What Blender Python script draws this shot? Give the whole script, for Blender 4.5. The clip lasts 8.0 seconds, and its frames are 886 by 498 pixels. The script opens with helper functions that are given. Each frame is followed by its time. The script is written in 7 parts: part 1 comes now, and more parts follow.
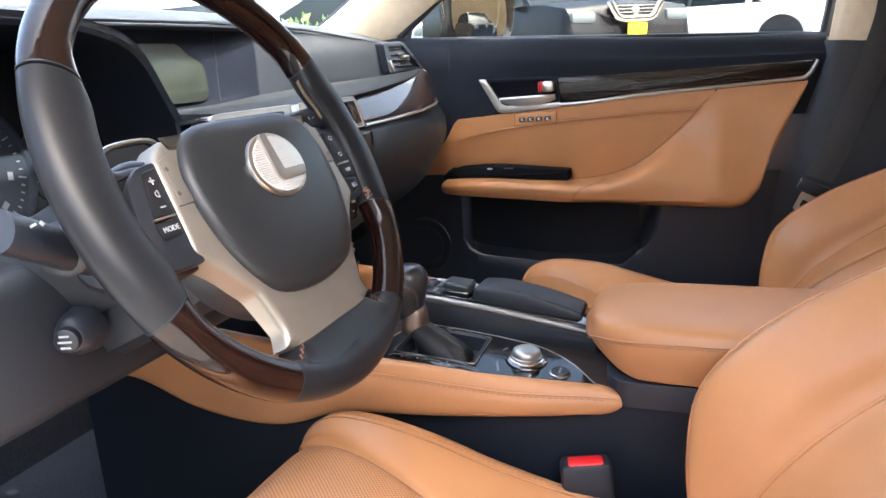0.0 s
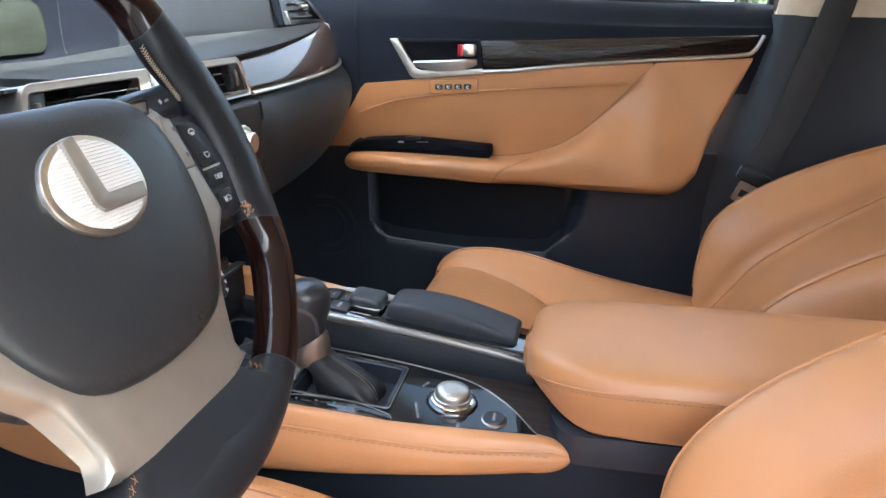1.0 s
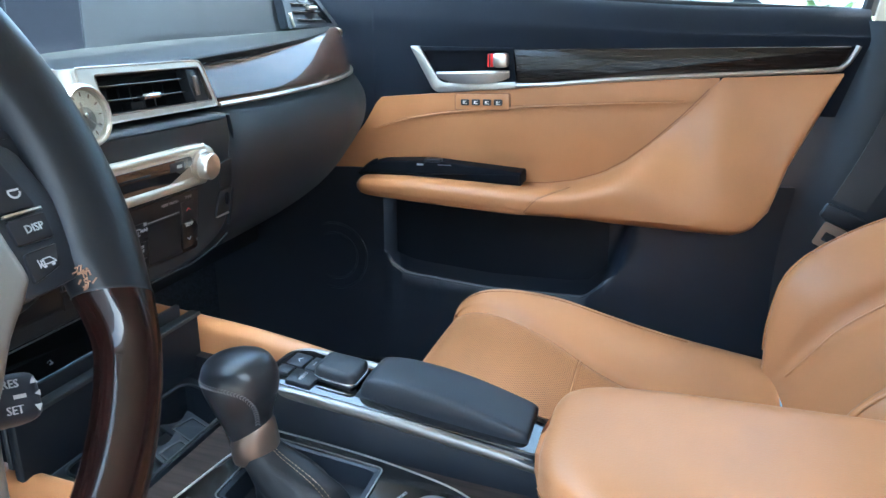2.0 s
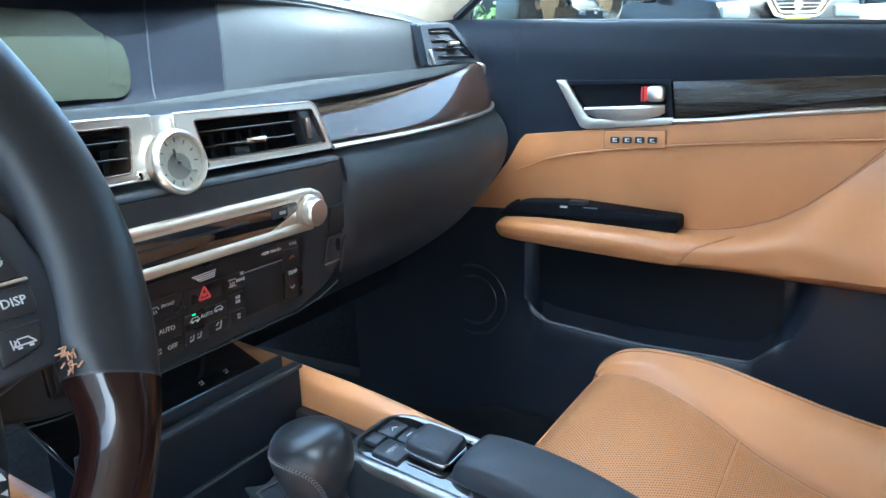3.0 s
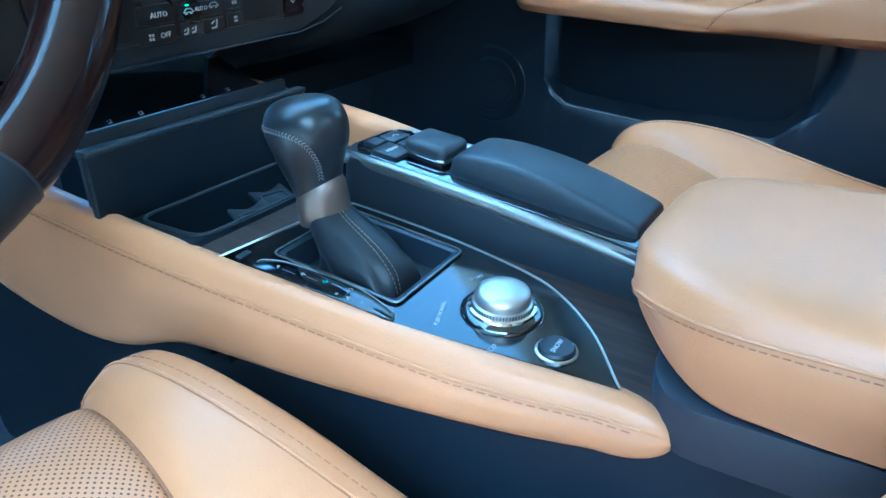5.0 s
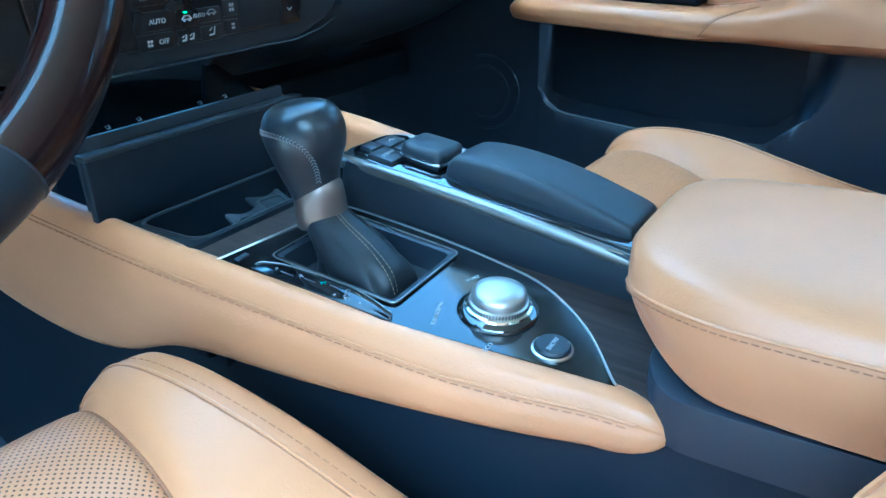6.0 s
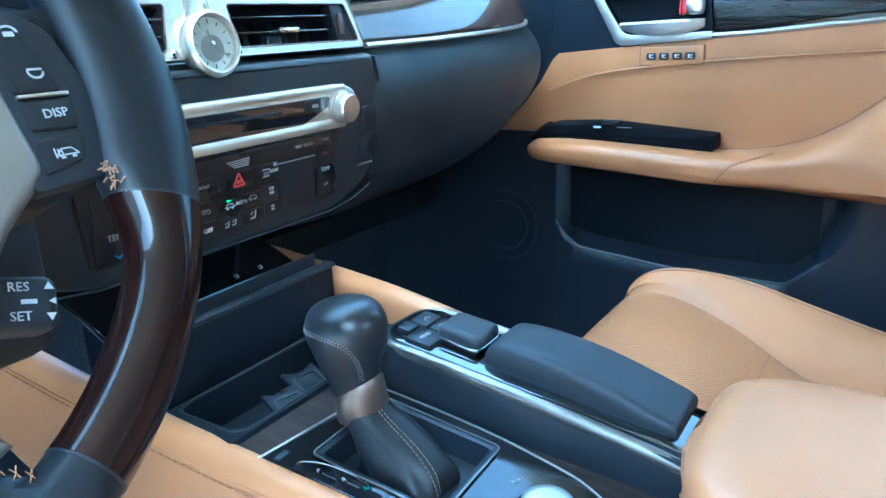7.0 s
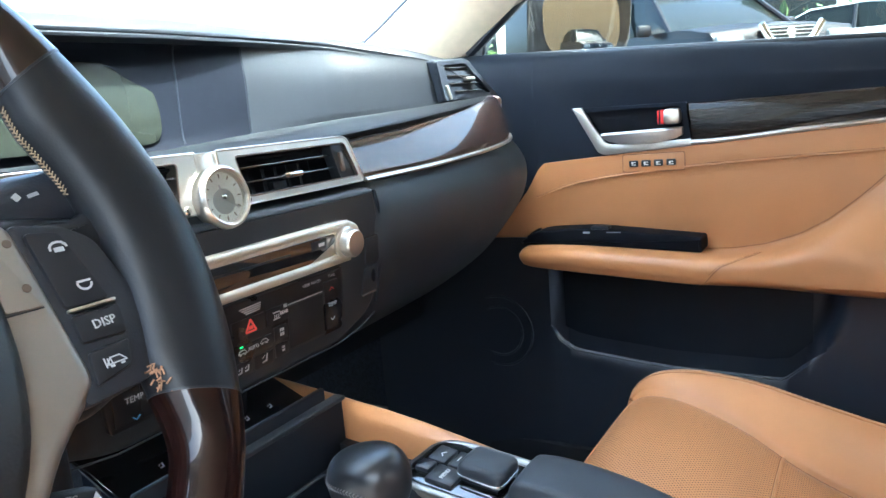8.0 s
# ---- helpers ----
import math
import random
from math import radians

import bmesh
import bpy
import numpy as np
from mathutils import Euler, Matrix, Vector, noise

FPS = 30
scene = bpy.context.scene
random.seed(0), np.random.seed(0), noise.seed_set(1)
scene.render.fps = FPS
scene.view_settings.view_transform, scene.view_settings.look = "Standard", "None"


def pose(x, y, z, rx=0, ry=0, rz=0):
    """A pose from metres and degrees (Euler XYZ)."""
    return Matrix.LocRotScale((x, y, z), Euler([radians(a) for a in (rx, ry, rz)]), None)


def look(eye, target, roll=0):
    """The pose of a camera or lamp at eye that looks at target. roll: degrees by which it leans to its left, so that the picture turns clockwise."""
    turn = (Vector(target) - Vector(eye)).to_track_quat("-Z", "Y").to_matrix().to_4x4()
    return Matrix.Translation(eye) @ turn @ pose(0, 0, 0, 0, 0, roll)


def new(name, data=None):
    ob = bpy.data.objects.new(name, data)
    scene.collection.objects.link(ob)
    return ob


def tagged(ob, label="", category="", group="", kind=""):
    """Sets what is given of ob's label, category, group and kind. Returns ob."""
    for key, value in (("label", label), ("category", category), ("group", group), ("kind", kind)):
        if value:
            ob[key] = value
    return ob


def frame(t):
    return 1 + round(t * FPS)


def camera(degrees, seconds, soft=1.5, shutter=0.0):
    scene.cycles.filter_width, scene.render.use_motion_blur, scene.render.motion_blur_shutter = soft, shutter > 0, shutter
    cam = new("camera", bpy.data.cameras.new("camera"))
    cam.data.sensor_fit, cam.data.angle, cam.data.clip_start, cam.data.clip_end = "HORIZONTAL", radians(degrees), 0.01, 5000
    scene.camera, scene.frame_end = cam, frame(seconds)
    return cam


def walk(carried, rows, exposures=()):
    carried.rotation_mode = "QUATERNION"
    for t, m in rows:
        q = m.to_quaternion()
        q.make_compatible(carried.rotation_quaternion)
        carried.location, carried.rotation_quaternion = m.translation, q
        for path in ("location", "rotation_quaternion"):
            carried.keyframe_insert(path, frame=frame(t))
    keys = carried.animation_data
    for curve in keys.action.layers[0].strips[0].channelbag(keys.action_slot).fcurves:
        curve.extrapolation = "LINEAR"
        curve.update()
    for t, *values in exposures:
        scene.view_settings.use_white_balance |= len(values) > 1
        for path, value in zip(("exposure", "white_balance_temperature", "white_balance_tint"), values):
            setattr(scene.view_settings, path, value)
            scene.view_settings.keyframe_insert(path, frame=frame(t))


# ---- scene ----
cam = camera(62.7, 8.0)
PATH = [
    (0, (-0.91, -0.04, 1.009), (0.91, 0.632, 0.523), -3.7),
    (0.5, (-0.834, 0.047, 1.029), (1.029, 0.48, 0.442), -2.7),
    (1, (-0.716, 0.036, 1.025), (1.142, 0.438, 0.402), -0.7),
    (1.2, (-0.662, 0.023, 1.024), (1.191, 0.441, 0.399), -0.5),
    (2.5, (-0.441, 0.032, 0.991), (1.347, 0.757, 0.464), -0.7),
    (3, (-0.401, 0.009, 1.001), (1.272, 0.991, 0.514), -1.8),
    (3.5, (-0.397, -0.008, 1.014), (1.185, 1.109, 0.513), -2.1),
    (4, (-0.398, -0.02, 0.966), (1.135, 1.119, 0.371), -3.2),
    (4.5, (-0.404, -0.022, 0.909), (1.109, 1.047, 0.154), -2.8),
    (5, (-0.415, -0.022, 0.872), (1.1, 0.966, 0.018), -1.6),
    (5.2, (-0.416, -0.022, 0.87), (1.089, 0.944, -0.024), -1.6),
    (6.3, (-0.424, -0.026, 0.868), (1.13, 0.966, 0.094), -1.5),
    (6.5, (-0.42, -0.016, 0.883), (1.149, 0.985, 0.15), -1.3),
    (7, (-0.415, 0.009, 0.944), (1.189, 1.041, 0.345), -2.1),
    (7.5, (-0.42, 0.025, 0.979), (1.229, 1.062, 0.526), -3.6),
    (8, (-0.425, 0.03, 0.988), (1.263, 1.036, 0.615), -4.7),
]
EXPOSURES = [(0, 3.92, 6500, 7), (1.2, 4.13, 6050, 0), (2.5, 4.5, 4980, -11), (3.5, 4.5, 5450, -5), (4.0, 4.55, 5600, -3), (4.5, 4.57, 4080, -19), (5, 4.53, 3760, -23), (6.5, 4.6, 3760, -24), (7.0, 4.72, 4100, -20), (7.5, 4.74, 5000, -11), (8, 4.40, 5600, -5)]
walk(cam, [(t, look(eye, target, roll)) for t, eye, target, roll in PATH], EXPOSURES)

# ---- light ----
world = bpy.data.worlds.new("world")
scene.world = world
world.use_nodes = True
wn = world.node_tree.nodes
sky = wn.new("ShaderNodeTexSky")
sky.sky_type = "NISHITA"
sky.sun_disc = False
sky.sun_elevation, sky.sun_rotation = radians(58), radians(195)
sky.air_density, sky.dust_density, sky.ozone_density = 0.8, 7.0, 1.0
wn["Background"].inputs["Strength"].default_value = 0.15
world.node_tree.links.new(sky.outputs[0], wn["Background"].inputs[0])

sun_data = bpy.data.lights.new("sun", "SUN")
sun_data.energy, sun_data.angle, sun_data.color = 2.4, radians(1.0), (1.0, 0.95, 0.88)
sun = new("sun", sun_data)
sun.matrix_world = look((-1.75, -6.55, 10.8), (0, 0, 0))

# ---- mesh helpers ----
WORLD = {}


def thing(name, at=(0, 0, 0), label="", category="", group="", kind="", m=None):
    ob = new(name)
    ob.empty_display_size = 0.05
    ob.matrix_world = m if m is not None else Matrix.Translation(at)
    WORLD[ob.name] = ob.matrix_world.copy()
    return tagged(ob, label, category, group, kind)


def mesh_of(name, bm, smooth=True, sharp=38):
    bmesh.ops.recalc_face_normals(bm, faces=bm.faces)
    me = bpy.data.meshes.new(name)
    bm.to_mesh(me)
    bm.free()
    if smooth:
        me.shade_smooth()
        me.set_sharp_from_angle(angle=radians(sharp))
    return me


def part(name, bm, material, parent=None, label="", local=False, sharp=38, kind="", category="", shift=None):
    if shift:
        bmesh.ops.translate(bm, vec=shift, verts=bm.verts)
    me = mesh_of(name, bm, sharp=sharp)
    me.materials.append(material)
    ob = new(name, me)
    if parent is not None:
        ob.parent = parent
        base = WORLD[parent.name]
        if local:
            WORLD[ob.name] = base.copy()
        else:
            ob.matrix_parent_inverse = base.inverted()
            WORLD[ob.name] = Matrix.Identity(4)
    else:
        WORLD[ob.name] = Matrix.Identity(4)
    return tagged(ob, label, category, "", kind)


def cr(pts, n):
    """Smooth curve through points, n steps a span."""
    p = np.array(pts, float)
    q = np.vstack([2 * p[0] - p[1], p, 2 * p[-1] - p[-2]])
    out = []
    for i in range(1, len(q) - 2):
        for k in range(n):
            t = k / n
            a, b, c, d = q[i - 1], q[i], q[i + 1], q[i + 2]
            out.append(0.5 * (2 * b + (c - a) * t + (2 * a - 5 * b + 4 * c - d) * t * t + (3 * b - a - 3 * c + d) * t ** 3))
    out.append(p[-1])
    return np.array(out)


def cr_loop(pts, n):
    p = np.array(pts, float)
    m = len(p)
    out = []
    for i in range(m):
        a, b, c, d = p[i - 1], p[i], p[(i + 1) % m], p[(i + 2) % m]
        for k in range(n):
            t = k / n
            out.append(0.5 * (2 * b + (c - a) * t + (2 * a - 5 * b + 4 * c - d) * t * t + (3 * b - a - 3 * c + d) * t ** 3))
    return np.array(out)


def surf(ctrl, nu=6, nv=6):
    """Dense grid through a grid of control points."""
    rows = [cr(r, nv) for r in ctrl]
    cols = [cr([r[j] for r in rows], nu) for j in range(len(rows[0]))]
    return np.array(cols).transpose(1, 0, 2)


def skin(grid, loop_u=False, loop_v=False, caps=False, bm=None):
    """Faces over a grid of points [u][v]."""
    g = np.array(grid, float)
    bm = bm or bmesh.new()
    nu, nv = g.shape[:2]
    v = [[bm.verts.new(g[i, j]) for j in range(nv)] for i in range(nu)]
    for i in range(nu if loop_u else nu - 1):
        for j in range(nv if loop_v else nv - 1):
            bm.faces.new((v[i][j], v[(i + 1) % nu][j], v[(i + 1) % nu][(j + 1) % nv], v[i][(j + 1) % nv]))
    if caps:
        bm.faces.new(v[0])
        bm.faces.new(list(reversed(v[-1])))
    return bm


def shell(grid, thick, side):
    """A sheet with thickness; side is the way that its face looks."""
    g = np.array(grid, float)
    back = g - np.array(side, float) / np.linalg.norm(side) * thick
    nu, nv = g.shape[:2]
    bm = bmesh.new()
    a = [[bm.verts.new(g[i, j]) for j in range(nv)] for i in range(nu)]
    b = [[bm.verts.new(back[i, j]) for j in range(nv)] for i in range(nu)]
    for i in range(nu - 1):
        for j in range(nv - 1):
            bm.faces.new((a[i][j], a[i + 1][j], a[i + 1][j + 1], a[i][j + 1]))
            bm.faces.new((b[i][j], b[i][j + 1], b[i + 1][j + 1], b[i + 1][j]))
    for i in range(nu - 1):
        for j in (0, nv - 1):
            bm.faces.new((a[i][j], a[i + 1][j], b[i + 1][j], b[i][j]))
    for j in range(nv - 1):
        for i in (0, nu - 1):
            bm.faces.new((a[i][j], a[i][j + 1], b[i][j + 1], b[i][j]))
    bmesh.ops.remove_doubles(bm, verts=bm.verts, dist=1e-6)
    return bm


def rounded(pts, r, n=4):
    """Outline with rounded corners; r is one number or one for each corner."""
    out = []
    m = len(pts)
    for i in range(m):
        p, a, b = (Vector((*q[:2], 0)) for q in (pts[i], pts[i - 1], pts[(i + 1) % m]))
        ri = r[i] if hasattr(r, "__len__") else r
        d1, d2 = (a - p), (b - p)
        k = min(ri, d1.length * 0.49, d2.length * 0.49)
        if k < 1e-6:
            out.append(p[:2])
            continue
        s, e = p + d1.normalized() * k, p + d2.normalized() * k
        for j in range(n + 1):
            t = j / n
            q = s * (1 - t) ** 2 + p * 2 * t * (1 - t) + e * t * t
            out.append((q.x, q.y))
    return out


def prism(outline, z0, z1, bevel=0.0, seg=2, m=None, bm=None):
    """Outline in x, y extruded from z0 to z1; the top edge is bevelled."""
    own = bm or bmesh.new()
    tmp = bmesh.new()
    lo = [tmp.verts.new((x, y, z0)) for x, y in outline]
    c = np.mean(np.array(outline, float), axis=0)
    rings = [lo]
    steps = [(0.0, z1)] if bevel <= 0 else [(bevel * (1 - math.cos(a)), z1 - bevel * (1 - math.sin(a))) for a in [math.pi / 2 * k / seg for k in range(seg + 1)]]
    pts = np.array(outline, float)
    nx = np.roll(pts, -1, 0) - np.roll(pts, 1, 0)
    nrm = np.stack([-nx[:, 1], nx[:, 0]], 1)
    nrm /= np.maximum(np.linalg.norm(nrm, axis=1, keepdims=True), 1e-9)
    area = 0.5 * np.sum(pts[:, 0] * np.roll(pts[:, 1], -1) - np.roll(pts[:, 0], -1) * pts[:, 1])
    if area < 0:
        nrm = -nrm
    for inset, z in steps:
        q = pts + nrm * inset
        rings.append([tmp.verts.new((x, y, z)) for x, y in q])
    k = len(outline)
    for r0, r1 in zip(rings, rings[1:]):
        for i in range(k):
            tmp.faces.new((r0[i], r0[(i + 1) % k], r1[(i + 1) % k], r1[i]))
    tmp.faces.new(rings[-1])
    tmp.faces.new(list(reversed(lo)))
    if m is not None:
        tmp.transform(m)
    me = bpy.data.meshes.new("tmp")
    tmp.to_mesh(me)
    tmp.free()
    own.from_mesh(me)
    bpy.data.meshes.remove(me)
    return own


def frame_prism(outer, inner, z0, z1, m=None):
    """A flat frame between two outlines of equal length."""
    bm = bmesh.new()
    k = len(outer)
    rows = [[bm.verts.new((*p, z)) for p in o] for o, z in ((outer, z0), (outer, z1), (inner, z1), (inner, z0))]
    for a in range(4):
        r0, r1 = rows[a], rows[(a + 1) % 4]
        for i in range(k):
            bm.faces.new((r0[i], r0[(i + 1) % k], r1[(i + 1) % k], r1[i]))
    if m is not None:
        bm.transform(m)
    return bm


def holed(outer, inner, z0, z1, m=None):
    """A flat plate with an opening."""
    bm = bmesh.new()
    top = [[bm.verts.new((*p, z1)) for p in o] for o in (outer, inner)]
    low = [[bm.verts.new((*p, z0)) for p in o] for o in (outer, inner)]
    rim_edges = []
    for ring in top:
        rim_edges += [bm.edges.new((ring[i], ring[(i + 1) % len(ring)])) for i in range(len(ring))]
    bmesh.ops.triangle_fill(bm, use_beauty=True, use_dissolve=False, edges=rim_edges)
    for a, b in zip(top, low):
        for i in range(len(a)):
            j = (i + 1) % len(a)
            bm.faces.new((a[i], a[j], b[j], b[i]))
    if m is not None:
        bm.transform(m)
    return bm


def rbox(c, s, r=0.004, m=None, bm=None, seg=2):
    """Box with rounded edges: centre, sizes."""
    own = bm or bmesh.new()
    tmp = bmesh.new()
    bmesh.ops.create_cube(tmp, size=1.0)
    bmesh.ops.scale(tmp, vec=s, verts=tmp.verts)
    if r > 0:
        bmesh.ops.bevel(tmp, geom=tmp.edges[:], offset=min(r, min(s) * 0.49), segments=seg, profile=0.5, affect="EDGES")
    bmesh.ops.translate(tmp, vec=c, verts=tmp.verts)
    if m is not None:
        tmp.transform(m)
    me = bpy.data.meshes.new("tmp")
    tmp.to_mesh(me)
    tmp.free()
    own.from_mesh(me)
    bpy.data.meshes.remove(me)
    return own


def lathe(profile, n=32, m=None, bm=None):
    """Turned shape about z from (radius, height) pairs."""
    own = bm or bmesh.new()
    g = [[(max(r, 1e-5) * math.cos(2 * math.pi * k / n), max(r, 1e-5) * math.sin(2 * math.pi * k / n), z) for k in range(n)] for r, z in profile]
    tmp = skin(g, loop_v=True, caps=True)
    if m is not None:
        tmp.transform(m)
    me = bpy.data.meshes.new("tmp")
    tmp.to_mesh(me)
    tmp.free()
    own.from_mesh(me)
    bpy.data.meshes.remove(me)
    return own


def tube(pts, r, n=8, closed=False, caps=True, bm=None, up=None):
    """Round bar along points; r may be a number or a pair of half axes."""
    p = np.array(pts, float)
    k = len(p)
    t = (np.roll(p, -1, 0) - np.roll(p, 1, 0)) if closed else np.gradient(p, axis=0)
    t /= np.maximum(np.linalg.norm(t, axis=1, keepdims=True), 1e-12)
    a = np.array(up if up is not None else ((0, 0, 1) if abs(t[0][2]) < 0.9 else (1, 0, 0)), float)
    rows = []
    for i in range(k):
        s = np.cross(t[i], a)
        s /= np.linalg.norm(s)
        w = np.cross(s, t[i])
        if up is None:
            a = w
        ra, rb = r if hasattr(r, "__len__") else (r, r)
        rows.append([p[i] + s * ra * math.cos(2 * math.pi * j / n) + w * rb * math.sin(2 * math.pi * j / n) for j in range(n)])
    return skin(rows, loop_u=closed, loop_v=True, caps=caps and not closed, bm=bm)


def stitches(pts, length=0.004, gap=0.002, r=0.0005, bm=None, lift=(0, 0, 0)):
    """A row of single thread stitches along points."""
    bm = bm or bmesh.new()
    p = np.array(pts, float) + np.array(lift, float)
    d = np.concatenate([[0], np.cumsum(np.linalg.norm(np.diff(p, axis=0), axis=1))])
    s = 0.0
    while s + length < d[-1]:
        q = [[np.interp(x, d, p[:, k]) for k in range(3)] for x in (s, s + length / 2, s + length)]
        tube(q, r, n=4, bm=bm)
        s += length + gap
    return bm


def words(name, text, size, m, material, parent, local=False, depth=0.0003, label="", shift=None):
    cu = bpy.data.curves.new(name, "FONT")
    cu.body, cu.size, cu.align_x, cu.align_y, cu.extrude = text, size, "CENTER", "CENTER", depth
    cu.resolution_u = 2
    tmp = new(name + "_tmp", cu)
    me = bpy.data.meshes.new_from_object(tmp.evaluated_get(bpy.context.evaluated_depsgraph_get()))
    bpy.data.objects.remove(tmp)
    bm = bmesh.new()
    bm.from_mesh(me)
    bpy.data.meshes.remove(me)
    bm.transform(m)
    return part(name, bm, material, parent, label, local=local, shift=shift)


def frame_on(o, x, y):
    """Matrix with origin o, first axis x, second axis near y."""
    x = Vector(x).normalized()
    z = x.cross(Vector(y)).normalized()
    y = z.cross(x)
    return Matrix(((x.x, y.x, z.x, o[0]), (x.y, y.y, z.y, o[1]), (x.z, y.z, z.z, o[2]), (0, 0, 0, 1)))


# ---- materials ----
def mat(name, colour, rough=0.5, metal=0.0, coat=0.0, coat_rough=0.05, spec=0.5):
    m = bpy.data.materials.new(name)
    m.use_nodes = True
    b = m.node_tree.nodes["Principled BSDF"]
    b.inputs["Base Color"].default_value = (*colour, 1)
    b.inputs["Roughness"].default_value = rough
    b.inputs["Metallic"].default_value = metal
    b.inputs["Coat Weight"].default_value = coat
    b.inputs["Coat Roughness"].default_value = coat_rough
    b.inputs["Specular IOR Level"].default_value = spec
    return m


def node(m, kind, **values):
    n = m.node_tree.nodes.new(kind)
    for k, v in values.items():
        n.inputs[k.replace("_", " ")].default_value = v
    return n


def link(m, a, b):
    m.node_tree.links.new(a, b)


def coords(m, scale=(1, 1, 1)):
    tc = node(m, "ShaderNodeTexCoord")
    mp = node(m, "ShaderNodeMapping")
    mp.inputs["Scale"].default_value = scale
    link(m, tc.outputs["Object"], mp.inputs["Vector"])
    return mp.outputs["Vector"]


def vary(m, colour, amount, scale, rough=None, rough_amount=0.0, detail=4.0, stretch=(1, 1, 1)):
    """Colour and roughness that wander with noise."""
    b = m.node_tree.nodes["Principled BSDF"]
    vec = coords(m, stretch)
    no = node(m, "ShaderNodeTexNoise", Scale=scale, Detail=detail)
    link(m, vec, no.inputs["Vector"])
    ramp = node(m, "ShaderNodeValToRGB")
    ramp.color_ramp.elements[0].position, ramp.color_ramp.elements[1].position = 0.3, 0.7
    ramp.color_ramp.elements[0].color = (*[c * (1 - amount) for c in colour], 1)
    ramp.color_ramp.elements[1].color = (*[min(1, c * (1 + amount)) for c in colour], 1)
    link(m, no.outputs["Fac"], ramp.inputs["Fac"])
    link(m, ramp.outputs["Color"], b.inputs["Base Color"])
    if rough is not None:
        mr = node(m, "ShaderNodeMapRange", To_Min=rough - rough_amount, To_Max=rough + rough_amount)
        link(m, no.outputs["Fac"], mr.inputs["Value"])
        link(m, mr.outputs["Result"], b.inputs["Roughness"])
    return vec, ramp


def grain(m, scale, strength, distance=0.0004, kind="voronoi"):
    b = m.node_tree.nodes["Principled BSDF"]
    vec = coords(m)
    if kind == "voronoi":
        t = node(m, "ShaderNodeTexVoronoi", Scale=scale)
        t.feature = "SMOOTH_F1"
        out = t.outputs["Distance"]
    else:
        t = node(m, "ShaderNodeTexNoise", Scale=scale, Detail=3.0)
        out = t.outputs["Fac"]
    link(m, vec, t.inputs["Vector"])
    bump = node(m, "ShaderNodeBump", Strength=strength, Distance=distance)
    link(m, out, bump.inputs["Height"])
    link(m, bump.outputs["Normal"], b.inputs["Normal"])
    return bump


def leather(name, colour, rough, scale=550, strength=0.35, spec=0.4):
    m = mat(name, colour, rough, spec=spec)
    vary(m, colour, 0.10, 6.0, rough, 0.06)
    grain(m, scale, strength)
    return m


TAN_C = (0.41, 0.192, 0.083)
TAN = leather("tan_leather", TAN_C, 0.37)
BLACK_LEATHER = leather("black_leather", (0.013, 0.0145, 0.018), 0.30, 900, 0.12)
BOOT_SKIN = leather("boot_leather", (0.012, 0.013, 0.016), 0.42, 700, 0.25, 0.25)
RIM_SKIN = leather("rim_leather", (0.010, 0.011, 0.0135), 0.36, 900, 0.12, 0.22)
AIRBAG_SKIN = leather("airbag_skin", (0.014, 0.0155, 0.018), 0.40, 700, 0.22)
SOFT = leather("soft_black_plastic", (0.013, 0.0165, 0.024), 0.45, 900, 0.25)
LEDGE = leather("ledge_skin", (0.012, 0.0135, 0.016), 0.6, 800, 0.25, 0.07)
DOOR_BLACK = leather("door_black_plastic", (0.009, 0.0125, 0.021), 0.58, 900, 0.25, 0.10)
POCKET_BLACK = leather("door_lower_plastic", (0.017, 0.022, 0.033), 0.38, 900, 0.25, 0.5)
FOOT_BLACK = leather("knee_black_plastic", (0.007, 0.010, 0.016), 0.55, 900, 0.2, 0.2)
SOFT_GREY = leather("soft_dash_skin", (0.019, 0.023, 0.029), 0.48, 800, 0.2, 0.32)
COLUMN = leather("column_plastic", (0.015, 0.018, 0.024), 0.48, 900, 0.25, 0.25)
REST_SKIN = leather("rest_skin", (0.019, 0.022, 0.028), 0.46, 900, 0.15, 0.35)
PAD_TOP = leather("soft_dash_top", (0.010, 0.012, 0.016), 0.33, 800, 0.15, 0.5)
# matt near-black: the shade under the dash hood is put into this colour
SURROUND = leather("matt_surround", (0.0045, 0.0055, 0.009), 0.55, 900, 0.2, 0.06)
HARD = leather("hard_black_plastic", (0.012, 0.0145, 0.020), 0.42, 1200, 0.2)
PANEL = mat("smooth_panel_black", (0.008, 0.008, 0.010), 0.28, spec=0.4)
vary(PANEL, (0.008, 0.008, 0.010), 0.2, 15, 0.28, 0.05)
CARPET = mat("dark_carpet", (0.017, 0.023, 0.036), 0.95)
vary(CARPET, (0.017, 0.023, 0.036), 0.5, 180, 0.95, 0.03)
grain(CARPET, 420, 0.9, 0.002, "noise")
GLOSS_BLACK = mat("piano_black", (0.006, 0.006, 0.007), 0.06, coat=1.0, coat_rough=0.02, spec=0.8)
PLATE_BLACK = mat("smoked_gloss_plate", (0.006, 0.006, 0.007), 0.10, spec=0.55)
vary(PLATE_BLACK, (0.006, 0.006, 0.007), 0.2, 20, 0.10, 0.03)
SATIN = mat("satin_silver", (0.64, 0.615, 0.57), 0.30, 1.0)
vary(SATIN, (0.64, 0.615, 0.57), 0.04, 30, 0.30, 0.04)
SILVER_BAND = mat("silver_band", (0.58, 0.545, 0.47), 0.42, 0.75)
vary(SILVER_BAND, (0.58, 0.545, 0.47), 0.04, 40, 0.42, 0.04)
RAIL = mat("rail_silver", (0.215, 0.205, 0.19), 0.33, 0.85)
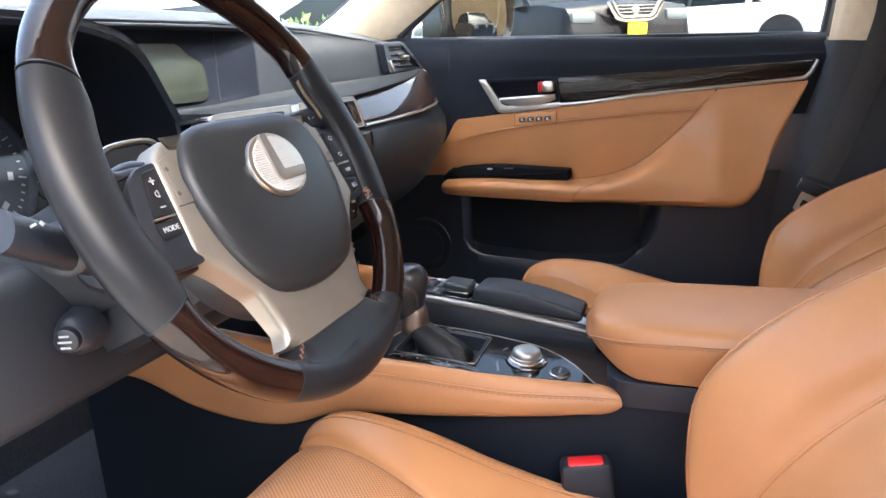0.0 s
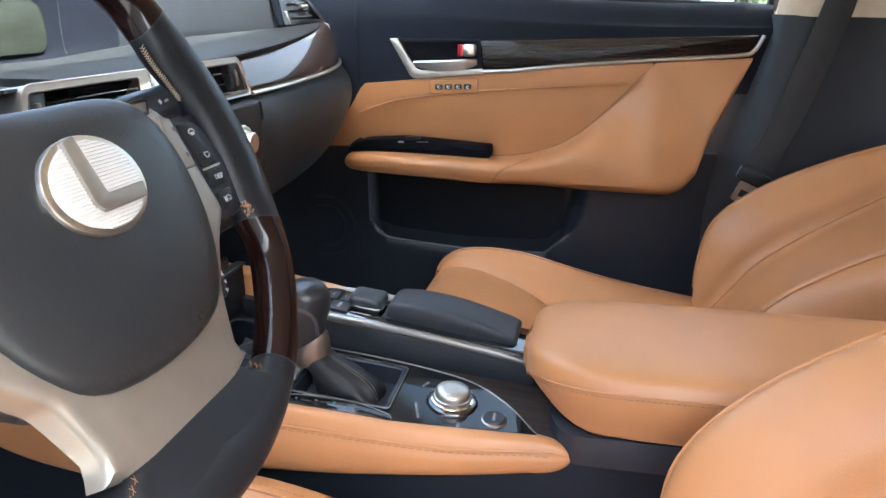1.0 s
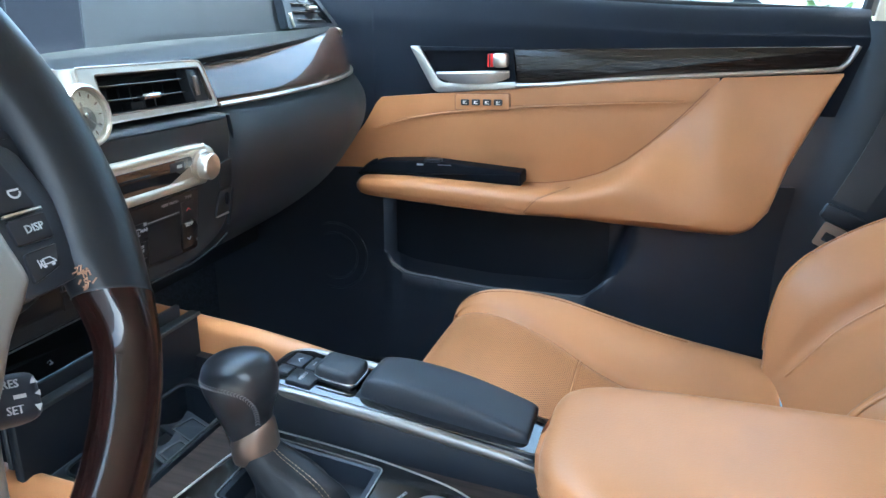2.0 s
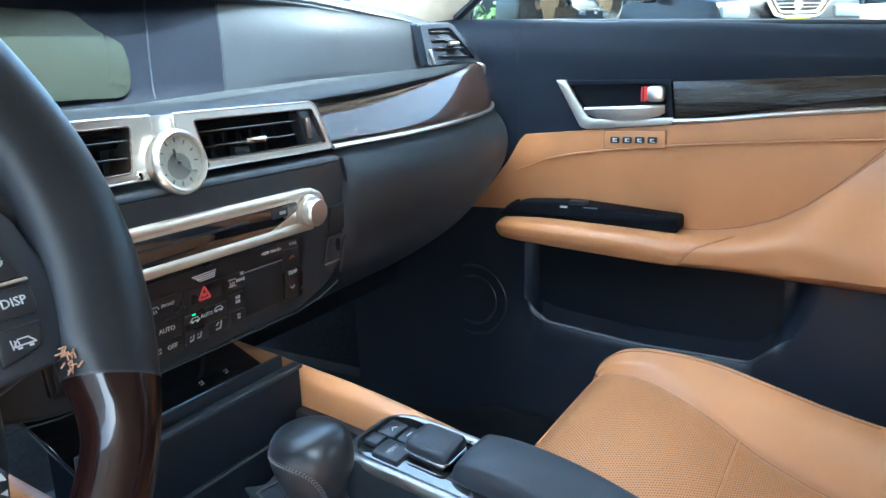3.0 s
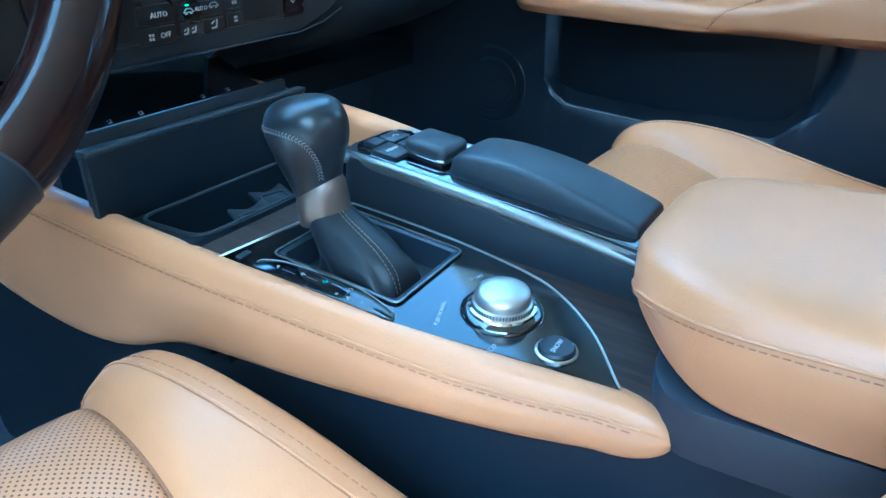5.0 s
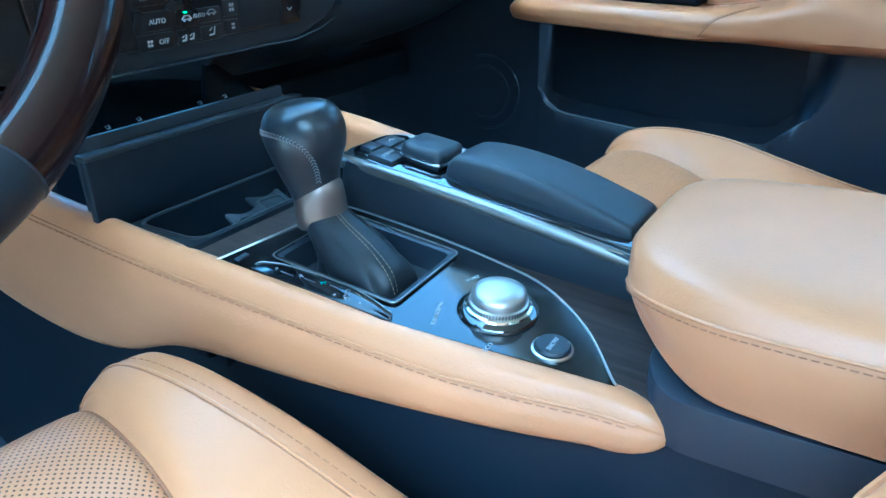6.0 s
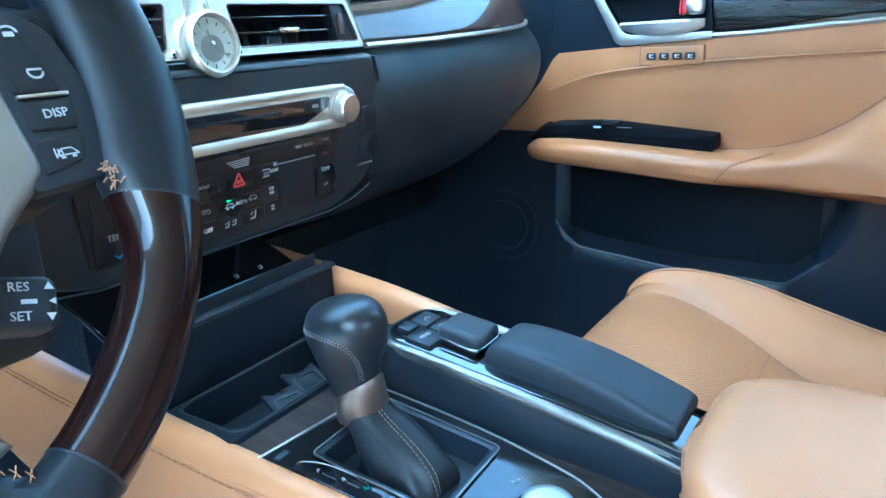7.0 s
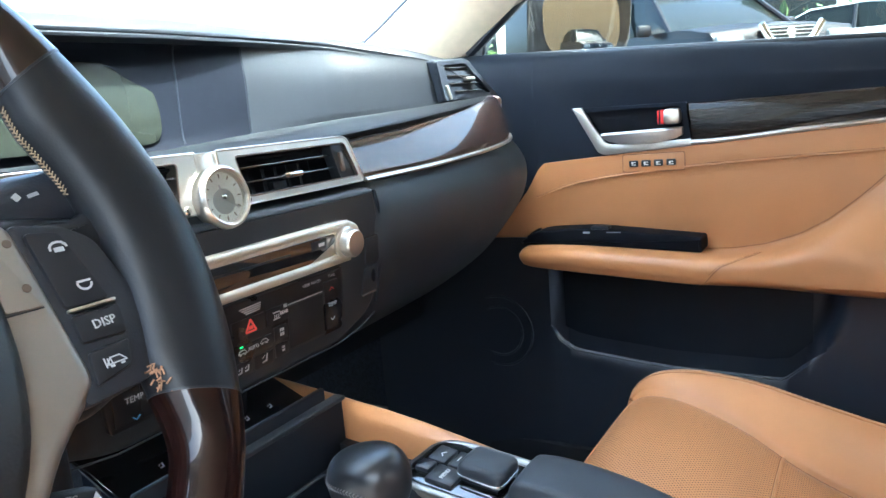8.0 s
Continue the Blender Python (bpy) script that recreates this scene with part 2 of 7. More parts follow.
vary(RAIL, (0.215, 0.205, 0.19), 0.06, 30, 0.33, 0.05)
KNOB_SILVER = mat("knob_silver", (0.46, 0.445, 0.42), 0.36, 0.9)
vary(KNOB_SILVER, (0.46, 0.445, 0.42), 0.04, 60, 0.36, 0.05)
BADGE = mat("pale_silver", (0.70, 0.69, 0.67), 0.4, 0.45)
SILVER_PAINT = mat("silver_paint", (0.27, 0.248, 0.222), 0.42, 0.7)
vary(SILVER_PAINT, (0.27, 0.248, 0.222), 0.05, 40, 0.42, 0.04)
CHROME = mat("chrome", (0.80, 0.80, 0.80), 0.07, 1.0)
DARK_METAL = mat("smoked_metal", (0.16, 0.125, 0.105), 0.38, 0.8)
BEIGE = mat("beige_cloth_trim", (0.62, 0.54, 0.42), 0.85)
vary(BEIGE, (0.62, 0.54, 0.42), 0.06, 60, 0.85, 0.05)
grain(BEIGE, 900, 0.3, 0.0005, "noise")
PRINT = mat("white_print", (0.36, 0.37, 0.39), 0.5)
BRIGHT_PRINT = mat("bright_print", (0.62, 0.63, 0.64), 0.5)
SILVER_PRINT = mat("silver_print", (0.36, 0.37, 0.39), 0.4)
GREY_PRINT = mat("grey_print", (0.30, 0.31, 0.32), 0.5)
SATIN_BLACK = mat("satin_black", (0.011, 0.0115, 0.014), 0.42, spec=0.25)
vary(SATIN_BLACK, (0.011, 0.0115, 0.014), 0.2, 12, 0.42, 0.05)
RED = mat("red_plastic", (0.65, 0.015, 0.02), 0.35)
DIM_PRINT = mat("dim_dial_print", (0.10, 0.10, 0.12), 0.6)
GEAR_PRINT = mat("gear_print", (0.20, 0.205, 0.215), 0.5)
TEAL_PRINT = mat("teal_print", (0.04, 0.26, 0.20), 0.5)
RED_PRINT = mat("red_print", (0.55, 0.05, 0.05), 0.5)
BLUE_PRINT = mat("blue_print", (0.08, 0.25, 0.55), 0.5)
GREEN_LED = mat("green_lamp", (0.05, 0.5, 0.1), 0.4)
GREEN_LED.node_tree.nodes["Principled BSDF"].inputs["Emission Color"].default_value = (0.1, 1.0, 0.2, 1)
GREEN_LED.node_tree.nodes["Principled BSDF"].inputs["Emission Strength"].default_value = 0.2
THREAD_TAN = mat("tan_thread", (0.22, 0.10, 0.047), 0.8)
THREAD_PALE = mat("pale_thread", (0.40, 0.30, 0.21), 0.8)
THREAD_BOOT = mat("sand_thread", (0.26, 0.20, 0.13), 0.8)
THREAD_FRAYED = mat("frayed_brown_thread", (0.26, 0.14, 0.08), 0.8)
PRIVACY = mat("dark_privacy_glass", (0.01, 0.011, 0.012), 0.06)
THREAD_DARK = mat("dark_thread", (0.13, 0.13, 0.14), 0.7)
WEB = mat("belt_webbing", (0.016, 0.017, 0.021), 0.6)
grain(WEB, 900, 0.5, 0.0006, "noise")


def wood(name, dark, light, stretch, rough=0.04):
    m = mat(name, dark, 0.25, coat=1.0, coat_rough=rough, spec=0.15)
    b = m.node_tree.nodes["Principled BSDF"]
    vec = coords(m, stretch)
    w = node(m, "ShaderNodeTexNoise", Scale=30.0, Detail=8.0, Distortion=0.6)
    link(m, vec, w.inputs["Vector"])
    ramp = node(m, "ShaderNodeValToRGB")
    ramp.color_ramp.elements[0].position, ramp.color_ramp.elements[1].position = 0.35, 0.68
    ramp.color_ramp.elements[0].color, ramp.color_ramp.elements[1].color = (*dark, 1), (*light, 1)
    link(m, w.outputs["Fac"], ramp.inputs["Fac"])
    link(m, ramp.outputs["Color"], b.inputs["Base Color"])
    return m


WOOD_DOOR = wood("dark_wood_door", (0.004, 0.003, 0.003), (0.018, 0.012, 0.010), (8, 0.5, 14), 0.03)
WOOD_DOOR.node_tree.nodes["Principled BSDF"].inputs["Coat Weight"].default_value = 0.42
WOOD_DASH = wood("dark_wood_dash", (0.012, 0.007, 0.005), (0.05, 0.026, 0.017), (0.6, 8, 9))
WOOD_WHEEL = wood("dark_wood_wheel", (0.004, 0.0019, 0.0017), (0.013, 0.0045, 0.0036), (5, 5, 1.5), 0.04)
WOOD_WHEEL.node_tree.nodes["Principled BSDF"].inputs["Coat Weight"].default_value = 0.4
WOOD_MATT = mat("open_pore_wood", (0.024, 0.018, 0.016), 0.5, spec=0.14)
vary(WOOD_MATT, (0.026, 0.019, 0.017), 0.6, 60, 0.58, 0.08, stretch=(3, 0.25, 1))


def perforated(name, ax, ay, pitch=0.0037):
    """Tan leather with rows of punched holes over two object axes."""
    m = leather(name, TAN_C, 0.45)
    nt = m.node_tree
    b = nt.nodes["Principled BSDF"]
    tc = node(m, "ShaderNodeTexCoord")
    sep = node(m, "ShaderNodeSeparateXYZ")
    link(m, tc.outputs["Object"], sep.inputs[0])

    def math_node(op, a, v=None):
        n = nt.nodes.new("ShaderNodeMath")
        n.operation = op
        link(m, a, n.inputs[0])
        if v is not None:
            if isinstance(v, (int, float)):
                n.inputs[1].default_value = v
            else:
                link(m, v, n.inputs[1])
        return n.outputs[0]
    u, v = math_node("DIVIDE", sep.outputs[ax], pitch), math_node("DIVIDE", sep.outputs[ay], pitch)
    a, c = math_node("ADD", u, v), math_node("SUBTRACT", u, v)
    a, c = math_node("MULTIPLY", a, 0.7071), math_node("MULTIPLY", c, 0.7071)
    fa = math_node("SUBTRACT", math_node("FRACT", a), 0.5)
    fc = math_node("SUBTRACT", math_node("FRACT", c), 0.5)
    d = math_node("SQRT", math_node("ADD", math_node("MULTIPLY", fa, fa), math_node("MULTIPLY", fc, fc)))
    mr = node(m, "ShaderNodeMapRange", From_Min=0.19, From_Max=0.27, To_Min=1.0, To_Max=0.0)
    link(m, d, mr.inputs["Value"])
    old = b.inputs["Base Color"].links[0].from_socket
    mix = nt.nodes.new("ShaderNodeMix")
    mix.data_type = "RGBA"
    link(m, mr.outputs["Result"], mix.inputs[0])
    link(m, old, mix.inputs[6])
    mix.inputs[7].default_value = (0.07, 0.032, 0.013, 1)
    link(m, mix.outputs[2], b.inputs["Base Color"])
    return m


PERF = perforated("perforated_tan_leather", 0, 1)


def glass_mat(name, tint=(1, 1, 1), rough=0.0):
    m = bpy.data.materials.new(name)
    m.use_nodes = True
    b = m.node_tree.nodes["Principled BSDF"]
    b.inputs["Base Color"].default_value = (*tint, 1)
    b.inputs["Transmission Weight"].default_value = 1.0
    b.inputs["Roughness"].default_value = rough
    b.inputs["IOR"].default_value = 1.45
    return m


GLASS = glass_mat("window_glass", (0.93, 0.97, 0.95))
TINTED = glass_mat("tinted_window_glass", (0.38, 0.41, 0.40))
MIRROR = mat("mirror_glass", (0.85, 0.85, 0.84), 0.01, 1.0)
SCREEN = mat("display_glass", (0.010, 0.012, 0.010), 0.22, spec=0.28)

# ---- cabin shell ----
def structure(name, bm, material, label):
    return part(name, bm, material, None, label, kind="structure")


structure("floor", rbox((0, 0.35, 0.235), (1.62, 2.6, 0.03), 0.0), CARPET, "dark carpeted cabin floor of the car")
structure("bulkhead", rbox((0, 1.30, 0.62), (1.62, 0.05, 0.74), 0.0), CARPET, "dark carpeted firewall in front of the footwells")
structure("floor_rear", rbox((0, -1.3, 0.235), (1.62, 0.7, 0.03), 0.0), CARPET, "dark carpeted rear floor of the car")
head = [[(x, y, 1.40 + 0.05 * (1 - (x / 0.7) ** 2) - 0.05 * max(0, y) ** 2) for x in np.linspace(-0.66, 0.66, 9)] for y in np.linspace(-1.6, 0.35, 9)]
structure("ceiling", shell(head, 0.03, (0, 0, -1)), BEIGE, "beige cloth headliner of the car roof")
# unseen roof rails, added to stop sun leaking past the headliner edge
for sd, tag in ((-1, "near"), (1, "far")):
    rail = [[(sd * (xi + (xo - xi) * v), y, zi + (zo - zi) * v - 0.012 * math.sin(math.pi * v)) for v in np.linspace(0, 1, 7)] for y, xi, zi, xo, zo in ((-1.68, 0.58, 1.425, 0.74, 1.375), (-0.60, 0.58, 1.430, 0.74, 1.385), (-0.10, 0.58, 1.428, 0.735, 1.385), (0.12, 0.58, 1.420, 0.725, 1.372), (0.26, 0.58, 1.405, 0.722, 1.335), (0.38, 0.60, 1.372, 0.722, 1.285))]
    structure("roof_rail_" + tag, shell(rail, 0.03, (0, 0, -1)), BEIGE, "unseen beige cloth roof rail, added to keep direct sun out")
structure("wall_rear", rbox((0, -1.68, 0.75), (1.5, 0.06, 1.0), 0.01), HARD, "dark panel closing the rear of the cabin")
structure("wall_rear_quarter", rbox((-0.80, -1.10, 0.65), (0.06, 1.1, 0.8), 0.01), HARD, "dark rear door beside the back seat")
structure("wall_rear_quarter_far", rbox((0.82, -1.10, 0.65), (0.06, 1.1, 0.8), 0.01), HARD, "dark rear door trim behind the pillar")
structure("sill_far", rbox((0.80, 0.30, 0.29), (0.12, 1.9, 0.16), 0.02), HARD, "black door sill beside the passenger footwell")
structure("sill_near", rbox((-0.78, 0.30, 0.27), (0.14, 1.5, 0.12), 0.02), HARD, "black door sill on the open side")
structure("kick_panel_far", rbox((0.80, 0.95, 0.60), (0.05, 0.75, 0.72), 0.01), CARPET, "dark kick panel beside the passenger footwell")
structure("kick_panel_near", rbox((-0.80, 1.05, 0.60), (0.05, 0.55, 0.80), 0.01), CARPET, "dark kick panel beside the driver footwell")

# Pillars
def bar_between(a, b, w, d, n=10, bow=(0, 0, 0)):
    a, b, bow = np.array(a), np.array(b), np.array(bow)
    pts = [a + (b - a) * t + bow * 4 * t * (1 - t) for t in np.linspace(0, 1, n)]
    return tube(pts, (w, d), n=14, up=(0, -0.5, 0.85))


pil = []
for L, R in (((0.70, 0.93, 1.060), (0.785, 0.74, 1.045)), ((0.70, 0.806, 1.129), (0.780, 0.668, 1.086)), ((0.693, 0.716, 1.181), (0.775, 0.612, 1.121)), ((0.675, 0.57, 1.262), (0.766, 0.530, 1.168)), ((0.63, 0.36, 1.37), (0.72, 0.32, 1.290)), ((0.60, 0.20, 1.415), (0.67, 0.10, 1.395))):
    L, R = np.array(L), np.array(R)
    pil.append([L + (0.012, 0.008, 0.004), L, L * 0.66 + R * 0.34 + np.array((-0.012, -0.006, 0.0)), L * 0.3 + R * 0.7 + np.array((-0.010, -0.004, 0.0)), R, R + (0.012, -0.002, 0)])
structure("pillar_front_far", shell(surf(pil, 5, 4), 0.012, (-1, -0.4, 0)), BEIGE, "beige cloth windscreen pillar trim")
structure("windscreen_edge", tube(cr([(0.706, 0.935, 1.062), (0.706, 0.810, 1.133), (0.699, 0.720, 1.185), (0.681, 0.574, 1.266), (0.636, 0.364, 1.374)], 5), 0.006, n=6), HARD, "black band along the windscreen edge")
structure("pillar_front_near", bar_between((-0.735, 0.80, 1.045), (-0.60, 0.10, 1.42), 0.040, 0.020, bow=(-0.03, 0.02, 0.03)), BEIGE, "beige cloth windscreen pillar trim")
wind = [[(x * (1 - 0.10 * v), 1.16 - 0.06 * (x / 0.7) ** 2 + (0.34 - 1.16) * v, 1.085 + (1.42 - 1.085) * v) for x in np.linspace(-0.70, 0.70, 9)] for v in np.linspace(0, 1, 5)]
wg = structure("windscreen", shell(wind, 0.005, (0, 1, 1)), GLASS, "clear sloping windscreen glass")
wg.visible_shadow = False

bp = thing("center_pillar", (0.77, -0.4, 0.3), "dark pillar trim with beige upper cover behind the door", "car pillar", kind="structure")
low = surf([[(0.80, -0.04, 0.40), (0.79, -0.13, 0.70), (0.785, -0.235, 1.012)], [(0.765, -0.165, 0.40), (0.745, -0.205, 0.70), (0.755, -0.262, 1.012)],
            [(0.735, -0.235, 0.40), (0.715, -0.265, 0.70), (0.737, -0.302, 1.010)],
            [(0.735, -0.40, 0.40), (0.715, -0.42, 0.70), (0.737, -0.44, 1.006)],
            [(0.80, -0.60, 0.40), (0.79, -0.60, 0.70), (0.80, -0.60, 1.002)]], 5, 6)
part("lower_trim", shell(low, 0.01, (-1, 0, 0)), SOFT, bp)
up = surf([[(0.760, -0.266, 1.004), (0.735, -0.290, 1.20), (0.66, -0.33, 1.42)],
           [(0.738, -0.300, 1.002), (0.708, -0.325, 1.20), (0.63, -0.36, 1.42)],
           [(0.738, -0.44, 0.996), (0.708, -0.45, 1.20), (0.63, -0.47, 1.42)],
           [(0.80, -0.60, 0.992), (0.76, -0.58, 1.20), (0.67, -0.58, 1.42)]], 5, 6)
part("upper_trim", shell(up, 0.01, (-1, 0, 0)), BEIGE, bp, "beige cloth upper cover")

belt = thing("seat_belt", (0.70, -0.30, 0.7), "black woven seat belt with steel latch plate, hanging", "seat belt")
bl = cr([(0.700, -0.362, 1.10), (0.698, -0.352, 1.02), (0.692, -0.296, 0.84), (0.685, -0.255, 0.745)], 8)
strap = [[p + np.array((0.004 * abs(s), 0.024 * s, 0.0085 * s)) for s in (-1, -0.5, 0, 0.5, 1)] for p in bl]
part("webbing", shell(strap, 0.002, (-1, 0, 0)), WEB, belt)
bl2 = cr([(0.690, -0.250, 0.72), (0.694, -0.262, 0.60), (0.70, -0.27, 0.45)], 6)
part("lower_webbing", shell([[p + np.array((0.0, 0.024 * s, 0.004 * s)) for s in (-1, 0, 1)] for p in bl2], 0.002, (-1, 0, 0)), WEB, belt)
mt = frame_on((0.678, -0.246, 0.728), (0, 1, 0.45), (0, -0.45, 1))
part("latch_grip", rbox((0, 0, 0), (0.062, 0.024, 0.012), 0.004, m=mt), HARD, belt, "black plastic latch grip")
part("latch_plate", frame_prism(rounded([(-0.018, -0.014), (0.018, -0.014), (0.018, -0.052), (-0.018, -0.052)], 0.004), rounded([(-0.009, -0.028), (0.009, -0.028), (0.009, -0.042), (-0.009, -0.042)], 0.002), -0.001, 0.001, m=mt), SATIN, belt, "steel latch plate")

# closed rear doors behind the front seats
for sd, tag in ((-1, "near"), (1, "far")):
    pane_r = [[(sd * (0.80 - 0.14 * v), y, 1.04 + 0.37 * v) for y in np.linspace(-1.66, -0.585, 5)] for v in np.linspace(0, 1, 4)]
    structure("rear_window_" + tag, shell(pane_r, 0.006, (-sd, 0, 0)), PRIVACY, "dark privacy glass of the closed rear door")
structure("pillar_center_near", bar_between((-0.80, -0.52, 0.30), (-0.645, -0.54, 1.41), 0.065, 0.035, bow=(-0.04, 0, 0)), SOFT, "dark centre pillar beside the open driver door")

# ---- dashboard ----
dash = thing("dashboard", (0, 0.62, 0.9), "black soft-touch dashboard with dark wood trim strip", "dashboard")

# crease line behind the ledge, and the ledge's front line, by x
BX = [-0.72, -0.40, -0.10, 0.19, 0.32, 0.48, 0.60, 0.68]
BY = [0.72, 0.80, 0.80, 0.79, 0.778, 0.735, 0.655, 0.60]
BZ = [0.985, 0.965, 0.965, 0.967, 0.977, 0.988, 0.996, 1.000]
FY = [0.54, 0.515, 0.514, 0.517, 0.519, 0.530, 0.547, 0.564]
FZ = [0.985, 0.967, 0.965, 0.970, 0.977, 0.988, 0.997, 1.004]
LY = [0.70, 0.755, 0.765, 0.765, 0.76, 0.725, 0.652, 0.60]
LZ = [1.095, 1.112, 1.120, 1.125, 1.123, 1.114, 1.090, 1.062]


def at_x(x, values):
    return float(np.interp(x, BX, values))


xs = np.linspace(-0.118, 0.68, 36)
ledge = []
for x in xs:
    fy, fz, by, bz = (at_x(x, v) for v in (FY, FZ, BY, BZ))
    ledge.append(cr([(x, fy + 0.004, fz - 0.012), (x, fy, fz - 0.003), (x, fy + 0.008, fz + 0.003), (x, (fy + by) / 2, (fz + bz) / 2 + 0.004), (x, by, bz)], 4))
part("ledge", shell(ledge, 0.008, (0, 0, 1)), LEDGE, dash, "grey-black padded ledge in front of the display")
wall = []
xs2 = np.linspace(-0.72, 0.68, 57)
for x in xs2:
    by, bz, ly, lz = (at_x(x, v) for v in (BY, BZ, LY, LZ))
    # hollow under the hood round the display; the passenger side swells gently out of it
    k = max(0.0, min(1.0, (x - 0.20) / 0.30))
    k = k * k * (3 - 2 * k)
    k *= 1 - 0.6 * max(0, (x - 0.45) / 0.23)
    h = lz - bz
    wall.append(cr([(x, by, bz), (x, by + 0.004 - 0.008 * k, bz + 0.12 * h), (x, by + 0.002 - 0.006 * k, bz + 0.50 * h), (x, by - 0.002 + 0.010 * k, bz + 0.80 * h), (x, ly - 0.006 + 0.022 * k, lz - 0.020 + 0.008 * k), (x, ly + 0.002 + 0.026 * k, lz - 0.006 + 0.001 * k),
                    (x, ly + 0.016 + 0.024 * k, lz), (x, ly + 0.06 + 0.02 * k, lz + 0.002), (x, 1.0, lz - 0.01), (x, 1.14, lz - 0.03)], 5))
gwall = np.array(wall)
ci = int(np.argmin(np.abs(xs2 - 0.332)))
# split from the pad so its colour can carry the hood's shade
part("display_surround", shell(gwall[:ci + 1, :18], 0.006, (0, -1, 0.1)), SURROUND, dash, "matt black surround of the display, darkened for the hood's shade")
part("upper_pad", shell(gwall[ci:, :18], 0.006, (0, -1, 0.1)), PAD_TOP, dash, "grey-black padded dash face")
part("dash_top", shell(gwall[:, 17:], 0.006, (0, -0.3, 1)), PAD_TOP, dash, "grey-black padded dash top")
# seams between the display surround and the passenger pad
for xs_ in (0.225, 0.332):
    row = []
    for j in range(1, 19):
        row.append([float(np.interp(xs_, gwall[:, j, 0], gwall[:, j, c])) for c in range(3)])
    part("pad_seam", tube(np.array(row) + np.array((0, 0.0002, 0)), 0.0013, n=6), FOOT_BLACK, dash)

# display in the recess
dm = frame_on((0.02, 0.7945, 1.026), (1, 0, 0), (0, 0.05, 1))
part("screen", prism(rounded([(-0.125, -0.050), (0.172, -0.050), (0.178, -0.01), (0.160, 0.048), (-0.125, 0.048)], [0.004, 0.02, 0.04, 0.01, 0.004]), -0.03, 0.003, 0.001, m=dm), SCREEN, dash, "dull unlit screen with a pale sheen")

# driver side cowl over the instruments
cowl = []
half_c = [(0.292, 0.915), (0.275, 0.940), (0.244, 0.989), (0.200, 1.056), (0.138, 1.081), (0.06, 1.088)]
for u, z in cr([(u, z) for u, z in half_c] + [(-u, z) for u, z in reversed(half_c)], 4):
    cowl.append([(-0.385 + u, 0.600, z - 0.006), (-0.385 + u, 0.596, z), (-0.385 + u, 0.64, z + 0.004), (-0.385 + u, 0.80, z - 0.004)])
part("instrument_cowl", shell(cowl, 0.008, (0, 0, 1)), SOFT, dash, "black hooded cowl over the instruments")
cl = frame_on((-0.375, 0.685, 0.955), (1, 0, 0), (0, 0.25, 1))
part("instrument_panel", prism(rounded([(-0.2, -0.09), (0.2, -0.09), (0.2, 0.10), (-0.2, 0.10)], 0.03), -0.01, 0.0, 0.003, m=cl), GLOSS_BLACK, dash, "black instrument panel with dials")
for dx, dy, dr in ((-0.005, -0.020, 1.0), (-0.135, -0.03, 0.6), (0.125, -0.03, 0.6)):
    md = cl @ Matrix.Translation((dx, dy, 0.0)) @ Matrix.Scale(dr, 4)
    dial = part("dial", lathe([(0.088, 0.0), (0.088, 0.006), (0.082, 0.007), (0.080, 0.003), (0.0, 0.003)], 40, m=md), FOOT_BLACK, dash, "round dark dial with dim marks")
    tick = bmesh.new()
    for k in range(40):
        a = radians(-50 + 280 * k / 39)
        rbox((0.072, 0, 0.0036), (0.009 if k % 5 == 0 else 0.004, 0.0016, 0.0008), 0.0, m=md @ Matrix.Rotation(a, 4, "Z"), bm=tick)
        if k % 5 == 0:
            rbox((0.058, 0, 0.0036), (0.006, 0.009, 0.0006), 0.0, m=md @ Matrix.Rotation(a, 4, "Z"), bm=tick)
    part("dial_print", tick, DIM_PRINT, dial, kind="stuff")
    part("needle", rbox((0.030, 0, 0.005), (0.06, 0.002, 0.001), 0.0, m=md @ Matrix.Rotation(radians(215), 4, "Z")), RED, dial)

# wood strip from the centre plate to the door, with a chrome lower edge
WT = [(0.200, 0.518, 0.968), (0.34, 0.519, 0.974), (0.50, 0.530, 0.988), (0.60, 0.544, 0.998), (0.665, 0.558, 1.005), (0.70, 0.570, 1.000)]
WB = [(0.206, 0.497, 0.924), (0.34, 0.492, 0.926), (0.50, 0.500, 0.930), (0.62, 0.521, 0.935), (0.70, 0.553, 0.940), (0.735, 0.580, 0.946)]
rows = []
for k in range(6):
    t, b = np.array(WT[k]), np.array(WB[k])
    m1 = (t + b) / 2 + np.array((0, -0.0028, 0.0015))
    rows.append([t + (0, 0.006, 0), t + (b - t) * 0.08 + (0, -0.001, 0), m1, b + (t - b) * 0.06 + (0, -0.001, 0), b + (0, 0.006, 0)])
part("wood_strip", shell(surf(rows, 6, 5), 0.008, (0, -1, 0)), WOOD_DASH, dash, "glossy dark wood strip")
edge = cr(WB + [(0.742, 0.588, 0.962), (0.728, 0.583, 0.985), (0.708, 0.574, 1.002), (0.694, 0.590, 1.006)], 6) + np.array((0, -0.002, -0.002))
part("chrome_edge", tube(edge, (0.0028, 0.0028), n=8), SATIN, dash, "thin bright metal edge")

